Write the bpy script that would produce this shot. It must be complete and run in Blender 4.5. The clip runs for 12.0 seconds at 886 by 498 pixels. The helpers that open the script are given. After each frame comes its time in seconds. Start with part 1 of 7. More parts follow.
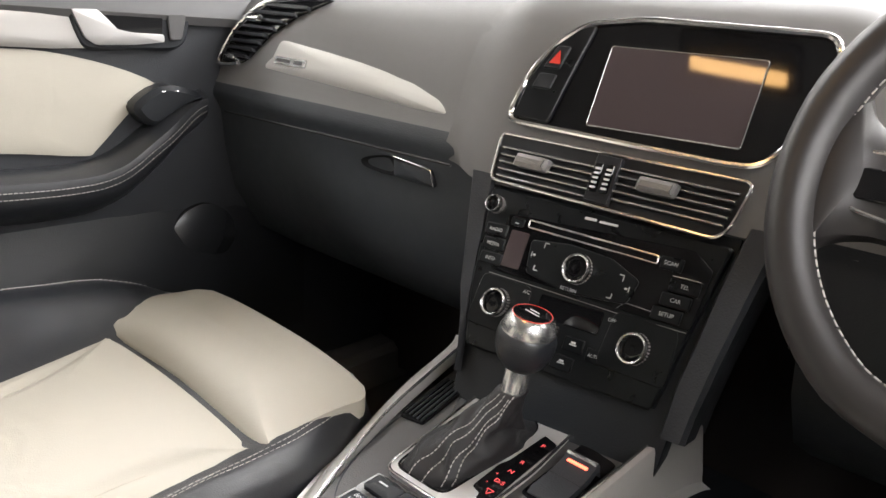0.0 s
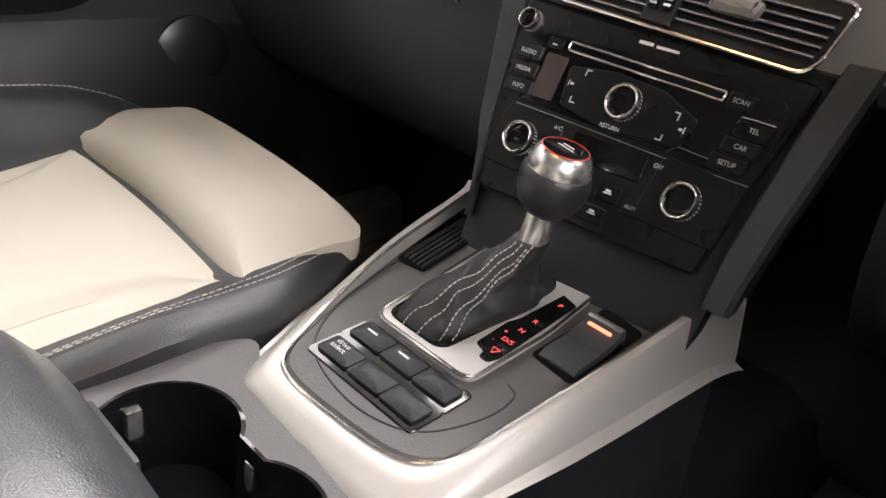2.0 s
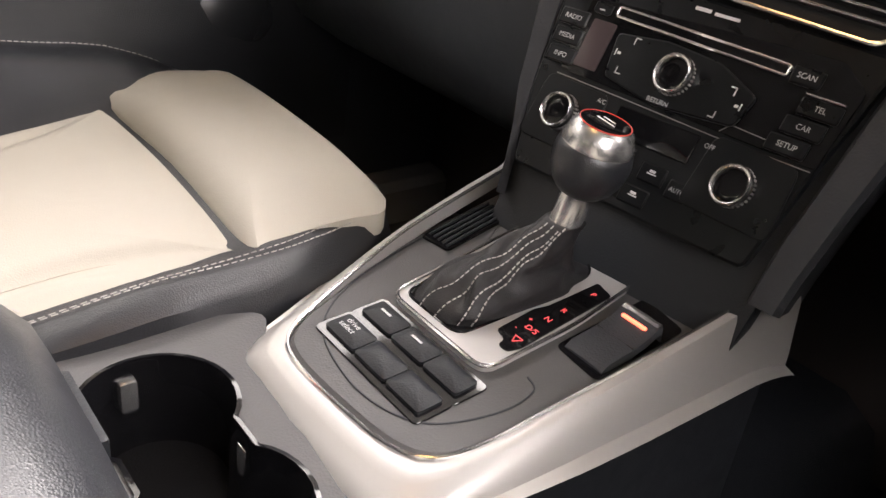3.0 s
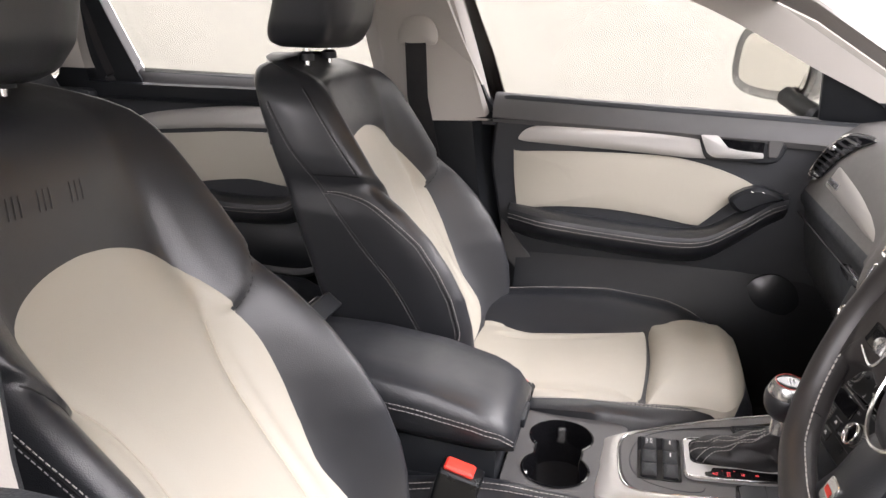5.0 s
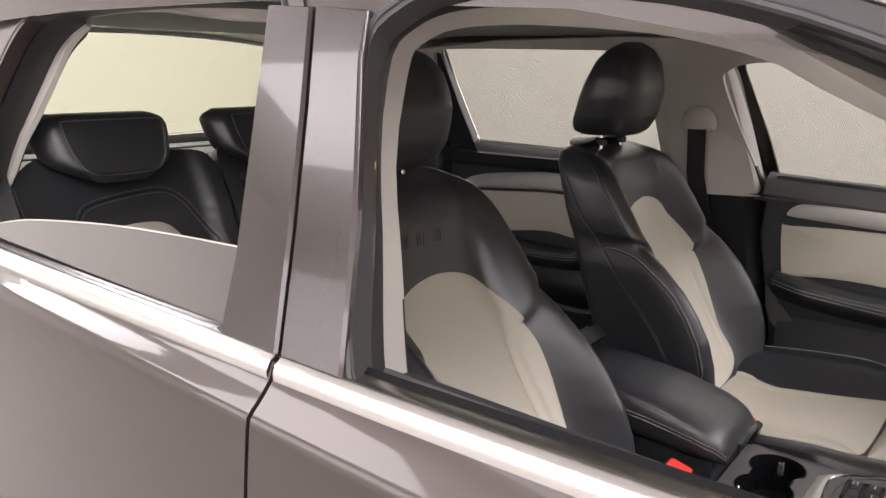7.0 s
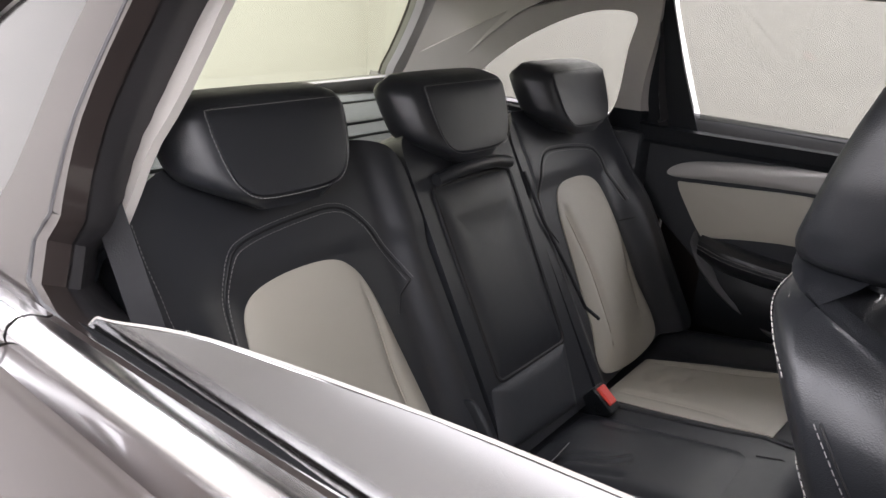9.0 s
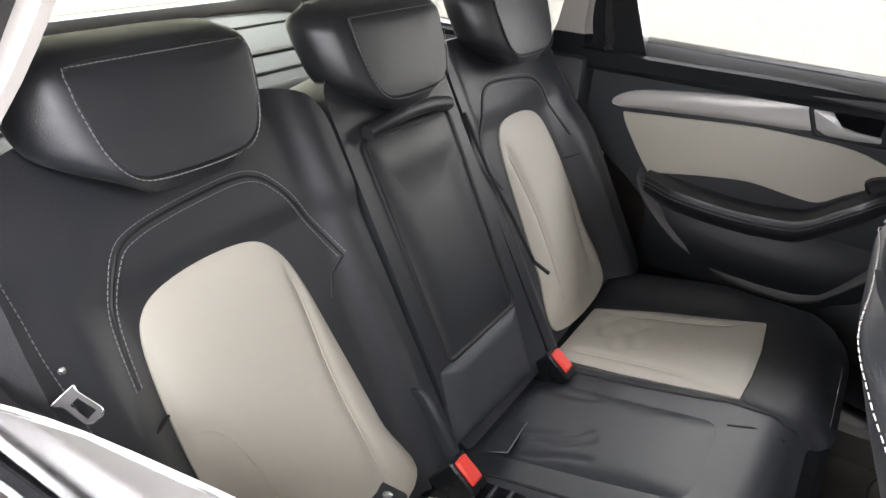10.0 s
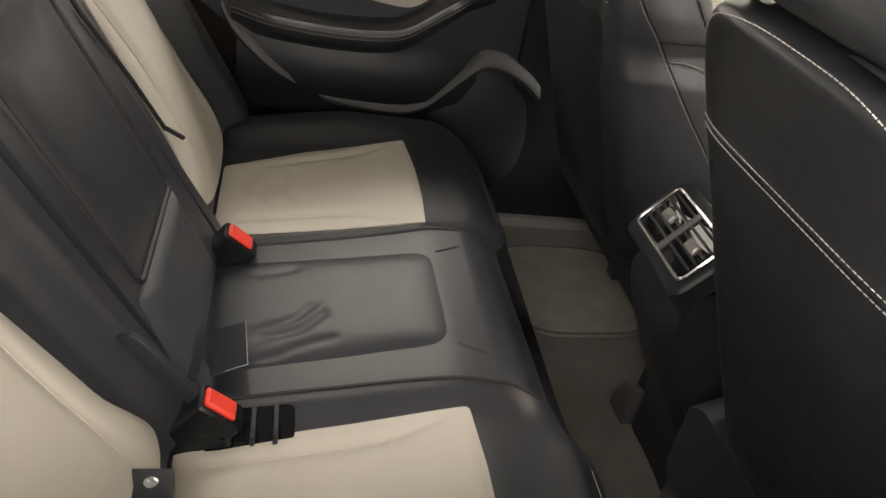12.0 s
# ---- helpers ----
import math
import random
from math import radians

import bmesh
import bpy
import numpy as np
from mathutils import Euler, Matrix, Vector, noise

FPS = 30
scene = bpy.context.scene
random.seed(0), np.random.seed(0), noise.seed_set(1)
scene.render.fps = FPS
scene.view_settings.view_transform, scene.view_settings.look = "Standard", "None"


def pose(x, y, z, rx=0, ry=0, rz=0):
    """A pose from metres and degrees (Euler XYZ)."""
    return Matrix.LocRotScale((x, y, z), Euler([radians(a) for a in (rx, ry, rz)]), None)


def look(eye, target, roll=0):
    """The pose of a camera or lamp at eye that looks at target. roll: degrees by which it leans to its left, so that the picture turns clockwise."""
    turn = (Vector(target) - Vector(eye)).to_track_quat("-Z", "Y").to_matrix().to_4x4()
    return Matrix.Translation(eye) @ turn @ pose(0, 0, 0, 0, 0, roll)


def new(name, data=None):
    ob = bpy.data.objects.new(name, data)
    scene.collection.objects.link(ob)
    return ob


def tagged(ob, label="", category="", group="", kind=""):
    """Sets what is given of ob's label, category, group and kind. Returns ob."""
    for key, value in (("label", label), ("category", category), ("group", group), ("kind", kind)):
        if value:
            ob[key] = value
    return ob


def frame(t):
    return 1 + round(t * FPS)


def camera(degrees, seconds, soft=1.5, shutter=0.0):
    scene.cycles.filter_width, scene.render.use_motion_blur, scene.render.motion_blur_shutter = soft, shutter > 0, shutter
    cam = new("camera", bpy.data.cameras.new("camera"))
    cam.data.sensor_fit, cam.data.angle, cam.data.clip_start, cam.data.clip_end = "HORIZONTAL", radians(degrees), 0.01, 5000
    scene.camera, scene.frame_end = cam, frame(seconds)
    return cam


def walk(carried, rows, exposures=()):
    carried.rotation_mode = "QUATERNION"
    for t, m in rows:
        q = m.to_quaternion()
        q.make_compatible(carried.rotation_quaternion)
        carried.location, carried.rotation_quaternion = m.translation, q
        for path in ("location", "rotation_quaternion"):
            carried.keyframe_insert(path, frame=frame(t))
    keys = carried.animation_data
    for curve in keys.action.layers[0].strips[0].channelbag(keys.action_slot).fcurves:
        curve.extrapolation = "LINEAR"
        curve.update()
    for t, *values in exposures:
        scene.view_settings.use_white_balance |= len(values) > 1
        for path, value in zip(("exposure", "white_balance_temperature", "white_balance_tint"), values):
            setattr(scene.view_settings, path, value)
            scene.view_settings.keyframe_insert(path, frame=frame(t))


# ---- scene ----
cam = camera(59.7, 12.0)
PATH = [
    (0, (0.388, -0.039, 1.137), (-0.891, 1.369, 0.517), 3.7),
    (0.5, (0.381, -0.034, 1.124), (-0.895, 1.384, 0.523), 4.7),
    (1, (0.367, -0.025, 1.117), (-0.893, 1.397, 0.493), 5.8),
    (1.5, (0.342, 0.004, 1.084), (-0.872, 1.384, 0.293), 7.6),
    (2, (0.322, 0.033, 1.057), (-0.858, 1.357, 0.133), 8.6),
    (2.5, (0.292, 0.066, 1.029), (-0.882, 1.352, 0.045), 9.2),
    (2.7, (0.291, 0.073, 1.025), (-0.894, 1.343, 0.034), 9.4),
    (4.3, (0.741, 0.109, 1.229), (-1.085, 0.391, 0.463), 3.5),
    (4.5, (0.832, 0.14, 1.259), (-1.036, 0.191, 0.546), 2.6),
    (5, (1.039, 0.277, 1.322), (-0.821, -0.181, 0.747), 1.5),
    (5.5, (1.162, 0.416, 1.377), (-0.607, -0.361, 0.859), 1.6),
    (6, (1.252, 0.52, 1.412), (-0.454, -0.398, 0.917), 1.5),
    (6.5, (1.354, 0.596, 1.422), (-0.284, -0.448, 0.941), 1.3),
    (7, (1.378, 0.488, 1.418), (-0.177, -0.681, 0.953), 1.2),
    (7.5, (1.318, 0.269, 1.421), (-0.174, -0.978, 0.952), 1.7),
    (7.7, (1.3, 0.196, 1.415), (-0.175, -1.069, 0.94), 1.8),
    (9.3, (1.097, -0.408, 1.476), (-0.444, -1.454, 0.749), 4.0),
    (9.5, (1.061, -0.442, 1.484), (-0.494, -1.436, 0.714), 4.2),
    (10, (0.998, -0.487, 1.468), (-0.582, -1.356, 0.603), 4.3),
    (10.5, (0.944, -0.577, 1.418), (-0.702, -1.158, 0.441), 5.7),
    (11, (0.91, -0.724, 1.387), (-0.762, -0.846, 0.297), 8.1),
    (11.5, (0.883, -0.783, 1.378), (-0.764, -0.545, 0.268), 9.8),
    (12, (0.863, -0.799, 1.371), (-0.761, -0.374, 0.283), 11.2),
]
walk(cam, [(t, look(eye, target, roll)) for t, eye, target, roll in PATH], exposures=[
    (0.0, 1.58, 6250, 11), (1.2, 1.64, 6250, 12), (2.7, 1.61, 6520, 17), (4.5, 1.43, 6400, 16), (5.5, 1.20, 6150, 18), (6.5, 0.72, 6420, 18), (7.7, 0.23, 6480, 16), (9.5, 1.14, 5950, 16), (10.5, 2.06, 6300, 11), (11.2, 2.14, 6850, 11), (12.0, 1.64, 6900, 12),
])

# ---- world and lamps ----
world = bpy.data.worlds.new("world")
world.use_nodes = True
world.node_tree.nodes["Background"].inputs[0].default_value = (0.9, 0.95, 1.0, 1)
world.node_tree.nodes["Background"].inputs[1].default_value = 0.02
scene.world = world


def ceiling_panel(x, y, sx, sy, watts, colour=(1.0, 0.97, 0.95)):
    lamp = bpy.data.lights.new("ceiling_panel", "AREA")
    lamp.shape, lamp.size, lamp.size_y, lamp.energy, lamp.color = "RECTANGLE", sx, sy, watts, colour
    ob = new("ceiling_panel", lamp)
    ob.matrix_world = pose(x, y, 3.42, 0, 0, 0)
    return ob


def added_side_fill(s, watts):
    """A long soft fill light, added unseen high by a side wall to brighten cabin and doors."""
    lamp = bpy.data.lights.new("added_side_fill", "AREA")
    lamp.shape, lamp.size, lamp.size_y, lamp.energy, lamp.color = "RECTANGLE", 1.4, 9.0, watts, (1.0, 0.97, 0.95)
    ob = new("added_side_fill", lamp)
    ob.matrix_world = pose(5.08 if s > 0 else -4.88, -0.4, 2.35, 0, 86 * s, 0)
    return ob


# all lamps stand out of view; their places and sizes are assumed
ceiling_panel(3.2, -0.2, 1.2, 8.0, 180)
ceiling_panel(-3.2, -0.2, 1.2, 8.0, 190)
ceiling_panel(0.0, 3.4, 4.0, 2.0, 270)
ceiling_panel(0.0, -4.2, 4.0, 1.6, 150)
added_side_fill(1, 95)
added_side_fill(-1, 80)


# ---- materials ----
def material(name, base, rough=0.5, metal=0.0, grain=0.0, grain_size=900.0, mottle=0.08, mottle_size=6.0, coat=0.0, spec=0.5, rough_vary=0.1, wrinkle=0.0):
    m = bpy.data.materials.new(name)
    m.use_nodes = True
    nt = m.node_tree
    b = nt.nodes["Principled BSDF"]
    b.inputs["Metallic"].default_value = metal
    b.inputs["Coat Weight"].default_value = coat
    b.inputs["Coat Roughness"].default_value = 0.04
    b.inputs["Specular IOR Level"].default_value = spec
    co = nt.nodes.new("ShaderNodeTexCoord")
    big = nt.nodes.new("ShaderNodeTexNoise")
    big.inputs["Scale"].default_value = mottle_size
    big.inputs["Detail"].default_value = 4.0
    nt.links.new(co.outputs["Object"], big.inputs["Vector"])
    mix = nt.nodes.new("ShaderNodeMix")
    mix.data_type = "RGBA"
    lo = tuple(max(0.0, c * (1 - mottle)) for c in base)
    hi = tuple(min(1.0, c * (1 + mottle)) for c in base)
    mix.inputs["A"].default_value, mix.inputs["B"].default_value = (*lo, 1), (*hi, 1)
    nt.links.new(big.outputs["Fac"], mix.inputs["Factor"])
    nt.links.new(mix.outputs["Result"], b.inputs["Base Color"])
    fine = nt.nodes.new("ShaderNodeTexNoise")
    fine.inputs["Scale"].default_value = mottle_size * 9
    fine.inputs["Detail"].default_value = 3.0
    nt.links.new(co.outputs["Object"], fine.inputs["Vector"])
    rr = nt.nodes.new("ShaderNodeMapRange")
    rr.inputs["To Min"].default_value = max(0.02, rough - rough_vary)
    rr.inputs["To Max"].default_value = min(1.0, rough + rough_vary)
    nt.links.new(fine.outputs["Fac"], rr.inputs["Value"])
    nt.links.new(rr.outputs["Result"], b.inputs["Roughness"])
    if grain:
        vor = nt.nodes.new("ShaderNodeTexVoronoi")
        vor.inputs["Scale"].default_value = grain_size
        nt.links.new(co.outputs["Object"], vor.inputs["Vector"])
        bump = nt.nodes.new("ShaderNodeBump")
        bump.inputs["Strength"].default_value = grain
        bump.inputs["Distance"].default_value = 0.0006
        nt.links.new(vor.outputs["Distance"], bump.inputs["Height"])
        nt.links.new(bump.outputs["Normal"], b.inputs["Normal"])
        if wrinkle:
            fold = nt.nodes.new("ShaderNodeTexNoise")
            fold.inputs["Scale"].default_value = 16.0
            fold.inputs["Detail"].default_value = 2.5
            fold.inputs["Distortion"].default_value = 0.6
            nt.links.new(co.outputs["Object"], fold.inputs["Vector"])
            soft = nt.nodes.new("ShaderNodeBump")
            soft.inputs["Strength"].default_value = wrinkle
            soft.inputs["Distance"].default_value = 0.006
            nt.links.new(fold.outputs["Fac"], soft.inputs["Height"])
            nt.links.new(soft.outputs["Normal"], bump.inputs["Normal"])
    return m


def glass(name, tint, glossy, rough=0.01):
    """A thin pane: mirror reflection over a tinted clear view through it."""
    m = bpy.data.materials.new(name)
    m.use_nodes = True
    nt = m.node_tree
    nt.nodes.remove(nt.nodes["Principled BSDF"])
    out = nt.nodes["Material Output"]
    clear = nt.nodes.new("ShaderNodeBsdfTransparent")
    clear.inputs["Color"].default_value = (*tint, 1)
    gloss = nt.nodes.new("ShaderNodeBsdfGlossy")
    gloss.inputs["Roughness"].default_value = rough
    facing = nt.nodes.new("ShaderNodeLayerWeight")
    fres = nt.nodes.new("ShaderNodeMath")
    fres.operation = "POWER"
    fres.inputs[1].default_value = 5.0
    nt.links.new(facing.outputs["Facing"], fres.inputs[0])
    add = nt.nodes.new("ShaderNodeMath")
    add.operation = "ADD"
    add.use_clamp = True
    add.inputs[1].default_value = glossy + 0.03
    nt.links.new(fres.outputs[0], add.inputs[0])
    mix = nt.nodes.new("ShaderNodeMixShader")
    nt.links.new(add.outputs[0], mix.inputs["Fac"])
    nt.links.new(clear.outputs[0], mix.inputs[1])
    nt.links.new(gloss.outputs[0], mix.inputs[2])
    nt.links.new(mix.outputs[0], out.inputs["Surface"])
    return m


def glow(name, colour, strength):
    m = bpy.data.materials.new(name)
    m.use_nodes = True
    b = m.node_tree.nodes["Principled BSDF"]
    b.inputs["Base Color"].default_value = (*[c * 0.3 for c in colour], 1)
    b.inputs["Emission Color"].default_value = (*colour, 1)
    b.inputs["Emission Strength"].default_value = strength
    return m


BLACK_LEATHER = material("black_leather", (0.0215, 0.0230, 0.0265), 0.34, grain=0.3, grain_size=800, mottle=0.15, spec=0.75, wrinkle=0.10)
CREAM_LEATHER = material("cream_leather", (0.475, 0.447, 0.375), 0.5, grain=0.25, grain_size=800, mottle=0.05, wrinkle=0.2)
CREAM_SEAM = material("cream_seam", (0.48, 0.44, 0.36), 0.6)
BLACK_SEAM = material("black_seam", (0.008, 0.008, 0.009), 0.6)
STITCH = material("grey_thread", (0.50, 0.48, 0.45), 0.8)
FINE_STITCH = material("fine_grey_thread", (0.26, 0.255, 0.25), 0.8)
DASH_PLASTIC = material("soft_dash_plastic", (0.165, 0.160, 0.154), 0.6, grain=0.22, grain_size=1300, mottle=0.05)
SOFT_PLASTIC = material("soft_door_plastic", (0.105, 0.104, 0.104), 0.6, grain=0.3, grain_size=900)
RIM_LEATHER = material("smooth_rim_leather", (0.031, 0.0285, 0.0275), 0.40, grain=0.10, grain_size=1500, mottle=0.12, spec=0.6)
GREY_PLASTIC = material("dark_grey_plastic", (0.085, 0.083, 0.082), 0.5, grain=0.3, grain_size=600)
HARD_BLACK = material("hard_black_plastic", (0.0170, 0.0190, 0.0220), 0.42, grain=0.3, grain_size=600, spec=0.4)
PANEL_BLACK = material("satin_black_panel", (0.0060, 0.0070, 0.0082), 0.30, grain=0.1, grain_size=600, spec=0.35)
GLOSS_BLACK = material("gloss_black_plastic", (0.007, 0.007, 0.008), 0.055, rough_vary=0.02)
SCREEN = material("dark_screen", (0.075, 0.058, 0.06), 0.05, rough_vary=0.015)
SILVER = material("brushed_silver_trim", (0.50, 0.485, 0.46), 0.38, rough_vary=0.04, metal=0.4, mottle=0.03)
ALUMINIUM = material("satin_aluminium", (0.68, 0.68, 0.67), 0.26, rough_vary=0.03, metal=0.9, mottle=0.04)
CHROME = material("chrome", (0.88, 0.87, 0.86), 0.2, metal=1.0, rough_vary=0.04)
PAINT = material("grey_brown_metallic_paint", (0.054, 0.0435, 0.040), 0.31, metal=0.45, coat=0.7, mottle=0.015, mottle_size=3, rough_vary=0.015)
PILLAR_GLOSS = material("dark_brown_gloss_pillar", (0.036, 0.030, 0.029), 0.24, metal=0.2, coat=0.5, rough_vary=0.015)
RUBBER = material("black_rubber", (0.030, 0.0285, 0.030), 0.42)
BOOT_LEATHER = material("soft_black_boot_leather", (0.020, 0.020, 0.021), 0.45, grain=0.5, grain_size=900)
DOOR_BLACK = material("door_black_plastic", (0.0320, 0.0345, 0.0385), 0.5, grain=0.4, grain_size=500, spec=0.4)
HEADLINER = material("grey_roof_cloth", (0.45, 0.44, 0.425), 0.9, grain=0.4, grain_size=400)
PILLAR_TRIM = material("light_grey_trim", (0.50, 0.475, 0.44), 0.7, grain=0.3, grain_size=500)
CARPET = material("dark_carpet", (0.175, 0.160, 0.138), 0.95, grain=1.0, grain_size=350, mottle=0.3, mottle_size=20)
MAT_CARPET = material("grey_mat_carpet", (0.26, 0.245, 0.21), 0.95, grain=1.0, grain_size=450, mottle=0.35, mottle_size=14)
SILL_GREY = material("worn_grey_sill_plastic", (0.20, 0.19, 0.175), 0.36, grain=0.3, grain_size=500, mottle=0.2)
SHELF_CLOTH = material("grey_green_vinyl", (0.15, 0.16, 0.145), 0.7, grain=0.4)
POLISHED_BLACK = material("shiny_black_plastic", (0.022, 0.024, 0.027), 0.24, spec=0.7, rough_vary=0.04)
RED = material("red_plastic", (0.72, 0.05, 0.03), 0.4)
BELT = material("black_webbing", (0.017, 0.017, 0.019), 0.75, grain=0.2, grain_size=500)
WALL = material("cream_wall_paint", (0.78, 0.765, 0.73), 0.85, mottle=0.02, mottle_size=0.6)
CEILING_PAINT = material("pale_ceiling_paint", (0.58, 0.57, 0.55), 0.9, mottle=0.04, mottle_size=0.8)
FLOOR_PAINT = material("grey_floor_paint", (0.34, 0.322, 0.305), 0.5, mottle=0.08, mottle_size=2)
WHITE_PRINT = material("white_print", (0.72, 0.72, 0.72), 0.5)
RED_PRINT = glow("red_backlit_print", (1.0, 0.10, 0.10), 0.55)
ROOF_LENS = glow("warm_lamp_lens", (1.0, 0.56, 0.20), 8.0)
SATIN_PLATE = material("satin_silver_plate", (0.56, 0.55, 0.535), 0.42, metal=0.35, mottle=0.03)
RED_LED = glow("red_led", (1.0, 0.12, 0.06), 2.0)
CLEAR_GLASS = glass("clear_glass", (0.565, 0.565, 0.54), 0.0)
GLOVE_GREY = material("glovebox_plastic", (0.045, 0.050, 0.056), 0.55, grain=0.4, grain_size=500)
REAR_GLASS = glass("green_tinted_glass", (0.47, 0.49, 0.385), 0.02)
DOOR_GLASS = glass("tinted_door_glass", (0.16, 0.145, 0.13), 0.24, 0.12)
PRIVACY_GLASS = glass("privacy_glass", (0.02, 0.02, 0.02), 0.24, 0.10)
FELT = material("black_felt_seal", (0.010, 0.010, 0.011), 0.85, grain=0.4, grain_size=600, spec=0.15)
KNOB_METAL = material("polished_knob_metal", (0.82, 0.81, 0.79), 0.17, rough_vary=0.03, metal=1.0, mottle=0.02)
SLAT_GREY = material("silver_grey_slat", (0.30, 0.29, 0.28), 0.4, metal=0.4, mottle=0.05)
BRIGHT_METAL = material("bright_window_trim", (0.74, 0.73, 0.72), 0.24, metal=1.0, mottle=0.01, rough_vary=0.01)
MIRROR = material("mirror", (0.76, 0.74, 0.70), 0.02, metal=1.0, rough_vary=0.0, mottle=0.0)
WHITE_PAINT = material("silver_mirror_cap", (0.75, 0.75, 0.74), 0.25, coat=1.0, metal=0.3)


# ---- mesh helpers ----
def thing(name, label, category, group="", kind="", at=(0, 0, 0)):
    ob = new(name)
    ob.location = at
    ob.empty_display_size = 0.05
    return tagged(ob, label, category, group, kind)


def finish(name, bm, mat, parent=None, label="", smooth=True, angle=40):
    bmesh.ops.remove_doubles(bm, verts=bm.verts, dist=1e-5)
    bmesh.ops.recalc_face_normals(bm, faces=bm.faces)
    if smooth:
        lim = radians(angle)
        for f in bm.faces:
            f.smooth = True
        for e in bm.edges:
            if len(e.link_faces) == 2 and e.calc_face_angle(0) > lim:
                e.smooth = False
    me = bpy.data.meshes.new(name)
    bm.to_mesh(me)
    bm.free()
    me.materials.append(mat)
    ob = new(name, me)
    if parent is not None:
        ob.parent = parent
        ob.matrix_parent_inverse = Matrix.Translation(-parent.location) if parent.parent is None else Matrix.Identity(4)
    if label:
        tagged(ob, label)
    return ob


def part(name, bm, mat, parent, label="", smooth=True, angle=40):
    return finish(name, bm, mat, parent, label, smooth, angle)


def lerp_table(table, x):
    """Smooth interpolation in a table of (x, value)."""
    xs, vs = [p[0] for p in table], [p[1] for p in table]
    return float(np.interp(x, xs, vs))


def sstep(a, b, x):
    t = min(1.0, max(0.0, (x - a) / (b - a)))
    return t * t * (3 - 2 * t)


def rounded(points, radius=0.02, steps=4):
    """A polygon with its corners rounded."""
    out, n = [], len(points)
    for i in range(n):
        p, a, b = Vector(points[i]), Vector(points[i - 1]), Vector(points[(i + 1) % n])
        ra = min(radius, 0.45 * (a - p).length)
        rb = min(radius, 0.45 * (b - p).length)
        p0, p1 = p + (a - p).normalized() * ra, p + (b - p).normalized() * rb
        for k in range(steps + 1):
            t = k / steps
            out.append(tuple((1 - t) ** 2 * p0 + 2 * t * (1 - t) * p + t * t * p1))
    return out


def smooth_loop(points, steps=6, closed=True):
    """A Catmull-Rom curve through the points."""
    pts = [Vector(p) for p in points]
    n, out = len(pts), []
    for i in range(n if closed else n - 1):
        if closed:
            a, b, c, d = pts[i - 1], pts[i], pts[(i + 1) % n], pts[(i + 2) % n]
        else:
            a, b, c, d = pts[max(0, i - 1)], pts[i], pts[i + 1], pts[min(n - 1, i + 2)]
        for k in range(steps):
            t = k / steps
            out.append(0.5 * ((2 * b) + (c - a) * t + (2 * a - 5 * b + 4 * c - d) * t * t + (3 * b - a - 3 * c + d) * t ** 3))
    if not closed:
        out.append(pts[-1])
    return [tuple(p) for p in out]


def inset(poly, d):
    """A polygon moved inward by d along its corners' normals."""
    n = len(poly)
    area = sum(poly[i - 1][0] * poly[i][1] - poly[i][0] * poly[i - 1][1] for i in range(n))
    s = 1 if area > 0 else -1
    out = []
    for i in range(n):
        a, b = Vector(poly[i - 1]), Vector(poly[(i + 1) % n])
        t = (b - a)
        if t.length < 1e-9:
            out.append(poly[i])
            continue
        t.normalize()
        out.append((poly[i][0] - t.y * d * s, poly[i][1] + t.x * d * s))
    return out


def subdivided(poly, step=0.012):
    """The same outline with its long edges cut into short ones."""
    out = []
    for (u0, v0), (u1, v1) in zip(poly, poly[1:] + poly[:1]):
        n = max(1, int(math.hypot(u1 - u0, v1 - v0) / step))
        out += [(u0 + (u1 - u0) * k / n, v0 + (v1 - v0) * k / n) for k in range(n)]
    return out


def plate(poly, frame_fn, depth, bevel=0.002, bm=None):
    """A prism over a 2D outline: frame_fn(u, v, w) gives the place; w runs from 0 to depth, its far rim bevelled."""
    bm = bm or bmesh.new()
    rings = [(poly, 0.0), (poly, depth - bevel if depth > 0 else depth + bevel), (inset(poly, bevel), depth)]
    made = [[bm.verts.new(frame_fn(u, v, w)) for u, v in ring] for ring, w in rings]
    n = len(poly)
    for a, b in zip(made, made[1:]):
        for i in range(n):
            bm.faces.new((a[i - 1], a[i], b[i], b[i - 1]))
    bm.faces.new(made[-1])
    bm.faces.new(list(reversed(made[0])))
    return bm


def cushion_pad(poly, surf, pillow=0.008, drop=0.012, rings=7, centre=None, bm=None, power=3.0):
    """A padded panel over a star-shaped outline: surf(u, v, w) places it; it swells to the middle and dives by drop at its rim."""
    bm = bm or bmesh.new()
    n = len(poly)
    c = centre or (sum(p[0] for p in poly) / n, sum(p[1] for p in poly) / n)
    loops = [[bm.verts.new(surf(u, v, -drop)) for u, v in poly]]
    for k in range(rings):
        s = 1 - (k / rings) ** 1.5
        w = pillow * (1 - s ** power)
        loops.append([bm.verts.new(surf(c[0] + (u - c[0]) * s, c[1] + (v - c[1]) * s, w)) for u, v in poly])
    for a, b in zip(loops, loops[1:]):
        for i in range(n):
            bm.faces.new((a[i - 1], a[i], b[i], b[i - 1]))
    mid = bm.verts.new(surf(c[0], c[1], pillow))
    for i in range(n):
        bm.faces.new((loops[-1][i - 1], loops[-1][i], mid))
    return bm


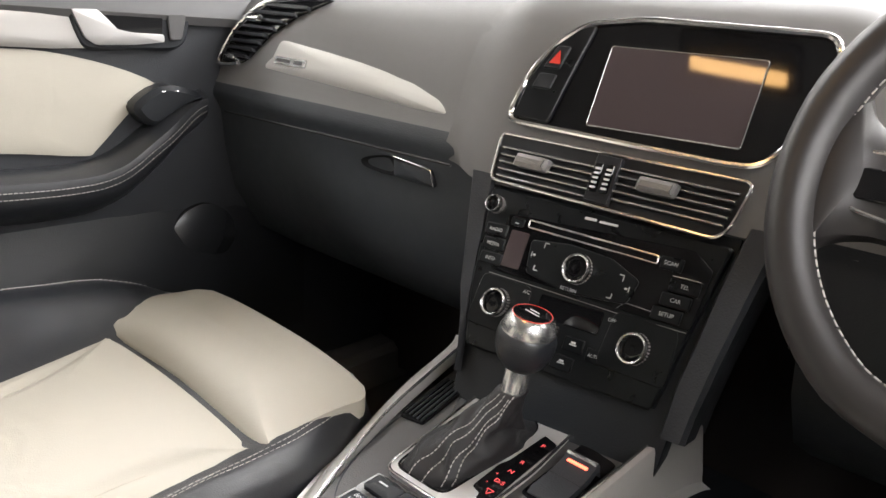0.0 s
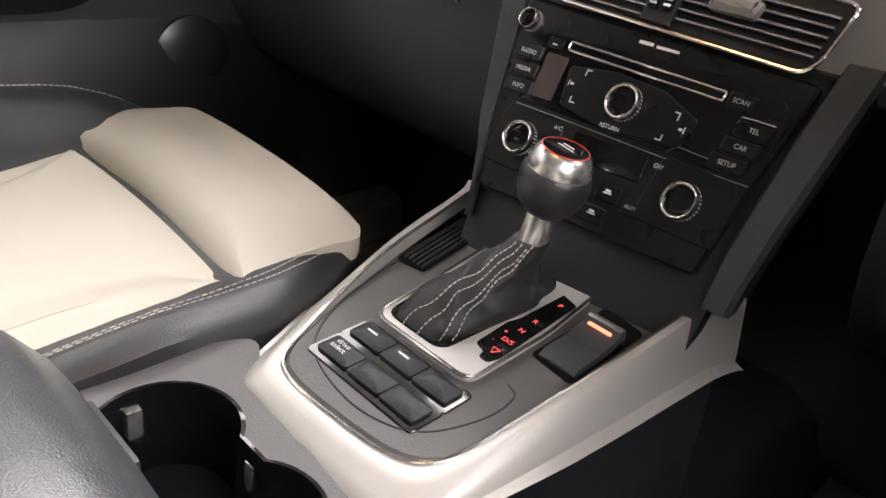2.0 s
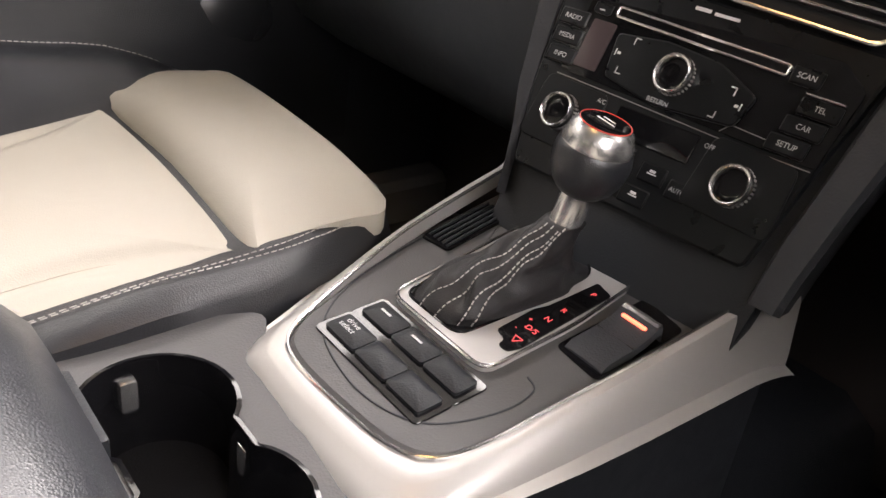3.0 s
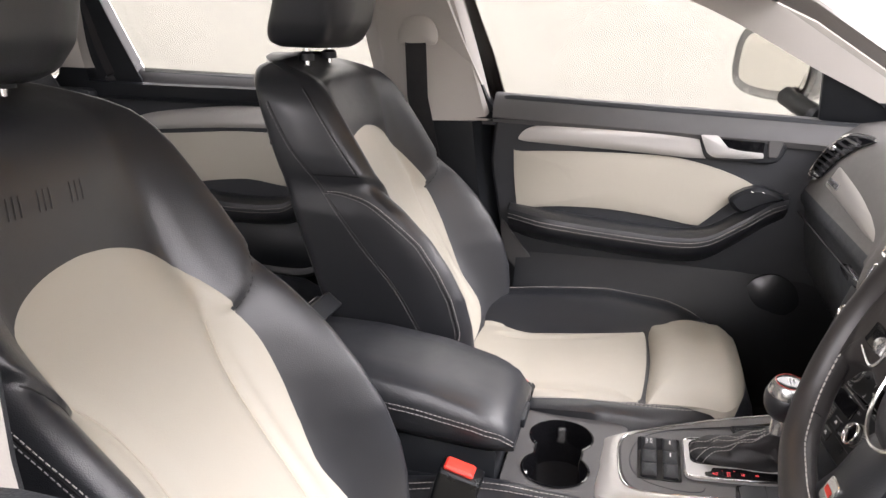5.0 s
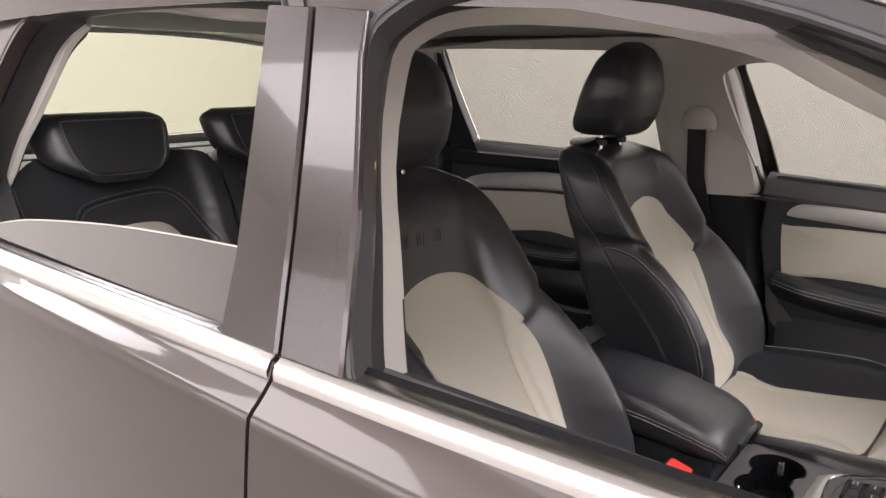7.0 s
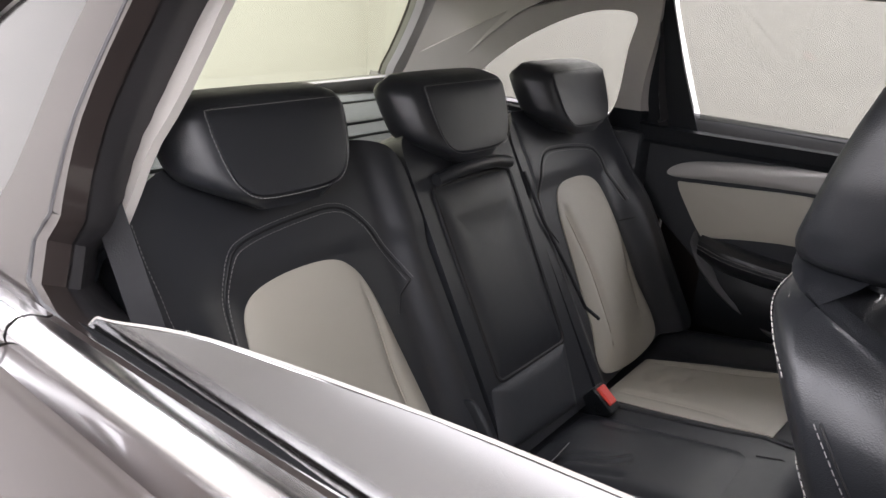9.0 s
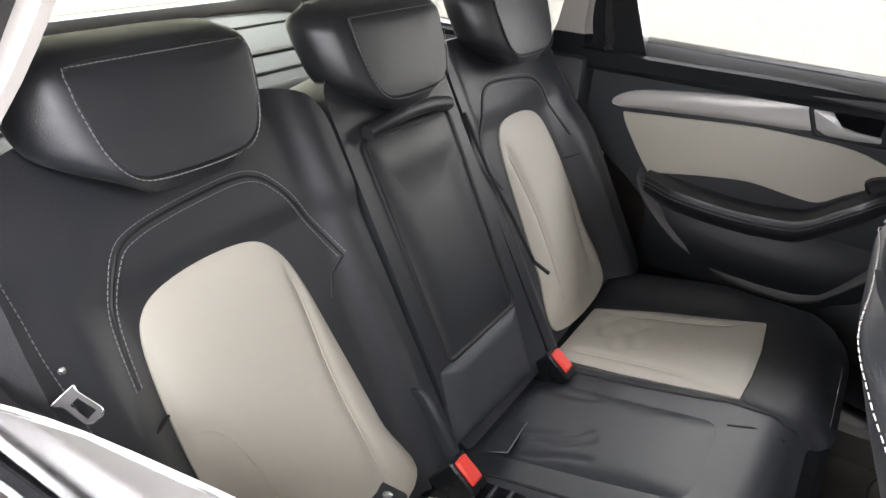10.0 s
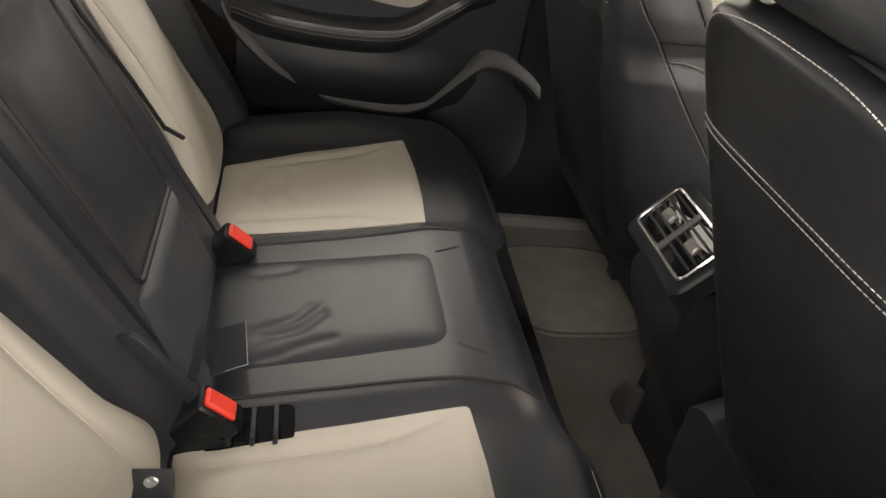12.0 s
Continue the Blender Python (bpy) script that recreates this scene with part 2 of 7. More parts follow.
def loft(rings, closed=True, caps=True, bm=None):
    """A skin over rings of as many points each."""
    bm = bm or bmesh.new()
    made = [[bm.verts.new(p) for p in ring] for ring in rings]
    n = len(made[0])
    for a, b in zip(made, made[1:]):
        for i in range(n if closed else n - 1):
            j = (i + 1) % n
            bm.faces.new((a[i], a[j], b[j], b[i]))
    if caps and closed:
        bm.faces.new(list(reversed(made[0])))
        bm.faces.new(made[-1])
    return bm


def tube(points, radius, sides=8, bm=None, closed=False, taper=None):
    bm = bm or bmesh.new()
    pts = [Vector(p) for p in points]
    n, rings = len(pts), []
    up = Vector((0.13, 0.21, 0.97)).normalized()
    for i, p in enumerate(pts):
        a = pts[i - 1] if (i or closed) else p
        b = pts[(i + 1) % n] if (i < n - 1 or closed) else p
        t = (b - a).normalized() if (b - a).length > 1e-9 else Vector((0, 0, 1))
        s = t.cross(up)
        if s.length < 1e-3:
            s = t.cross(Vector((1, 0, 0)))
        s.normalize()
        q = s.cross(t)
        r = radius * (taper(i / max(1, n - 1)) if taper else 1)
        rings.append([p + (s * math.cos(k * math.tau / sides) + q * math.sin(k * math.tau / sides)) * r for k in range(sides)])
    if closed:
        rings.append(rings[0])
    return loft(rings, True, not closed, bm)


def dashes(points, length=0.0045, gap=0.0022, radius=0.0006, bm=None):
    """A row of single stitches along a path."""
    bm = bm or bmesh.new()
    pts = [Vector(p) for p in points]
    d = [0.0]
    for a, b in zip(pts, pts[1:]):
        d.append(d[-1] + (b - a).length)

    def at(s):
        for i in range(len(pts) - 1):
            if d[i + 1] >= s:
                f = (s - d[i]) / max(1e-9, d[i + 1] - d[i])
                return pts[i].lerp(pts[i + 1], f)
        return pts[-1]

    s = 0.0
    while s + length < d[-1]:
        tube([at(s), at(s + length / 2), at(s + length)], radius, 4, bm)
        s += length + gap
    return bm


def pad_height(poly, centre, pillow, power):
    """The height of a cushion_pad over its base at a place."""
    def at(u, v):
        best = 0.0
        d = Vector((u - centre[0], v - centre[1]))
        if d.length < 1e-6:
            return pillow
        for i in range(len(poly)):
            p, q = Vector(poly[i - 1]) - Vector(centre), Vector(poly[i]) - Vector(centre)
            e = q - p
            den = d.x * e.y - d.y * e.x
            if abs(den) < 1e-12:
                continue
            t = (p.x * e.y - p.y * e.x) / den
            k = (p.x * d.y - p.y * d.x) / den
            if t > 0 and -1e-6 <= k <= 1 + 1e-6:
                best = max(best, 1 / t)
        return pillow * (1 - min(1.0, best) ** power)
    return at


def grooved(surf, lines, depth=0.005, width=0.009):
    """A surface with soft creases pressed in along lines of (u, v)."""
    segs = []
    for line in lines:
        a = np.array(line, float)
        segs.append((a[:-1], a[1:] - a[:-1]))
    start = np.concatenate([p for p, q in segs])
    way = np.concatenate([q for p, q in segs])
    size = np.maximum(1e-12, (way ** 2).sum(1))

    def at(u, v, w):
        d = np.array((u, v)) - start
        t = np.clip((d * way).sum(1) / size, 0, 1)
        near = float((((d - way * t[:, None]) ** 2).sum(1)).min())
        deep = w - depth * math.exp(-near / width ** 2)
        return surf(u, v, max(deep, min(w, 0.0025)))
    return at


def lathe(profile, frame_fn, sides=28, bm=None):
    """A turned body: profile of (radius, height), frame_fn(u, v, w) with w the axis."""
    rings = [[frame_fn(r * math.cos(k * math.tau / sides), r * math.sin(k * math.tau / sides), h) for k in range(sides)] for r, h in profile]
    return loft(rings, True, True, bm)


def box(lo, hi, bevel=0.004, bm=None):
    (x0, y0, z0), (x1, y1, z1) = lo, hi
    mine = bmesh.new()
    bmesh.ops.create_cube(mine, size=1.0)
    for v in mine.verts:
        v.co = Vector(((x0 + x1) / 2 + v.co.x * (x1 - x0), (y0 + y1) / 2 + v.co.y * (y1 - y0), (z0 + z1) / 2 + v.co.z * (z1 - z0)))
    if bevel:
        bmesh.ops.bevel(mine, geom=mine.edges[:], offset=bevel, segments=2, affect="EDGES", profile=0.6)
    if bm is None:
        return mine
    me = bpy.data.meshes.new("tmp")
    mine.to_mesh(me)
    mine.free()
    bm.from_mesh(me)
    bpy.data.meshes.remove(me)
    return bm


# ---- the room ----
def room():
    x0, x1, y0, y1, z1 = -5.0, 5.2, -6.0, 6.0, 3.5
    tagged(finish("floor", box((x0 - 0.2, y0 - 0.2, -0.2), (x1 + 0.2, y1 + 0.2, 0), 0), FLOOR_PAINT), "grey painted garage floor under the car", "floor", kind="structure")
    tagged(finish("ceiling", box((x0 - 0.2, y0 - 0.2, z1), (x1 + 0.2, y1 + 0.2, z1 + 0.2), 0), CEILING_PAINT), "plain pale ceiling of the photo room", "ceiling", kind="structure")
    for name, lo, hi in (("wall_west", (x0 - 0.2, y0, 0), (x0, y1, z1)), ("wall_east", (x1, y0, 0), (x1 + 0.2, y1, z1)), ("wall_south", (x0, y0 - 0.2, 0), (x1, y0, z1)), ("wall_north", (x0, y1, 0), (x1, y1 + 0.2, z1))):
        tagged(finish(name, box(lo, hi, 0), WALL), "plain cream-white painted wall of the photo room", "wall", kind="structure")


room()


# ---- car body ----
def side_x(z):
    """The leaning plane of the side windows, measured from the middle of the car."""
    return 0.85 - 0.42 * (z - 1.11)


def side_frame(s, off=0.0, dy=0.0):
    """Places on the side plane: u along the car, v height, w outward."""
    k = math.hypot(1, 0.42)
    return lambda u, v, w: (s * (side_x(v) - 0.05 * max(0.0, -u - 0.2) + (w + off) / k), u + dy, v + (w + off) * 0.42 / k)


FRONT_WIN = smooth_loop([(0.00, 1.13), (-0.045, 1.26), (-0.098, 1.415), (-0.082, 1.454), (-0.02, 1.473), (0.115, 1.472), (0.285, 1.445), (0.46, 1.385), (0.64, 1.295), (0.80, 1.20), (0.875, 1.14), (0.84, 1.122), (0.45, 1.117), (0.05, 1.12)], 4)
REAR_WIN = smooth_loop([(-0.222, 1.125), (-0.26, 1.30), (-0.297, 1.455), (-0.32, 1.478), (-0.62, 1.492), (-0.90, 1.487), (-1.00, 1.477), (-1.045, 1.455), (-1.072, 1.415), (-1.104, 1.295), (-1.088, 1.20), (-1.064, 1.140), (-0.65, 1.127), (-0.25, 1.122)], 4)
FRONT_WIN_L = [(u - 0.058, v + 0.025 * sstep(1.3, 1.15, v)) for u, v in FRONT_WIN]
REAR_WIN_L = smooth_loop([(-0.325, 1.165), (-0.335, 1.30), (-0.352, 1.455), (-0.38, 1.495), (-0.64, 1.502), (-0.93, 1.502), (-1.0, 1.494), (-1.022, 1.465), (-0.996, 1.32), (-0.968, 1.195), (-0.952, 1.170), (-0.65, 1.168), (-0.36, 1.160)], 4)
QUARTER_WIN = smooth_loop([(-1.17, 1.185), (-1.11, 1.36), (-1.085, 1.43), (-1.12, 1.455), (-1.24, 1.44), (-1.42, 1.36), (-1.58, 1.25), (-1.63, 1.19), (-1.55, 1.165), (-1.30, 1.155)], 4)
SIDE_OUT = [(1.02, 1.10), (0.95, 1.14), (0.80, 1.262), (0.60, 1.382), (0.40, 1.468), (0.20, 1.522), (0.0, 1.540), (-0.4, 1.55), (-0.8, 1.54), (-1.1, 1.515), (-1.45, 1.44), (-1.75, 1.31), (-1.88, 1.20), (-1.9, 1.10)]


def holed(outer, holes, frame_fn, depth):
    """A sheet with openings through it, with thickness."""
    flat = bmesh.new()
    for loop in [outer] + holes:
        vs = [flat.verts.new((u, v, 0)) for u, v in loop]
        for i in range(len(vs)):
            flat.edges.new((vs[i - 1], vs[i]))
    bmesh.ops.triangle_fill(flat, use_beauty=True, use_dissolve=False, edges=flat.edges[:])
    ret = bmesh.ops.extrude_face_region(flat, geom=flat.faces[:])
    moved = {v for v in ret["geom"] if isinstance(v, bmesh.types.BMVert)}
    for v in flat.verts:
        v.co = Vector(frame_fn(v.co.x, v.co.y, depth if v in moved else 0.0))
    return flat


def window_ring(loop, frame_fn, grow, depth, inner):
    """A frame round an opening: a band from grow outside to inner inside, of that depth."""
    a, b = inset(loop, -grow), inset(loop, inner)
    rings = [[frame_fn(u, v, 0) for u, v in a], [frame_fn(u, v, depth) for u, v in a], [frame_fn(u, v, depth) for u, v in b], [frame_fn(u, v, 0) for u, v in b]]
    rings.append(rings[0])
    return loft(rings, True, False)


def inner_loop(loop, s):
    """The lining's edge: behind and below the pane's own outline on the driver's side, where the lining is deep."""
    if s < 0:
        return [(u - (0.014 + 0.118 * sstep(1.50, 1.17, v)) * sstep(-0.86, -0.95, u), v) for u, v in inset(loop, 0.004)]
    return [(u - 0.047 - 0.042 * sstep(1.10, 1.33, v) * sstep(0.20, 0.05, u) + 0.022 * sstep(-0.85, -0.95, u) + lerp_table([(1.15, -0.19), (1.24, -0.096), (1.33, -0.037), (1.44, -0.022)], v) * sstep(-0.95, -1.03, u), v - 0.034 * sstep(1.30, 1.13, v) * sstep(0.9, 0.6, u) + 0.05 * max(sstep(1.36, 1.44, v), 0.76 * sstep(0.15, 0.30, u) * sstep(1.13, 1.22, v))) for u, v in loop]


def edge_point(a, b, f, off, deep):
    """A place between the door frame's edge a and the lining's edge b; at the back of the driver's rear window the
    rubber runs deeper and the lining comes forward again as a flat strip."""
    q = sstep(-0.95, -1.04, a[0]) if deep else 0.0
    g = f if f <= 0.64 else 0.64 + (f - 0.64) * (1 - q)
    ahead = q * max(0.0, f - 0.64) / 0.42 * 0.058
    w = off * (1 + 0.6 * q) if f <= 0.64 else off * (1 - q) + q * (-0.090 - 0.04 * (f - 0.64))
    return (a[0] + (b[0] - a[0]) * g + ahead, a[1] + (b[1] - a[1]) * g, w)


def spread(loop, inn, f):
    """The lining's edge carried on past itself by f."""
    return [edge_point(a, b, f, 0.0, loop is REAR_WIN)[:2] for a, b in zip(inset(loop, -0.028), inn)]


def cut_level(bm, z, keep_top):
    """Only what lies above or below a height."""
    bmesh.ops.bisect_plane(bm, geom=bm.verts[:] + bm.edges[:] + bm.faces[:], plane_co=(0, 0, z), plane_no=(0, 0, 1), clear_inner=keep_top, clear_outer=not keep_top)
    return bm


def between(loop, inn, s, dy, steps):
    out = inset(loop, -0.028)
    fr = side_frame(s, 0.0, dy)
    rings = []
    for f, off in steps:
        rings.append([fr(*edge_point(a, b, f, off, loop is REAR_WIN)) for a, b in zip(out, inn)])
    return loft(rings, True, False)


def seal_band(loop, inn, s, dy):
    """Rubber round an opening, stepping in from the door frame towards the lining."""
    return between(loop, inn, s, dy, ((0.0, -0.004), (0.10, -0.002), (0.22, -0.012), (0.26, -0.026), (0.38, -0.024), (0.46, -0.034), (0.48, -0.050), (0.60, -0.050), (0.64, -0.056), (0.5, -0.080), (0.0, -0.03), (0.0, -0.004)))


def lining_edge(loop, inn, s, dy):
    """The pale lining that turns in round the opening."""
    if s > 0 and loop is REAR_WIN:
        return between(loop, inn, s, dy, ((0.58, -0.062), (0.64, -0.058), (0.85, -0.070), (0.97, -0.080), (1.0, -0.088), (1.06, -0.106)))
    if s > 0:
        return between(loop, inn, s, dy, ((0.58, -0.066), (0.64, -0.062), (0.85, -0.080), (0.97, -0.092), (1.0, -0.100), (1.02, -0.125), (1.05, -0.148)))
    return between(loop, inn, s, dy, ((0.58, -0.060), (0.64, -0.054), (0.80, -0.060), (0.96, -0.072), (1.0, -0.085)))


def body_profile(y):
    """Door skin from the window line down: a leaning shoulder, a crease that falls towards the front, then the flank."""
    zc = 1.085 + 0.012 * max(0, -y)
    zk = 1.052 - 0.05 * (y + 0.13)
    return [(zc + 0.015, 0.862), (zc, 0.869), (zc * 0.6 + zk * 0.4, 0.881), (zk + 0.006, 0.897), (zk, 0.902), (zk - 0.012, 0.904), (0.98, 0.909), (0.90, 0.913), (0.80, 0.911), (0.70, 0.906), (0.60, 0.906), (0.50, 0.93), (0.42, 0.92), (0.36, 0.86)]


def body_skin(s, y0, y1, mat, name, parent, label):
    rings = []
    n = 14
    for i in range(n + 1):
        y = y0 + (y1 - y0) * i / n
        bow = 1 - 0.018 * ((y + 0.1) / 1.0) ** 2
        prof = body_profile(y)
        rings.append([(s * x * bow, y, z) for z, x in prof] + [(s * (x * bow - 0.04), y, z) for z, x in reversed(prof)])
    return part(name, loft(rings), mat, parent, label)


def car_body():
    car = thing("estate_car", "grey-brown metallic estate car body with chrome window line", "car", at=(0, 0, 0))
    for s in (1, -1):
        dy = 0.0
        wins = (FRONT_WIN, REAR_WIN) if s > 0 else (FRONT_WIN_L, REAR_WIN_L)
        quarter = QUARTER_WIN if s < 0 else [(-1.29 + (u + 1.17) * 0.85, v) for u, v in QUARTER_WIN]
        outer = side_frame(s, -0.035, dy)
        part("side_frame", holed(SIDE_OUT, [inset(wins[0], -0.028), inset(wins[1], -0.028), inset(quarter, -0.02)], outer, 0.03), PAINT, car, "dark painted window surround")
        inner = side_frame(s, -0.085) if s < 0 else lambda u, v, w: side_frame(1, -0.152 + 0.044 * sstep(-0.60, -0.85, u))(u, v, w)
        lined = [inner_loop(loop, s) for loop in wins]
        low, sheet_low = (1.03, 1.135) if s > 0 else (1.176, 1.176)
        for keep_top in (True, False):
            sheet = cut_level(holed([(p[0], p[1] + ((-0.02 if p[1] > 1.15 else 0.033) if s < 0 else 0.06 * sstep(1.2, 1.4, p[1]) - 0.05 * sstep(1.2, 1.1, p[1]))) for p in SIDE_OUT], (lined if s < 0 else [spread(lp, inn, 1.06 if lp is REAR_WIN else 1.05) for lp, inn in zip(wins, lined)]) + [inset(quarter, 0.01)], inner, 0.012), sheet_low, keep_top)
            part("pillar_trim" if keep_top else "sill_lining", sheet, PILLAR_TRIM if keep_top else HARD_BLACK, car, "light grey inner pillar lining" if keep_top else "dark lining below the windows")
        if s < 0:
            rows = []
            for z, xf, yf, xr, yr in ((1.094, 0.735, -0.070, 0.672, -0.252), (1.115, 0.731, -0.074, 0.673, -0.262), (1.20, 0.714, -0.096, 0.674, -0.296), (1.32, 0.684, -0.128, 0.661, -0.316), (1.40, 0.661, -0.150, 0.643, -0.336), (1.46, 0.640, -0.172, 0.624, -0.368), (1.50, 0.622, -0.19, 0.606, -0.40)):
                rows.append([(-(xf + 0.055), yf + 0.016, z), (-(xf + 0.012), yf + 0.010, z), (-(xf + 0.002), yf + 0.003, z), (-xf, yf - 0.008, z), (-(xf * 0.5 + xr * 0.5 - 0.006), (yf + yr) / 2, z), (-xr, yr + 0.012, z), (-(xr + 0.006), yr + 0.002, z), (-(xr + 0.07), yr - 0.006, z)])
            part("middle_pillar_trim", loft(rows), PILLAR_TRIM, car, "light grey middle pillar trim")
            part("window_divider", plate([(-0.956, 1.150), (-1.108, 1.150), (-1.086, 1.28), (-1.060, 1.42), (-1.046, 1.478), (-1.020, 1.476), (-0.994, 1.32), (-0.970, 1.21)], side_frame(s, -0.066), 0.006, 0.001), HARD_BLACK, car, "dark divider behind the rear side window")
        for loop, inn in zip(wins, lined):
            part("window_seal", seal_band(loop, inn, s, dy), RUBBER, car, "black rubber window seal")
            out = inset(loop, -0.028)
            for f, off, r in ((0.14, -0.003, 0.0050), (0.33, -0.024, 0.0045), (0.54, -0.050, 0.0055)):
                part("seal_lip", tube([side_frame(s, 0.0, dy)(*edge_point(a, b, f, off, loop is REAR_WIN)) for a, b in zip(out, inn)], r, 8, closed=True), RUBBER, car, "rolled rubber lip")
            for keep_top in (True, False):
                part("lining_edge", cut_level(lining_edge(loop, inn, s, dy), 1.128 if loop is REAR_WIN else low, keep_top), PILLAR_TRIM if keep_top else HARD_BLACK, car, "edge of the pillar lining")
            part("window_frame", window_ring(inset(loop, -0.028), side_frame(s, -0.03, dy), 0.022, 0.028, 0.002), PAINT if loop is REAR_WIN else RUBBER, car, "slim door window frame")
    # roof
    rings = []
    for x in np.linspace(-0.655, 0.655, 15):
        c = 0.06 * (1 - (abs(x) / 0.655) ** 2.5)
        rings.append([(x, y, z + c) for y, z in ((0.36, 1.475), (0.1, 1.525), (-0.4, 1.548), (-0.9, 1.545), (-1.4, 1.52), (-1.72, 1.485))] + [(x, y, z + c - 0.05) for y, z in ((-1.70, 1.485), (-1.4, 1.52), (-0.9, 1.545), (-0.4, 1.548), (0.1, 1.525), (0.38, 1.475))])
    part("roof", loft(rings), PAINT, car, "painted roof skin")
    for s in (1, -1):
        body_skin(s, -0.118, 1.05, PAINT, "front_door_skin", car, "grey-brown metallic outer door skin")
        body_skin(s, -1.06, -0.124, PAINT, "rear_door_skin", car, "grey-brown metallic outer door skin")
        body_skin(s, -2.1, -1.066, PAINT, "rear_wing", car, "grey-brown metallic rear wing")
        # chrome line under the windows
        for y0, y1 in ((-0.116, 1.0), (-1.06, -0.126), (-1.75, -1.066)):
            rows = []
            for i in range(9):
                y = y0 + (y1 - y0) * i / 8
                bow = 1 - 0.018 * ((y + 0.1) / 1.0) ** 2
                zz = 1.104 + 0.012 * max(0, -y)
                rows.append([(s * (x * bow), y, zz + z) for x, z in ((0.812, -0.012) if s > 0 and y1 < 0 else (0.830, 0.002), (0.845, 0.004), (0.858, 0.004), (0.868, -0.002), (0.872, -0.012), (0.871, -0.020), (0.845, -0.021))])
            part("chrome_strip", loft(rows), BRIGHT_METAL, car, "polished chrome strip under the side windows")
            rows = []
            for i in range(9):
                y = y0 + (y1 - y0) * i / 8
                bow = 1 - 0.018 * ((y + 0.1) / 1.0) ** 2
                zz = 1.110 + 0.012 * max(0, -y)
                rows.append([(s * (x * bow), y, zz + z) for x, z in (((0.770, 0.010), (0.80, 0.014), (0.838, 0.008), (0.846, -0.003), (0.80, -0.03), (0.770, -0.03)) if s < 0 else ((0.780, -0.030), (0.80, -0.014), (0.822, 0.000), (0.832, -0.004), (0.80, -0.05), (0.780, -0.05)) if y1 > 0 else ((0.760, -0.040), (0.785, -0.030), (0.806, -0.016), (0.813, -0.020), (0.80, -0.05), (0.760, -0.05)))])
            part("window_sill_seal", loft(rows), FELT if s > 0 else RUBBER, car, "black rubber sill seal")
    # gloss pillar covers on the doors
    for s in (1, -1):
        dy = 0.0
        fr = side_frame(s, -0.004, dy)
        part("front_pillar_cover", plate([(-0.120, 1.105), (-0.028, 1.105), (-0.065, 1.25), (-0.122, 1.42), (-0.132, 1.475), (-0.222, 1.482), (-0.185, 1.36), (-0.150, 1.23)], fr, 0.012, 0.004), PILLAR_GLOSS, car, "dark brown gloss cover of the middle pillar")
        part("rear_pillar_cover", plate([(-0.126, 1.105), (-0.156, 1.23), (-0.191, 1.36), (-0.229, 1.482), (-0.315, 1.485), (-0.272, 1.32), (-0.238, 1.19), (-0.225, 1.105)], fr, 0.012, 0.004), PILLAR_GLOSS, car, "dark brown gloss cover of the middle pillar")
        quarter = QUARTER_WIN if s < 0 else [(-1.29 + (u + 1.17) * 0.85, v) for u, v in QUARTER_WIN]
        part("quarter_window", plate(quarter, side_frame(s, -0.03, dy), 0.004, 0.001), PRIVACY_GLASS if s > 0 else CLEAR_GLASS, car, "fixed rear quarter window pane")
    # driver's rear pane half way down, passenger panes closed
    low = part("rear_door_glass", plate([(-1.045, 1.09), (-1.040, 1.112), (-1.030, 1.121), (-1.0, 1.126), (-0.85, 1.156), (-0.60, 1.183), (-0.40, 1.196), (-0.235, 1.203), (-0.205, 1.09)], side_frame(1, -0.028), 0.004, 0.001), DOOR_GLASS, car, "tinted pane wound half down with a bright edge")
    fr = side_frame(1, -0.026)
    part("glass_edge", tube([fr(u, v, 0) for u, v in smooth_loop([(-1.040, 1.112), (-1.030, 1.121), (-1.0, 1.126), (-0.85, 1.156), (-0.60, 1.183), (-0.40, 1.196), (-0.235, 1.203)], 5, False)], 0.0017, 6), PILLAR_TRIM, low, "bright ground edge of the pane")
    for loop in (FRONT_WIN_L, REAR_WIN_L):
        g = part("closed_window", plate(loop, side_frame(-1, -0.03, 0.0), 0.004, 0.001), CLEAR_GLASS, car, "closed clear side window pane")
        g.visible_shadow = False
    # windscreen and front pillars
    def screen(x, f, lift):
        return (x, (1.05 - 0.10 * (x / 0.7) ** 2) * (1 - f) + (0.38 - 0.04 * (x / 0.6) ** 2) * f, 1.12 * (1 - f) + (1.49 - 0.03 * (x / 0.6) ** 2) * f + 0.045 * (1 - (x / 0.74) ** 2) * min(1.0, 2 * f) + lift)
    g = part("windscreen", loft([[screen(x, f, 0.0) for f in (0, 0.25, 0.5, 0.75, 1.0)] for x in np.linspace(-0.74, 0.74, 13)], False, False), CLEAR_GLASS, car, "clear raked windscreen")
    g.visible_shadow = False
    # opaque black band over the top of the windscreen, bright line over the front window
    part("windscreen_band", loft([[screen(x, f, 0.004) for f in (0.70, 0.8, 0.9, 1.0)] for x in np.linspace(-0.66, 0.66, 13)], False, False), DOOR_BLACK, car, "opaque black band across the windscreen's top")
    upper = [p for p in smooth_loop([(0.0, 1.522), (0.12, 1.520), (0.285, 1.499), (0.39, 1.472), (0.47, 1.440), (0.562, 1.390), (0.66, 1.335), (0.80, 1.245), (0.92, 1.155)], 6, False)]
    part("upper_chrome_line", tube([side_frame(1, 0.0)(u, v, 0) for u, v in upper], 0.005, 8), BRIGHT_METAL, car, "polished line over the front window")
    # tailgate with its window
    def tail(u, v, w):
        return (u, -1.98 + 0.85 * (v - 1.15) - w - 0.06 * (u / 0.6) ** 2 * -1, v)
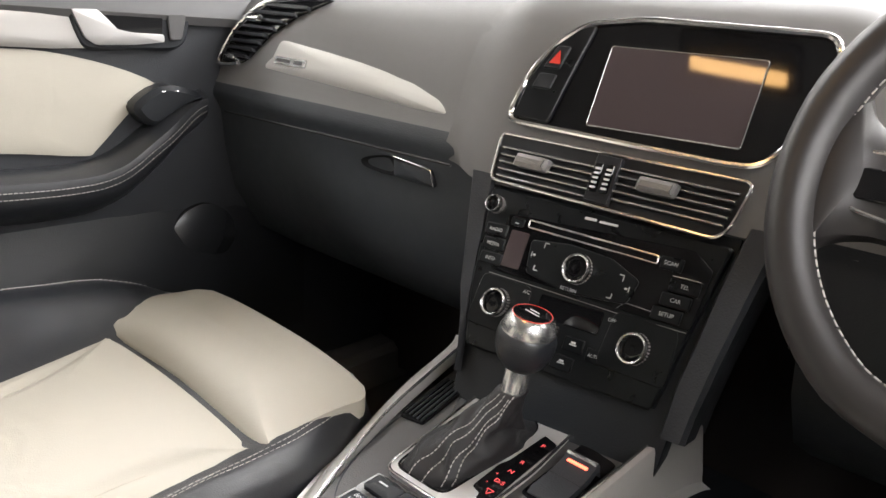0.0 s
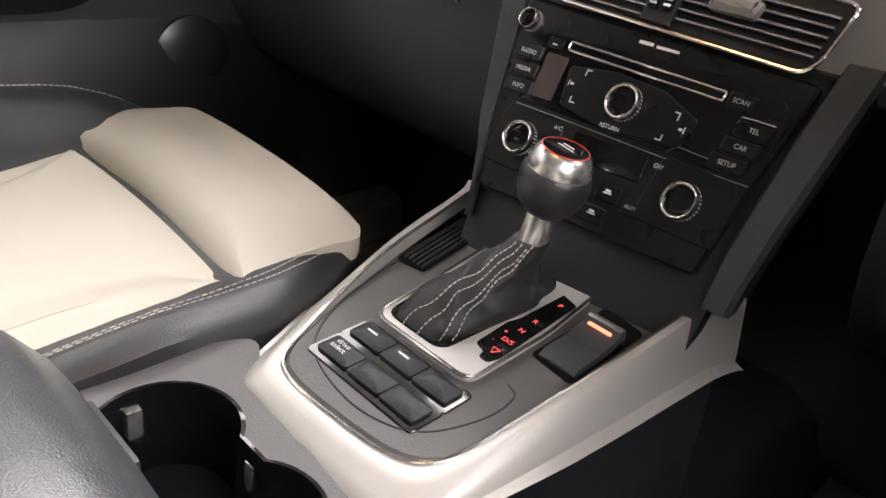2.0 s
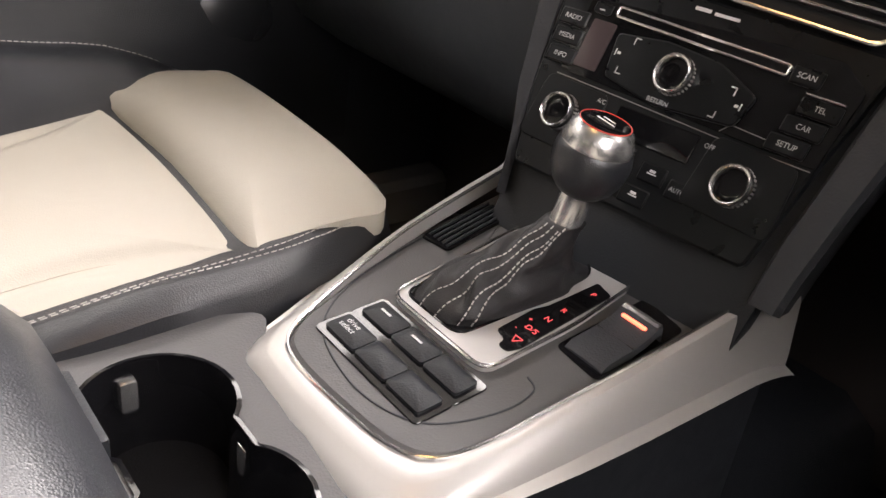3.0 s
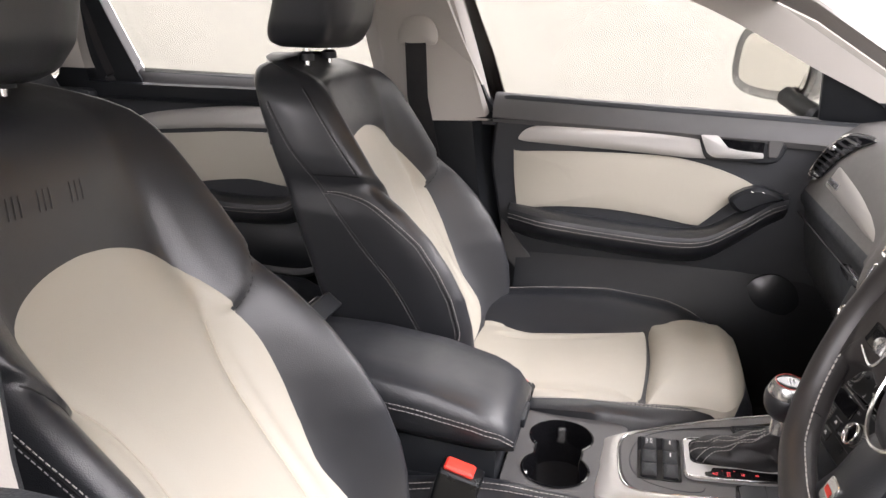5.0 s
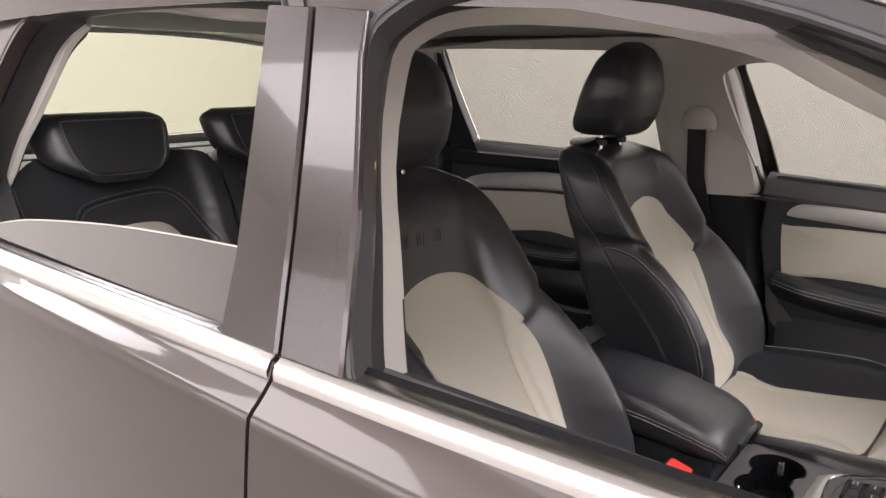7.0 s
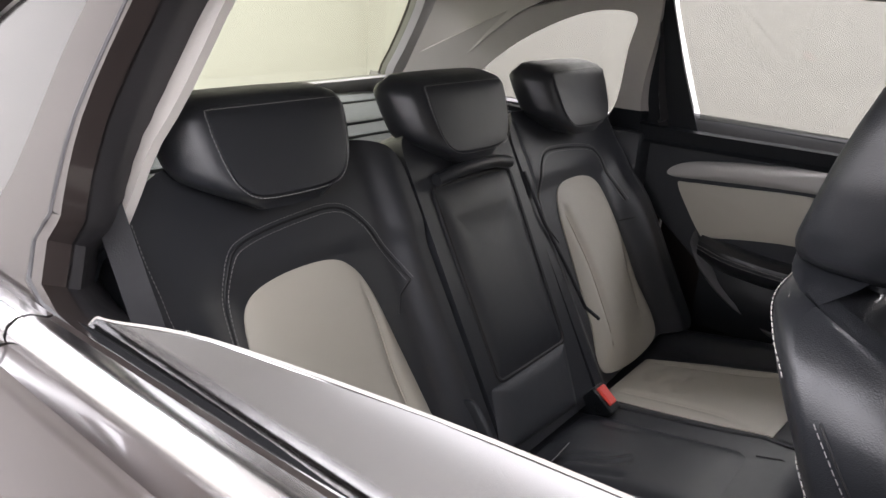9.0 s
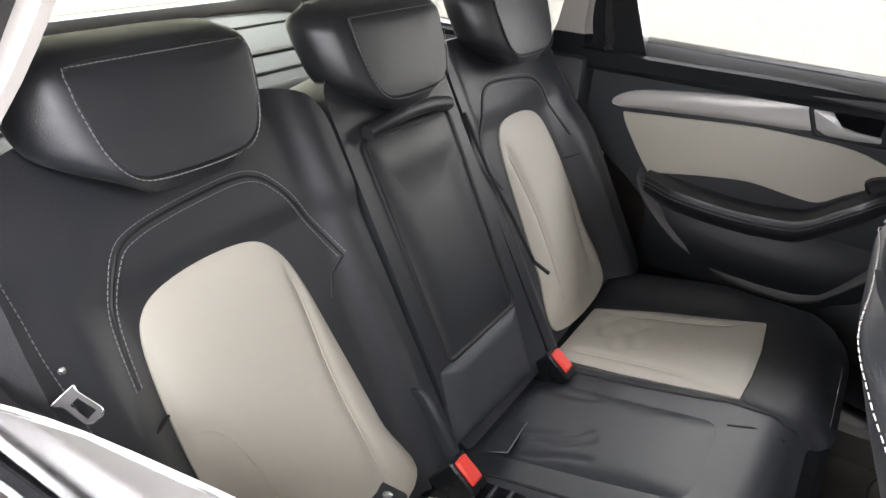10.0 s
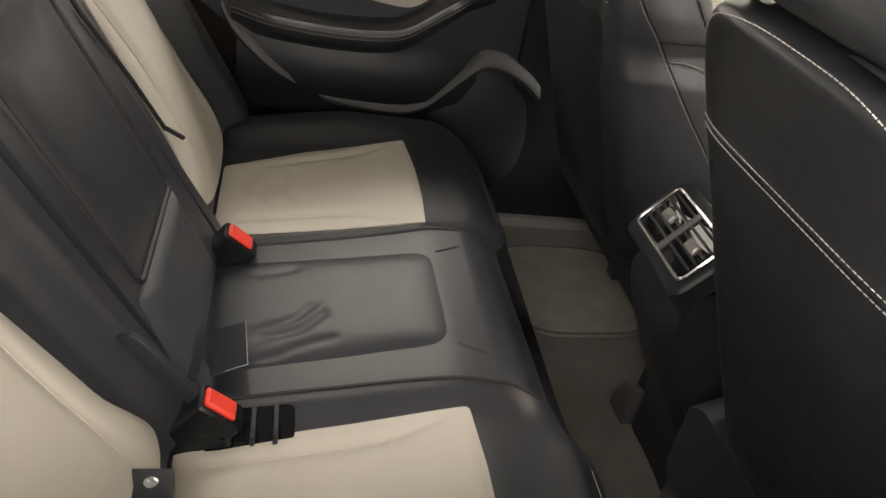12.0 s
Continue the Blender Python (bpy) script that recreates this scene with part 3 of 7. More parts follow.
    rim = [(-0.74, 0.6), (0.74, 0.6), (0.74, 1.2), (0.64, 1.46), (0.3, 1.53), (-0.3, 1.53), (-0.64, 1.46), (-0.74, 1.2)]
    pane = smooth_loop([(-0.60, 1.165), (-0.645, 1.20), (-0.57, 1.42), (-0.47, 1.468), (0, 1.49), (0.47, 1.468), (0.57, 1.42), (0.645, 1.20), (0.60, 1.165), (0, 1.150)], 4)
    part("tailgate", holed(rim, [pane], tail, 0.05), HEADLINER, car, "grey inner lining of the tailgate")
    part("tailgate_skin", holed(rim, [pane], lambda u, v, w: tail(u, v, w + 0.053), 0.006), PAINT, car, "grey-brown metallic tailgate skin")
    g = part("tailgate_window", loft([[tail(u, 1.13, 0.03), tail(u, 1.32, 0.03), tail(u, 1.5, 0.03)] for u in np.linspace(-0.66, 0.66, 9)], False, False), REAR_GLASS, car, "green-tinted rear window")
    g.visible_shadow = False
    # corners between the tailgate and the rear side windows
    for s in (1, -1):
        rows = []
        for z, ys, xt in ((1.12, -1.70, 0.665), (1.20, -1.66, 0.66), (1.26, -1.60, 0.64), (1.33, -1.50, 0.617), (1.38, -1.42, 0.60), (1.42, -1.34, 0.585), (1.455, -1.24, 0.53), (1.485, -1.20, 0.46)):
            a = Vector((side_x(z) - 0.162, ys - (0.07 if s > 0 else 0.0), z))
            b = Vector((xt, -1.955 + 0.85 * (z - 1.15) + 0.06 * (xt / 0.6) ** 2, z))
            c = Vector((max(a.x, b.x) + 0.012, (a.y + b.y) / 2 - 0.03, z))
            back = Vector((0.03, -0.01, 0.0))
            rows.append([(s * p.x, p.y, p.z) for p in (a, a.lerp(c, 0.6), c, b.lerp(c, 0.4), b, b + back, c + back, a + back)])
        part("rear_corner_trim", loft(rows), PILLAR_TRIM, car, "light grey lining of the rear roof pillar")
    # floor pan, bulkhead
    part("floor_pan", box((-0.84, -2.0, 0.28), (0.84, 1.2, 0.33), 0.01), CARPET, car, "dark carpet over the floor pan")
    for s in (1, -1):
        part("footwell_side", box((s * 0.82 - 0.02, 0.86, 0.32), (s * 0.82 + 0.02, 1.19, 1.10), 0.005), HARD_BLACK, car, "black footwell side lining")
    for s in (1, -1):
        part("cargo_side", box((s * 0.745 - 0.065, -1.98, 0.32), (s * 0.745 + 0.065, -1.085 if s < 0 else -1.27, 1.125 if s < 0 else 1.10), 0.02), DOOR_BLACK, car, "dark load space side lining")
    part("bulkhead", box((-0.84, 1.12, 0.3), (0.84, 1.2, 1.13), 0.01), HARD_BLACK, car, "black front bulkhead")
    # plain front end and tail that close the body, on four wheels
    rows = []
    for y, zt, zb, hw in ((1.04, 1.09, 0.36, 0.875), (1.35, 1.05, 0.34, 0.885), (1.75, 0.98, 0.33, 0.875), (2.02, 0.90, 0.33, 0.83), (2.12, 0.78, 0.34, 0.78), (2.16, 0.6, 0.36, 0.74)):
        rows.append([(-hw, y, zb), (-hw * 1.01, y, (zb + zt) / 2), (-hw * 0.95, y, zt - 0.03), (-hw * 0.55, y, zt + 0.015), (0, y, zt + 0.03), (hw * 0.55, y, zt + 0.015), (hw * 0.95, y, zt - 0.03), (hw * 1.01, y, (zb + zt) / 2), (hw, y, zb)])
    part("bonnet", loft(rows), PAINT, car, "plain painted bonnet and front wings")
    part("rear_bumper", box((-0.84, -2.22, 0.34), (0.84, -1.96, 0.66), 0.05), PAINT, car, "painted rear bumper")
    for s in (1, -1):
        for y in (1.42, -1.42):
            tyre = part("wheel", lathe([(0.24, -0.11), (0.33, -0.115), (0.355, -0.09), (0.36, 0.0), (0.355, 0.09), (0.33, 0.115), (0.24, 0.11)], lambda u, v, w, s=s, y=y: (s * (0.775 + w), y + u, 0.36 + v), 40), RUBBER, car, "black tyre on an alloy wheel")
            part("rim", lathe([(0.235, 0.09), (0.225, 0.10), (0.20, 0.075), (0.06, 0.07), (0.05, 0.09), (0.02, 0.092)], lambda u, v, w, s=s, y=y: (s * (0.775 + w), y + u, 0.36 + v), 30), ALUMINIUM, tyre, "silver alloy rim")
    return car


def headliner():
    rings = []
    for x in np.linspace(-0.64, 0.64, 13):
        c = 0.045 * (1 - (abs(x) / 0.66) ** 3)
        rings.append([(x, y, z + c) for y, z in ((0.36, 1.435), (0.1, 1.48), (-0.4, 1.495), (-0.9, 1.492), (-1.3, 1.475), (-1.68, 1.455))] + [(x, y, z + c + 0.012) for y, z in ((-1.68, 1.455), (-1.3, 1.475), (-0.9, 1.492), (-0.4, 1.495), (0.1, 1.48), (0.36, 1.435))])
    tagged(finish("headliner", loft(rings), HEADLINER), "grey cloth roof lining", "headliner", kind="structure")


def roof_lamp():
    m = thing("roof_lamp", "lit warm roof lamp in the front of the headliner", "roof lamp", at=(-0.03, 0.25, 1.49))
    part("housing", plate(rounded([(-0.135, 0.19), (0.075, 0.19), (0.065, 0.32), (-0.125, 0.32)], 0.02), lambda u, v, w: (u, v, 1.494 - w - 0.10 * (v - 0.2)), 0.016, 0.006), GREY_PLASTIC, m, "grey lamp housing")
    part("lens", plate(rounded([(-0.108, 0.221), (0.049, 0.221), (0.049, 0.259), (-0.108, 0.259)], 0.008), lambda u, v, w: (u, v, 1.4785 - w - 0.10 * (v - 0.2)), 0.003, 0.001), ROOF_LENS, m, "warm lit lens")
    return m


car_body()
headliner()
roof_lamp()


# ---- doors, inner side ----
def door_frame(s, x, dy):
    return lambda u, v, w: (s * (x - w), u + dy, v)


def front_door_panel(s):
    d = thing("front_door_lining", "black front door lining with cream insert and silver strip", "door lining", "front door linings", at=(s * 0.78, 0.3, 0.4))
    base = door_frame(s, 0.795, 0)
    part("panel", plate(rounded([(-0.03, 0.42), (1.10, 0.42), (1.10, 1.11), (0.60, 1.135), (-0.04, 1.155), (-0.055, 1.0), (0.0, 0.72)], 0.03), base, 0.042, 0.006), DOOR_BLACK, d)
    # soft shoulder under the window
    rows = []
    for i in range(15):
        y = -0.05 + 0.95 * i / 14
        z = 1.150 - 0.03 * i / 14
        rows.append([(s * x, y, z + zz) for x, zz in ((0.80, 0.006), (0.775, 0.008), (0.755, -0.002), (0.738, -0.022), (0.733, -0.045), (0.742, -0.058), (0.80, -0.06))])
    part("shoulder_pad", loft(rows), SOFT_PLASTIC, d, "dark grey soft shoulder pad")
    strip = smooth_loop([(0.012, 1.060), (0.03, 1.080), (0.08, 1.092), (0.20, 1.098), (0.41, 1.096), (0.43, 1.066), (0.437, 1.038), (0.25, 1.044), (0.06, 1.050), (0.02, 1.053)], 3)
    part("trim_strip", cushion_pad(strip, door_frame(s, 0.742, 0), 0.006, 0.012, 5), SILVER, d, "brushed silver trim strip")
    pad = smooth_loop([(0.002, 1.018), (0.02, 1.026), (0.15, 1.034), (0.30, 1.037), (0.38, 1.033), (0.47, 1.012), (0.535, 0.985), (0.53, 0.967), (0.495, 0.945), (0.44, 0.892), (0.42, 0.884), (0.34, 0.895), (0.23, 0.905), (0.12, 0.903), (0.03, 0.893), (0.015, 0.90)], 3)
    part("cream_insert", cushion_pad(pad, door_frame(s, 0.748, 0), 0.004, 0.012, 6), CREAM_LEATHER, d, "cream leather door insert")
    # armrest, sweeping up to the switch
    line = smooth_loop([(0.00, 0.886), (0.12, 0.874), (0.25, 0.864), (0.38, 0.858), (0.45, 0.868), (0.51, 0.905), (0.57, 0.945), (0.61, 0.957)], 6, False)
    rows = []
    for i, (y, z) in enumerate(line):
        f = i / (len(line) - 1)
        out = 0.690 + 0.03 * sstep(0.75, 1, f) + 0.03 * (1 - sstep(0, 0.12, f))
        h = 0.050 - 0.012 * sstep(0.6, 1, f)
        rows.append([(s * x, y, z + zz) for x, zz in ((0.765, 0.014), (0.745, 0.016), (out + 0.02, 0.014), (out + 0.004, 0.006), (out, -0.008), (out + 0.006, -h * 0.6), (out + 0.03, -h), (0.765, -h - 0.02))])
    arm = part("armrest", loft(rows), BLACK_LEATHER, d, "black leather armrest with twin stitching")
    for k in (0, 1):
        pts = [(s * (lx[4][0] * s + 0.0005 - 0.0018), lx[4][1], lx[4][2] + 0.004 - 0.009 * k) for lx in rows]
        part("stitching", dashes(pts), STITCH, arm)
    # handle and its recess
    hb = rounded([(0.405, 1.098), (0.60, 1.103), (0.585, 1.045), (0.565, 1.034), (0.425, 1.036)], 0.016)
    part("handle_bezel", plate(hb, door_frame(s, 0.752, 0), 0.014, 0.004), HARD_BLACK, d)
    part("handle_cup", plate(rounded([(0.45, 1.092), (0.548, 1.094), (0.545, 1.048), (0.46, 1.046)], 0.012), door_frame(s, 0.742, 0), 0.0055, 0.001), GLOSS_BLACK, d, "dark handle recess")
    part("door_handle", cushion_pad(rounded([(0.413, 1.091), (0.450, 1.091), (0.464, 1.067), (0.50, 1.060), (0.546, 1.058), (0.547, 1.047), (0.50, 1.043), (0.445, 1.043), (0.430, 1.052)], 0.004), door_frame(s, 0.733, 0), 0.005, 0.010, 5), SATIN_PLATE, d, "satin aluminium door handle")
    part("lock_cover", plate(rounded([(0.553, 1.088), (0.585, 1.089), (0.575, 1.050), (0.556, 1.049)], 0.006), door_frame(s, 0.738, 0), 0.005, 0.0015), GREY_PLASTIC, d)
    sw = part("switch_pod", plate(smooth_loop([(0.49, 0.960), (0.535, 0.985), (0.585, 0.975), (0.60, 0.960), (0.56, 0.945), (0.52, 0.925), (0.495, 0.938)], 3), door_frame(s, 0.75, 0), 0.035, 0.008), HARD_BLACK, d)
    part("window_switch", box((s * 0.727 - 0.011, 0.530, 0.966), (s * 0.727 + 0.011, 0.556, 0.975), 0.002), GLOSS_BLACK, sw, "small black rocker switch")
    part("switch_edge", tube([(s * 0.727 + a, y, 0.976) for a, y in ((-0.011, 0.530), (0.011, 0.530), (0.011, 0.556), (-0.011, 0.556))], 0.0013, 6, closed=True), CHROME, sw, "chrome edge of the switch")
    # pocket bulge and loudspeaker hump
    rows = []
    for i in range(12):
        y = 0.02 + 0.80 * i / 11
        b = 0.06 * math.sin(math.pi * min(1, 0.15 + i / 11)) ** 0.5
        rows.append([(s * x, y, z) for x, z in ((0.76, 0.80), (0.752 - 0.02 * b / 0.06, 0.74), (0.752 - b, 0.66), (0.752 - b, 0.52), (0.76, 0.44))])
    part("door_pocket", loft(rows, False, False), HARD_BLACK, d, "black moulded door pocket")
    part("pocket_bulge", cushion_pad(smooth_loop([(0.535, 0.70), (0.560, 0.765), (0.61, 0.785), (0.655, 0.76), (0.665, 0.71), (0.63, 0.665), (0.57, 0.650)], 5), door_frame(s, 0.742, 0), 0.014, 0.012, 10, power=2.0), POLISHED_BLACK, d, "rounded shiny bulge of the door pocket")
    part("kick_trim", plate(smooth_loop([(-0.02, 0.86), (0.03, 0.80), (0.10, 0.735), (0.20, 0.695), (0.22, 0.67), (0.10, 0.69), (0.0, 0.76)], 3), door_frame(s, 0.756, 0), 0.008, 0.002), GREY_PLASTIC, d, "dark grey curved lower trim")
    return d


def rear_door_panel(s):
    d = thing("rear_door_lining", "black rear door lining with cream insert and silver strip", "door lining", "rear door linings", at=(s * 0.78, -0.6, 0.4))
    base = door_frame(s, 0.795, 0)
    part("panel", plate(rounded([(-1.12, 1.17), (-1.10, 0.95), (-0.88, 0.78), (-0.60, 0.66), (-0.42, 0.45), (-0.20, 0.42), (-0.16, 1.0), (-0.20, 1.155), (-0.6, 1.165)], 0.03), base, 0.042, 0.006), DOOR_BLACK, d)
    rows = []
    for i in range(15):
        y = (-1.12 if s < 0 else -1.03) + (0.92 if s < 0 else 0.83) * i / 14
        z = 1.17 - 0.012 * i / 14
        rows.append([(s * x, y, z + zz) for x, zz in ((0.80, 0.006), (0.775, 0.008), (0.755, -0.002), (0.738, -0.022), (0.733, -0.045), (0.742, -0.058), (0.80, -0.06))])
    part("shoulder_pad", loft(rows), SOFT_PLASTIC, d, "dark grey soft shoulder pad")
    strip = smooth_loop([(-1.025, 1.024), (-1.01, 1.045), (-0.95, 1.066), (-0.80, 1.086), (-0.62, 1.099), (-0.605, 1.075), (-0.595, 1.047), (-0.75, 1.038), (-0.93, 1.024), (-1.0, 1.018)], 3)
    part("trim_strip", cushion_pad(strip, door_frame(s, 0.742, 0), 0.006, 0.012, 5), SILVER, d, "brushed silver trim strip")
    pad = smooth_loop([(-0.995, 1.000), (-0.97, 1.008), (-0.85, 1.018), (-0.70, 1.030), (-0.54, 1.026), (-0.46, 1.010), (-0.425, 0.99), (-0.435, 0.966), (-0.50, 0.925), (-0.545, 0.897), (-0.60, 0.898), (-0.69, 0.908), (-0.80, 0.896), (-0.90, 0.879), (-0.92, 0.885), (-0.96, 0.94)], 3)
    part("cream_insert", cushion_pad(pad, door_frame(s, 0.748, 0), 0.004, 0.012, 6), CREAM_LEATHER, d, "cream leather door insert")
    line = smooth_loop([(-0.91, 0.868), (-0.80, 0.855), (-0.70, 0.848), (-0.60, 0.852), (-0.55, 0.866), (-0.48, 0.915), (-0.42, 0.955), (-0.37, 0.965)], 6, False)
    rows = []
    for i, (y, z) in enumerate(line):
        f = i / (len(line) - 1)
        out = 0.690 + 0.03 * sstep(0.75, 1, f) + 0.03 * (1 - sstep(0, 0.12, f))
        h = 0.050 - 0.012 * sstep(0.6, 1, f)
        rows.append([(s * x, y, z + zz) for x, zz in ((0.765, 0.014), (0.745, 0.016), (out + 0.02, 0.014), (out + 0.004, 0.006), (out, -0.008), (out + 0.006, -h * 0.6), (out + 0.03, -h), (0.765, -h - 0.02))])
    arm = part("armrest", loft(rows), BLACK_LEATHER, d, "black leather armrest with twin stitching")
    for k in (0, 1):
        pts = [(s * (lx[4][0] * s + 0.0005 - 0.0018), lx[4][1], lx[4][2] + 0.004 - 0.009 * k) for lx in rows]
        part("stitching", dashes(pts), STITCH, arm)
    part("handle_bezel", plate(rounded([(-0.615, 1.10), (-0.43, 1.105), (-0.43, 1.05), (-0.45, 1.038), (-0.59, 1.036)], 0.014), door_frame(s, 0.752, 0), 0.014, 0.004), HARD_BLACK, d)
    part("handle_cup", plate(rounded([(-0.565, 1.094), (-0.465, 1.096), (-0.47, 1.05), (-0.55, 1.048)], 0.012), door_frame(s, 0.742, 0), 0.0055, 0.001), GLOSS_BLACK, d, "dark handle recess")
    part("door_handle", cushion_pad(rounded([(-0.600, 1.093), (-0.562, 1.093), (-0.546, 1.069), (-0.51, 1.062), (-0.465, 1.060), (-0.463, 1.049), (-0.51, 1.045), (-0.565, 1.045), (-0.585, 1.054)], 0.004), door_frame(s, 0.733, 0), 0.005, 0.010, 5), SATIN_PLATE, d, "satin aluminium door handle")
    sw = part("switch_pod", plate(smooth_loop([(-0.47, 0.966), (-0.43, 0.985), (-0.38, 0.985), (-0.36, 0.968), (-0.40, 0.95), (-0.44, 0.935)], 3), door_frame(s, 0.75, 0), 0.035, 0.008), HARD_BLACK, d)
    part("window_switch", box((s * 0.727 - 0.011, -0.425, 0.972), (s * 0.727 + 0.011, -0.400, 0.981), 0.002), GLOSS_BLACK, sw, "small black rocker switch")
    part("switch_edge", tube([(s * 0.727 + a, y, 0.982) for a, y in ((-0.011, -0.425), (0.011, -0.425), (0.011, -0.400), (-0.011, -0.400))], 0.0013, 6, closed=True), CHROME, sw, "chrome edge of the switch")
    # lower grey swoop over the loudspeaker
    sweep = smooth_loop([(-0.93, 0.868), (-0.90, 0.815), (-0.827, 0.748), (-0.76, 0.712), (-0.68, 0.684), (-0.56, 0.672), (-0.50, 0.686), (-0.463, 0.712), (-0.41, 0.766), (-0.37, 0.797), (-0.32, 0.794), (-0.263, 0.764), (-0.23, 0.735)], 5, False)
    rows = [[(s * x, y, z + zz) for x, zz in ((0.762, 0.026), (0.737, 0.022), (0.724, 0.008), (0.722, -0.004), (0.734, -0.016), (0.762, -0.02))] for y, z in sweep]
    part("lower_trim", loft(rows), SOFT_PLASTIC, d, "grey swooping lower trim")
    spk = smooth_loop([(-0.48, 0.680), (-0.42, 0.735), (-0.365, 0.778), (-0.30, 0.765), (-0.245, 0.725), (-0.222, 0.62), (-0.235, 0.53), (-0.28, 0.49), (-0.36, 0.54), (-0.44, 0.61)], 4)
    part("speaker_cover", cushion_pad(spk, door_frame(s, 0.745, 0), 0.018, 0.012, 6), DOOR_BLACK, d, "black loudspeaker cover")
    rows = []
    for i in range(10):
        y = -0.90 + 0.52 * i / 9
        b = 0.035 * math.sin(math.pi * (0.1 + 0.8 * i / 9))
        rows.append([(s * x, y, z) for x, z in ((0.755, 0.84 - 0.02 * i / 9), (0.750 - b, 0.78), (0.75 - b, 0.70), (0.757, 0.64))])
    part("door_pocket", loft(rows, False, False), HARD_BLACK, d, "black moulded door pocket")
    return d


for side in (-1, 1):
    for lining in (front_door_panel(side), rear_door_panel(side)):
        lining.location.z -= 0.068 if side > 0 else 0.0
        if side > 0 and lining.name.startswith("rear"):
            lining.location.x -= 0.032
            lining.location.z -= 0.05


# ---- front seats ----
SEAT_X = 0.395


def back_mid(z):
    """The middle of the seat back's front face."""
    return -0.027 - 0.60 * (z - 0.722) + 0.05 * max(0, z - 1.02) + 0.034 * sstep(1.03, 1.19, z)


def back_rear(u, z):
    """The rear face, nearly flat, rolling over at the crown."""
    return -0.3325 - 0.34 * (z - 1.0) + 0.030 * (abs(u) / back_half(z)) ** 6 + 0.055 * sstep(1.218, 1.254, z) ** 2


def back_half(z):
    return lerp_table([(0.66, 0.190), (0.72, 0.202), (0.80, 0.208), (0.92, 0.208), (0.99, 0.205), (1.025, 0.199), (1.042, 0.198), (1.058, 0.203), (1.09, 0.204), (1.12, 0.202), (1.145, 0.200), (1.17, 0.197), (1.19, 0.191), (1.207, 0.181), (1.220, 0.167), (1.230, 0.150), (1.240, 0.124), (1.247, 0.092), (1.251, 0.05)], z)


def bolster(u, z):
    b = lerp_table([(0.66, 0.03), (0.70, 0.05), (0.76, 0.085), (0.80, 0.103), (0.85, 0.118), (0.90, 0.121), (0.95, 0.115), (1.0, 0.095), (1.03, 0.074), (1.06, 0.060), (1.10, 0.050), (1.15, 0.036), (1.2, 0.020)], z)
    return b * sstep(0.105, 0.195, abs(u)) ** 1.25


def shoulder_line(u):
    """Height of the seam under the shoulder, from the cream panel out to the edge."""
    return 0.972 + 0.075 * sstep(0.125, 0.205, abs(u))


def back_front(u, z):
    """How far forward the seat back's face lies at that place."""
    h = back_half(z)
    e = max(0.0, (abs(u) / h - 0.90) / 0.10)
    crown = sstep(1.05, 1.16, z)
    edge = (0.016 + 0.006 * crown) * e ** 2
    lip = 0.013 * sstep(0.118, 0.140, abs(u)) * sstep(shoulder_line(u) - 0.004, shoulder_line(u) + 0.010, z) * (1 - 0.75 * crown)
    top = 0.085 * sstep(1.185, 1.254, z) ** 2
    return back_mid(z) + bolster(u, z) + lip - edge - top


def cushion_z(u, y):
    base = lerp_table([(-0.10, 0.680), (0.10, 0.680), (0.30, 0.704), (0.345, 0.711), (0.42, 0.722), (0.475, 0.722), (0.505, 0.708), (0.53, 0.665)], y)
    b = lerp_table([(-0.1, 0.04), (0.1, 0.060), (0.25, 0.052), (0.38, 0.022), (0.46, -0.012)], y)
    return base + b * sstep(0.15, 0.235, abs(u))


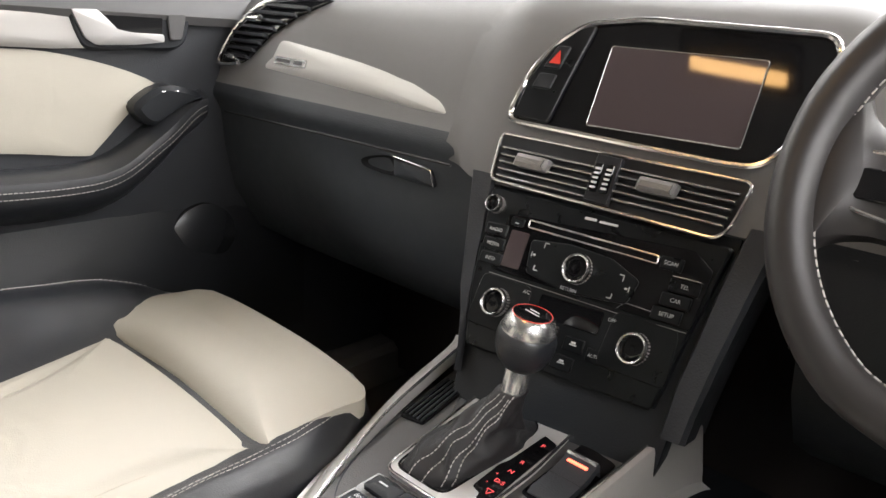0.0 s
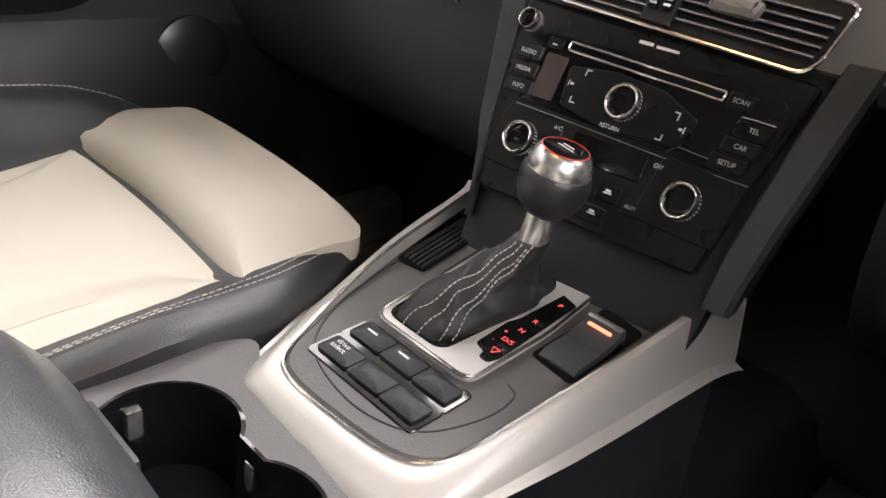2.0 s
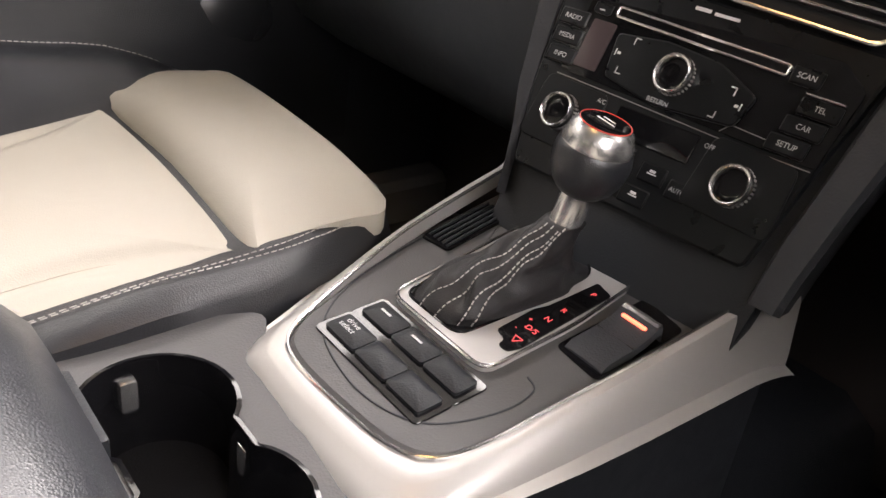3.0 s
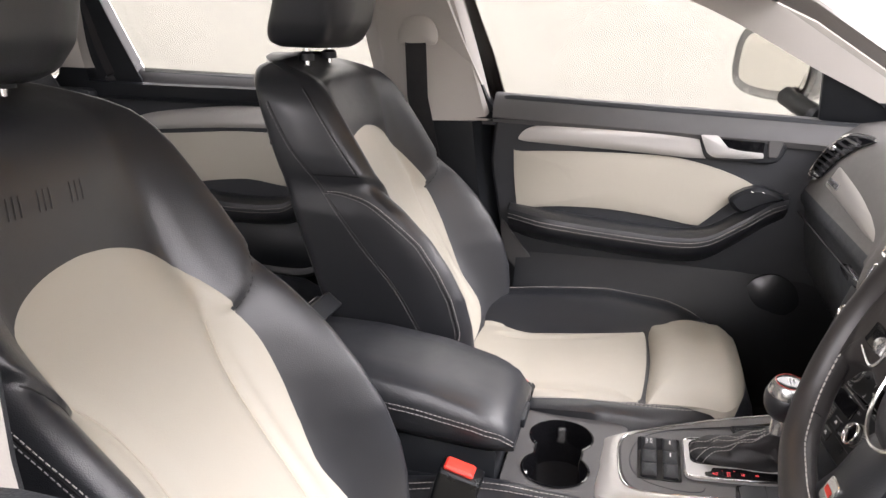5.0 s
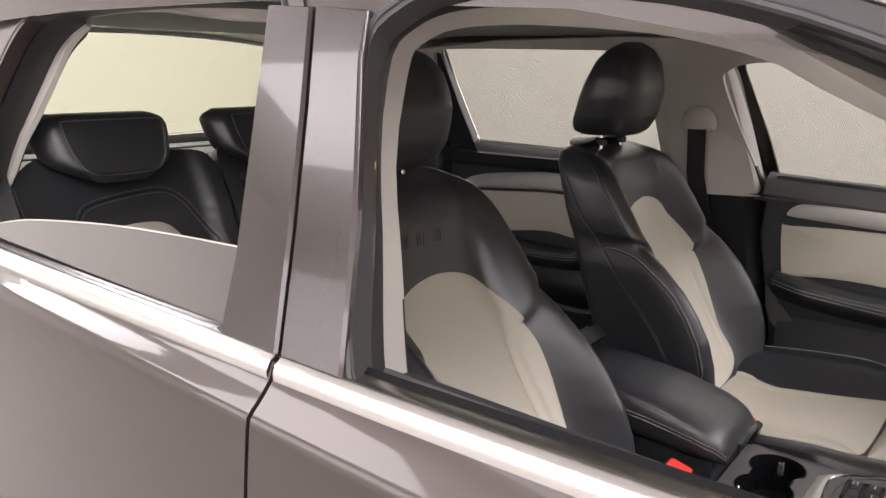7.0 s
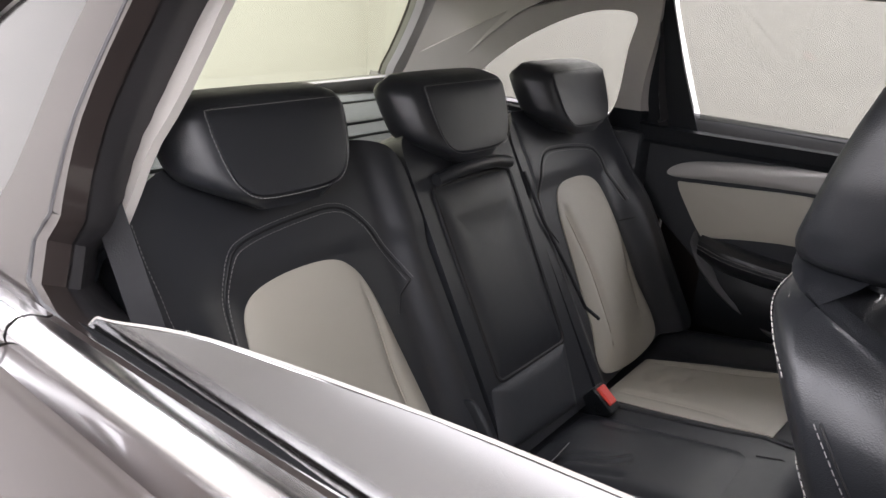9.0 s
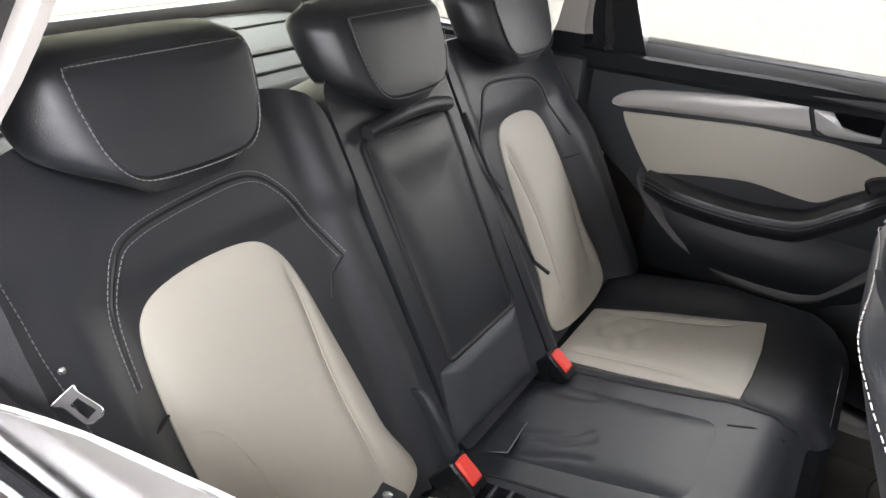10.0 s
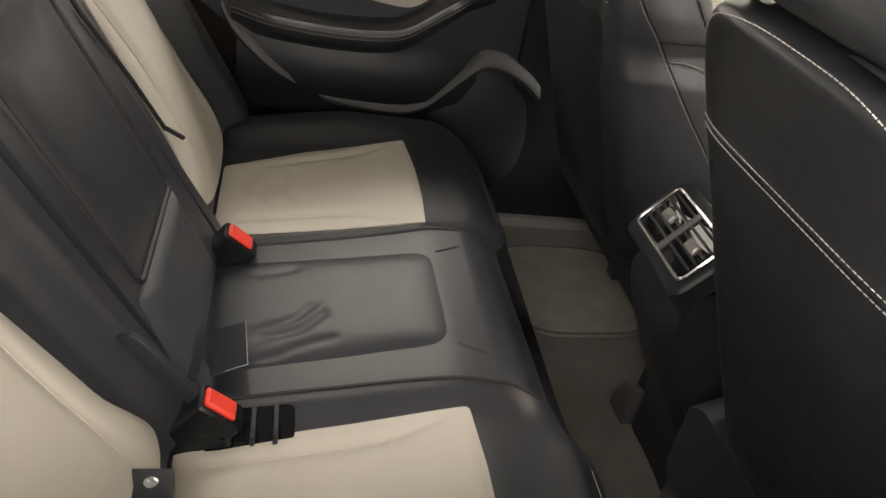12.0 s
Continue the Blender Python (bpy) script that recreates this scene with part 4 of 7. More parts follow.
def front_seat(inb):
    """inb: which way the middle of the car lies. The driver's back leans further."""
    shift = 0.055 * inb
    lean = 0.11 if inb < 0 else 0.0

    def seat_face(u, v, w):
        return (u, back_front(u, v) - lean * (v - 0.75) + w * 0.86, v + w * 0.5)

    def rear_face(u, v, w):
        return (u, back_rear(u, v) - lean * (v - 0.75) - w, v)

    def side_face(s, y, z, w=0.0):
        h = back_half(z)
        f = min(1.0, max(0.0, (back_front(h, z) - y) / (back_front(h, z) - back_rear(h, z))))
        puff = 0.010 * sstep(1.24, 1.16, z) * math.sin(math.pi * f) + 0.003 * sstep(0.2, 0.06, f)
        return (s * (h + puff + w), y - lean * (z - 0.75), z)
    seat = thing("bucket_seat", "black leather front seat with cream centre panels", "car seat", "front seats", at=(0, 0.15, 0.33))
    zs = list(np.linspace(0.66, 1.20, 78)) + [1.206, 1.212, 1.218, 1.224, 1.230, 1.236, 1.241, 1.245, 1.248, 1.251]
    rings = []
    for z in zs:
        h = back_half(z)
        tilt = -lean * (z - 0.75)
        us = h * np.sin(np.linspace(-math.pi / 2, math.pi / 2, 75))
        us = 0.5 * us + 0.5 * np.linspace(-h, h, 75)
        front = [(u, back_front(u, z) + tilt, z) for u in us]
        a, b = back_front(h, z) + tilt, back_rear(h, z) + tilt
        puff = 0.010 * sstep(1.24, 1.16, z)
        flank = [(h + puff * math.sin(math.pi * f) + 0.003 * (f < 0.1), a + (b - a) * f, z) for f in (0.06, 0.2, 0.4, 0.6, 0.8, 0.94)]
        back = [(u, back_rear(u, z) + tilt, z) for u in np.linspace(h, -h, 21)]
        rings.append(front + flank + back + [(-x, y, zz) for x, y, zz in reversed(flank)])
    back = part("backrest", loft(rings), BLACK_LEATHER, seat, "black leather backrest with raised side bolsters", angle=60)
    half = [(0.118, 0.70), (0.133, 0.80), (0.145, 0.90), (0.148, 0.96), (0.141, 1.008), (0.124, 1.044), (0.098, 1.067), (0.060, 1.081), (0.02, 1.087)]
    dz = -0.010 if inb < 0 else 0.028
    half = [(u - (0.010 if inb > 0 else 0.004), v + dz * sstep(0.85, 1.02, v)) for u, v in half]
    ins = smooth_loop([(-u, v) for u, v in half] + list(reversed(half)), 9)
    edge = [(0.141, 0.988), (0.118, 0.975), (0.098, 0.945), (0.086, 0.90), (0.083, 0.83), (0.081, 0.74)]
    creases = [smooth_loop([(u * s, v) for u, v in edge], 8, False) for s in (1, -1)]
    part("back_insert", cushion_pad(ins, grooved(seat_face, creases, 0.008, 0.011), 0.014, 0.014, 30, (0, 0.93), power=5), CREAM_LEATHER, back, "smooth cream leather back panel")
    high = pad_height(ins, (0, 0.93), 0.014, 5)
    for s in (1, -1):
        crease = smooth_loop([(u * s, v) for u, v in edge], 8, False)
        part("crease_seam", tube([seat_face(u, v, high(u, v) - 0.0075) for u, v in crease], 0.0011, 6), CREAM_SEAM, back, "sewn crease in the cream panel")
        part("shoulder_seam", tube([seat_face(s * u, shoulder_line(u) - 0.004, 0.0) for u in np.linspace(0.136, 0.188, 12)], 0.0013, 6), BLACK_SEAM, back)
        # twin stitching along the bolster's edge, seams on the flank
        front_seam = smooth_loop([(-0.238, 1.025), (-0.205, 1.024), (-0.150, 1.005), (-0.077, 0.951), (-0.030, 0.905), (0.0, 0.868), (0.012, 0.82), (0.0, 0.76), (-0.01, 0.72)], 7, False)
        front_seam = [(min(y, back_front(back_half(z), z) - 0.008), z) for y, z in front_seam]
        part("bolster_seam", tube([side_face(s, y, z, 0.0003) for y, z in front_seam], 0.0012, 5), BLACK_SEAM, back)
        for k in (0.004, -0.004):
            part("bolster_stitching", dashes([side_face(s, y - k, z - 0.5 * k, 0.0010) for y, z in front_seam]), STITCH if k < 0 else FINE_STITCH, back)
        flank_seam = smooth_loop([(-0.345, 1.175), (-0.302, 1.104), (-0.260, 1.055), (-0.224, 1.007), (-0.169, 0.939), (-0.104, 0.863), (-0.06, 0.79)], 6, False)
        part("flank_seam", tube([side_face(s, y, z, 0.0004) for y, z in flank_seam], 0.0012, 5), BLACK_SEAM, back)
        part("flank_stitching", dashes([side_face(s, y - 0.004, z - 0.002, 0.0010) for y, z in flank_seam]), FINE_STITCH, back)
        part("cross_seam", tube([side_face(s, y, 1.056, 0.0004) for y in np.linspace(-0.175, -0.262, 8)], 0.0014, 5), BLACK_SEAM, back)
        upper = [side_face(s, back_front(s * back_half(z), z) - 0.012, z, 0.0008) for z in np.linspace(1.06, 1.20, 24)]
        part("crown_seam", tube(upper, 0.0012, 5), BLACK_SEAM, back)
        part("crown_stitching", dashes([(x, y - 0.004, z + 0.001) for x, y, z in upper]), FINE_STITCH, back)
    for k in (0.0, 0.009):
        part("rear_stitching", dashes([rear_face(u, 1.118 - k - 0.014 * sstep(0.17, 0.186, abs(u)), 0.001) for u in np.linspace(-0.188, 0.188, 70)]), STITCH, back)
    part("rear_stitching", dashes([rear_face(u, 1.234 - 0.044 * (abs(u) / 0.18) ** 3.5, 0.0012) for u in np.linspace(-0.18, 0.18, 60)]), STITCH, back)
    part("rear_seam", tube([rear_face(u, 1.1135 - 0.014 * sstep(0.17, 0.186, abs(u)), 0.0) for u in np.linspace(-0.19, 0.19, 40)], 0.0016, 5), BLACK_SEAM, back)
    if inb < 0:
        for k, u in enumerate((0.062, 0.054, 0.046, 0.022, 0.014, 0.006, -0.024, -0.032, -0.040)):
            part("embossed_mark", tube([seat_face(u + 0.003, 1.128, 0.0), seat_face(u, 1.138, 0.0003), seat_face(u - 0.003, 1.148, 0.0)], 0.0011, 6), BOOT_LEATHER, back)
    # map pocket on the rear face
    part("rear_pocket", cushion_pad(rounded([(-0.165, 0.68), (0.165, 0.68), (0.172, 1.075), (0, 1.085), (-0.172, 1.075)], 0.02), rear_face, 0.010, 0.01, 6), HARD_BLACK, back, "black map pocket panel")
    # wedge-shaped head restraint, thick below and narrow above
    lower = -0.030 if inb < 0 else 0.0
    z0, z1 = 1.262 + lower * 0.5, 1.478 + lower

    def rest_ring(f):
        z = z0 + (z1 - z0) * f
        hw = lerp_table([(0, 0.082), (0.05, 0.096), (0.18, 0.112), (0.42, 0.124), (0.62, 0.123), (0.78, 0.113), (0.90, 0.094), (0.96, 0.074), (1, 0.045)], f)
        yr = lerp_table([(0, -0.385), (0.04, -0.402), (0.12, -0.402), (0.5, -0.372), (0.8, -0.344), (0.93, -0.322), (1, -0.298)], f)
        yf = lerp_table([(0, -0.285), (0.05, -0.266), (0.2, -0.250), (0.5, -0.240), (0.8, -0.248), (0.93, -0.262), (1, -0.285)], f)
        return z, hw, yr - lean * (z - 0.75), yf - lean * (z - 0.75)
    rings = []
    for i in range(29):
        z, hw, yr, yf = rest_ring(i / 28)
        r = min(0.022, (yf - yr) * 0.45)
        edge_pts = subdivided([(-hw * 0.88, yr), (hw * 0.88, yr), (hw, yr + (yf - yr) * 0.30), (hw * 0.985, yf - 0.016), (hw * 0.5, yf + 0.004), (-hw * 0.5, yf + 0.004), (-hw * 0.985, yf - 0.016), (-hw, yr + (yf - yr) * 0.30)], 1.0)
        rings.append([(u, y, z) for u, y in rounded(edge_pts, r, 5)])
    part("head_restraint", loft(rings), BLACK_LEATHER, seat, "wedge-shaped black leather head restraint", angle=70)
    for s in (1, -1):
        py = -0.335 - lean * 0.47
        part("restraint_post", tube([(s * 0.055, py, 1.17), (s * 0.055, py, 1.29 + lower)], 0.006, 10), CHROME, seat, "chrome head restraint post")
        part("post_collar", lathe([(0.015, 0), (0.015, 0.012), (0.009, 0.017)], lambda u, v, w, s=s, py=py: (s * 0.055 + u, py + v, 1.238 + w), 14), HARD_BLACK, seat)
    # cushion
    rings = []
    for y in list(np.linspace(-0.12, 0.46, 22)) + [0.485, 0.502, 0.514]:
        h = lerp_table([(-0.12, 0.235), (0.0, 0.262), (0.2, 0.282), (0.35, 0.278), (0.43, 0.254), (0.48, 0.222), (0.514, 0.17)], y)
        top = []
        for u in np.linspace(-h, h, 29):
            e = max(0.0, (abs(u) / h - 0.82) / 0.18)
            top.append((u, y, cushion_z(u - shift, y) - 0.035 * e ** 2.2))
        zb = lerp_table([(-0.12, 0.53), (0.4, 0.54), (0.514, 0.60)], y)
        rings.append(top + [(h * 0.985, y, zb + 0.02), (h * 0.9, y, zb), (-h * 0.9, y, zb), (-h * 0.985, y, zb + 0.02)])
    cush = part("seat_cushion", loft(rings), BLACK_LEATHER, seat, "black leather seat cushion with side bolsters", angle=60)
    def cush_face(u, v, w):
        return (u * inb, v, cushion_z(u * inb - shift, v) + w)
    main = smooth_loop([(-0.098, -0.03), (-0.098, 0.10), (-0.100, 0.25), (-0.104, 0.318), (-0.09, 0.332), (0.05, 0.335), (0.20, 0.326), (0.217, 0.31), (0.213, 0.20), (0.206, 0.10), (0.200, -0.03)], 8)
    folds = [smooth_loop([(0.055 + 0.152 * s, 0.29), (0.055 + 0.134 * s, 0.262), (0.055 + 0.118 * s, 0.20), (0.055 + 0.112 * s, 0.05)], 8, False) for s in (1, -1)]
    part("seat_insert", cushion_pad(main, grooved(cush_face, folds, 0.006, 0.010), 0.010, 0.014, 28, (0.055, 0.15), power=5), CREAM_LEATHER, cush, "cream leather seat centre")
    thigh = smooth_loop([(-0.105, 0.340), (-0.130, 0.372), (-0.162, 0.425), (-0.186, 0.468), (-0.178, 0.492), (-0.10, 0.517), (0.05, 0.512), (0.16, 0.493), (0.222, 0.468), (0.230, 0.43), (0.226, 0.35), (0.215, 0.334), (0.05, 0.342)], 4)
    part("thigh_support", cushion_pad(thigh, cush_face, 0.020, 0.022, 9, (0.04, 0.42), power=5), CREAM_LEATHER, cush, "pull-out cream leather thigh support")
    for s in (1, -1):
        low = pad_height(main, (0.055, 0.15), 0.010, 5)
        crease = smooth_loop([(0.055 + 0.152 * s, 0.29), (0.055 + 0.134 * s, 0.262), (0.055 + 0.118 * s, 0.20), (0.055 + 0.112 * s, 0.05)], 8, False)
        part("crease_seam", tube([cush_face(u, v, low(u, v) - 0.0055) for u, v in crease], 0.0011, 6), CREAM_SEAM, cush)
        for k in (0.0, 0.008):
            pts = []
            for y in np.linspace(-0.02, 0.44, 40):
                h = lerp_table([(-0.12, 0.235), (0.0, 0.262), (0.2, 0.282), (0.35, 0.278), (0.43, 0.254), (0.48, 0.222), (0.514, 0.17)], y)
                u = s * (h * 0.90 - k)
                e = max(0.0, (abs(u) / h - 0.82) / 0.18)
                pts.append((u, y, cushion_z(u - shift, y) - 0.035 * e ** 2.2 + 0.0008))
            part("cushion_stitching", dashes(pts), STITCH, cush)
    part("plinth", box((-0.21, 0.06, 0.40), (0.21, 0.40, 0.56), 0.015), HARD_BLACK, seat, "black plastic seat base")
    for s in (1, -1):
        part("seat_rail", box((s * 0.18 - 0.02, 0.0, 0.33), (s * 0.18 + 0.02, 0.46, 0.41), 0.005), GREY_PLASTIC, seat, "steel seat rail")
    return seat


for side in (1, -1):
    front = front_seat(-side)
    front.location.x = side * SEAT_X
    for child in front.children:
        child.matrix_parent_inverse = Matrix.Translation((0, -0.15, -0.33))
        if side > 0 and child.name.startswith("seat_cushion"):
            child.location.y -= 0.10


# ---- rear bench ----
def rear_y(x, z):
    return -0.98 - 0.57 * (z - 0.80)


def rear_face(u, v, w):
    b = 0.030 * sstep(0.25, 0.19, abs(u)) + 0.045 * sstep(0.54, 0.62, abs(u)) * sstep(1.12, 0.95, v) + 0.012 * sstep(1.03, 1.08, v)
    return (u, rear_y(u, v) + b + w * 0.87, v + w * 0.49)


def bench_z(u, y):
    z = lerp_table([(-1.0, 0.625), (-0.885, 0.645), (-0.70, 0.675), (-0.565, 0.700), (-0.50, 0.698), (-0.46, 0.680), (-0.44, 0.655)], y)
    return z + 0.016 * sstep(0.22, 0.18, abs(u)) + 0.025 * sstep(0.53, 0.60, abs(u)) * sstep(-0.55, -0.7, y)


def bench_face(u, v, w):
    return (u, v, bench_z(u, v) + w)


def rear_headrest(parent, x, name="head_restraint"):
    """Low L-shaped restraint: a stitched front panel that narrows downwards, with puffed flanks."""
    def face_y(z):
        return -1.096 - 0.42 * (z - 1.15)

    def half(z):
        return lerp_table([(1.150, 0.056), (1.160, 0.072), (1.172, 0.086), (1.186, 0.100), (1.205, 0.110), (1.235, 0.118), (1.265, 0.122), (1.286, 0.117), (1.296, 0.098)], z)
    rings = []
    for z in list(np.linspace(1.150, 1.27, 17)) + [1.279, 1.286, 1.291, 1.295]:
        h = half(z)
        top = sstep(1.272, 1.298, z)
        low = 1 - sstep(1.150, 1.18, z)
        yf = face_y(z) - 0.022 * top ** 2 - 0.018 * low
        deep = 0.105 - 0.045 * top - 0.03 * low
        puff = 0.040 * (1 - 0.45 * top) * sstep(1.145, 1.20, z)
        edge = smooth_loop([(-h, yf - 0.003), (-h * 0.5, yf + 0.003), (0, yf + 0.004), (h * 0.5, yf + 0.003), (h, yf - 0.003), (h + puff * 0.60, yf - deep * 0.20), (h + puff, yf - deep * 0.52), (h + puff * 0.75, yf - deep * 0.85), (h * 0.6, yf - deep), (0, yf - deep * 1.02), (-h * 0.6, yf - deep), (-h - puff * 0.75, yf - deep * 0.85), (-h - puff, yf - deep * 0.52), (-h - puff * 0.60, yf - deep * 0.20)], 4)
        rings.append([(x + u, y, z) for u, y in edge])
    hr = part(name, loft(rings), BLACK_LEATHER, parent, "low black leather head restraint with puffed flanks", angle=70)

    def face(u, v, w):
        return (x + u, face_y(v) - 0.022 * sstep(1.272, 1.298, v) ** 2 + 0.0035 + w, v)
    panel = smooth_loop([(-0.058, 1.174), (0.0, 1.172), (0.058, 1.174), (0.084, 1.182), (0.101, 1.203), (0.110, 1.235), (0.114, 1.265), (0.104, 1.284), (0.0, 1.287), (-0.104, 1.284), (-0.114, 1.265), (-0.110, 1.235), (-0.101, 1.203), (-0.084, 1.182)], 4)
    part("front_panel", cushion_pad(panel, face, 0.004, 0.006, 6), BLACK_LEATHER, hr, "smooth leather front panel with grey stitching")
    rim = inset(panel, -0.004)
    part("stitching", dashes([face(u, v, 0.0012) for u, v in rim if v < 1.284]), FINE_STITCH, hr)
    return hr


def rear_bench():
    b = thing("rear_bench", "black leather rear bench with cream outer seats", "rear seat", at=(0, -0.8, 0.4))
    for s, nm in ((1, "right_backrest"), (-1, "left_backrest")):
        outline = rounded([(s * 0.168, 0.66), (s * 0.66, 0.68), (s * 0.672, 1.0), (s * 0.66, 1.16), (s * 0.60, 1.205), (s * 0.20, 1.20), (s * 0.168, 1.17)], 0.03)
        back = part(nm, cushion_pad(subdivided(outline), rear_face, 0.0, 0.11, 34, (s * 0.42, 0.93), power=14), BLACK_LEATHER, b, "black leather rear backrest", angle=60)
        ins = [(s * 0.262, 0.68), (s * 0.272, 0.78), (s * 0.290, 0.90), (s * 0.305, 0.985), (s * 0.330, 1.028), (s * 0.375, 1.046), (s * 0.46, 1.046), (s * 0.525, 1.028), (s * 0.550, 0.985), (s * 0.558, 0.90), (s * 0.552, 0.80), (s * 0.545, 0.68)]
        if s < 0:
            ins = [(-0.262 + (u + 0.262) * 0.90, v) for u, v in ins]
        ins = smooth_loop(ins, 8)
        creases = [[(s * a, c) for a, c in smooth_loop(cr, 8, False)] for cr in ([(0.318, 0.99), (0.322, 0.94), (0.328, 0.87), (0.322, 0.78), (0.312, 0.69)], [(0.540, 0.90), (0.512, 0.885), (0.490, 0.84), (0.475, 0.77), (0.468, 0.70)])]
        part("back_insert", cushion_pad(ins, grooved(lambda u, v, w: rear_face(u, v, w + 0.003), creases, 0.006, 0.010), 0.016, 0.014, 28, (s * 0.415, 0.87), power=5), CREAM_LEATHER, back, "cream leather back panel")
        high = pad_height(ins, (s * 0.415, 0.87), 0.016, 5)
        for cr in ([(0.318, 0.99), (0.322, 0.94), (0.328, 0.87), (0.322, 0.78), (0.312, 0.69)], [(0.540, 0.90), (0.512, 0.885), (0.490, 0.84), (0.475, 0.77), (0.468, 0.70)]):
            part("crease_seam", tube([rear_face(u, v, high(u, v) - 0.0022) for u, v in [(s * a, c) for a, c in smooth_loop(cr, 8, False)]], 0.0012, 6), CREAM_SEAM, back)
        arc = smooth_loop([(s * 0.582, 0.975), (s * 0.566, 1.03), (s * 0.540, 1.082), (s * 0.50, 1.102), (s * 0.40, 1.113), (s * 0.325, 1.113), (s * 0.285, 1.090), (s * 0.25, 1.04), (s * 0.222, 0.985)], 8, False)
        part("arc_groove", tube([rear_face(u, v, 0.0) for u, v in arc], 0.0022, 6), BLACK_SEAM, back)
        for k in (1, -1):
            pts = []
            for i, (u, v) in enumerate(arc):
                a, c = Vector(arc[max(0, i - 1)]), Vector(arc[min(len(arc) - 1, i + 1)])
                t = (c - a).normalized()
                pts.append(rear_face(u - t.y * 0.006 * k, v + t.x * 0.006 * k, 0.0012))
            part("arc_stitching", dashes(pts), FINE_STITCH, back)
        part("side_seam", tube([rear_face(s * u, v, 0.0) for u, v in ((0.222, 0.985), (0.245, 0.965), (0.262, 0.94))], 0.002, 6), BLACK_SEAM, back)
        part("outer_seam", tube([rear_face(s * u, v, 0.0) for u, v in ((0.548, 0.93), (0.58, 0.935), (0.62, 0.94))], 0.002, 6), BLACK_SEAM, back)
        part("edge_stitching", dashes([rear_face(s * u, v, 0.002) for u, v in smooth_loop([(0.655, 1.15), (0.655, 1.05), (0.65, 0.9), (0.645, 0.75)], 8, False)]), FINE_STITCH, back)
        rear_headrest(b, s * 0.437)
    outline = rounded([(-0.158, 0.68), (0.158, 0.68), (0.160, 1.19), (0.12, 1.215), (-0.12, 1.215), (-0.160, 1.19)], 0.025)
    mid = part("middle_backrest", cushion_pad(outline, rear_face, 0.0, 0.10, 12, (0, 0.95), power=14), BLACK_LEATHER, b, "black leather middle backrest with folded armrest", angle=60)
    fold = rounded([(-0.112, 0.80), (0.112, 0.80), (0.118, 1.112), (-0.118, 1.112)], 0.012)
    part("folded_armrest", cushion_pad(fold, rear_face, 0.006, 0.02, 8, power=10), BLACK_LEATHER, mid, "folded black leather centre armrest")
    part("armrest_gap", tube([rear_face(u, v, 0.001) for u, v in inset(fold, -0.004)], 0.004, 6, closed=True), BLACK_SEAM, mid)
    part("pull_lip", tube([rear_face(-0.115, 1.122, 0.012), rear_face(-0.06, 1.128, 0.022), rear_face(0, 1.13, 0.024), rear_face(0.06, 1.128, 0.022), rear_face(0.115, 1.122, 0.012)], 0.012, 10), BLACK_LEATHER, mid, "soft pull lip over the armrest")
    lower = rounded([(-0.085, 0.690), (0.172, 0.700), (0.147, 0.795), (-0.115, 0.797)], 0.008)
    part("lower_flap", cushion_pad(lower, rear_face, 0.014, 0.02, 6, power=8), DOOR_BLACK, mid, "dark vinyl flap below the armrest")
    part("hinge_arm", loft([[rear_face(0.205 + a, z, w + b) for a, b in ((-0.005, -0.004), (-0.005, 0.009), (-0.003, 0.012), (0.003, 0.012), (0.005, 0.009), (0.005, -0.004))] for z, w in ((0.800, -0.012), (0.796, 0.0), (0.785, 0.008), (0.74, 0.014), (0.70, 0.018), (0.675, 0.020))]), HARD_BLACK, mid, "black plastic hinge arm")
    rear_headrest(b, -0.005)
    # bench cushion
    rings = []
    for y in list(np.linspace(-1.02, -0.50, 40)) + [-0.475, -0.457, -0.445, -0.436]:
        row = [(u, y + 0.040 * sstep(-0.75, -0.46, y) * sstep(0.17, 0.26, abs(u)) * sstep(0.72, 0.52, abs(u)), bench_z(u, y) - 0.03 * max(0, (abs(u) / 0.68 - 0.9) / 0.1) ** 2) for u in np.linspace(-0.68, 0.68, 101)]
        rings.append(row + [(0.68, y, 0.50), (-0.68, y, 0.50)])
    cush = part("bench_cushion", loft(rings), BLACK_LEATHER, b, "black leather bench cushion", angle=60)
    for s in (1, -1):
        ins = [(s * 0.225, -0.90), (s * 0.217, -0.75), (s * 0.211, -0.60), (s * 0.210, -0.556), (s * 0.30, -0.551), (s * 0.40, -0.552), (s * 0.516, -0.562), (s * 0.509, -0.62), (s * 0.495, -0.75), (s * 0.46, -0.90)]
        folds = [[(s * u, v) for u, v in smooth_loop(pts, 8, False)] for pts in ([(0.500, -0.60), (0.47, -0.64), (0.455, -0.72), (0.44, -0.86)], [(0.219, -0.60), (0.245, -0.65), (0.255, -0.73), (0.26, -0.86)], [(0.29, -0.80), (0.33, -0.815), (0.37, -0.80)], [(0.31, -0.765), (0.35, -0.78), (0.40, -0.772)], [(0.34, -0.84), (0.38, -0.85), (0.42, -0.835)])]
        outline = []
        for (u0, v0), (u1, v1) in zip(rounded(ins, 0.007, 3), rounded(ins, 0.007, 3)[1:] + rounded(ins, 0.007, 3)[:1]):
            n = max(1, int(math.hypot(u1 - u0, v1 - v0) / 0.008))
            outline += [(u0 + (u1 - u0) * k / n, v0 + (v1 - v0) * k / n) for k in range(n)]
        part("seat_insert", cushion_pad(outline, grooved(lambda u, v, w: bench_face(u, v, w + 0.002), folds, 0.005, 0.010), 0.010, 0.014, 26, (s * 0.36, -0.72), power=5), CREAM_LEATHER, cush, "cream leather seat panel with soft wrinkles")
        low = pad_height(rounded(ins, 0.007, 3), (s * 0.36, -0.72), 0.009, 5)
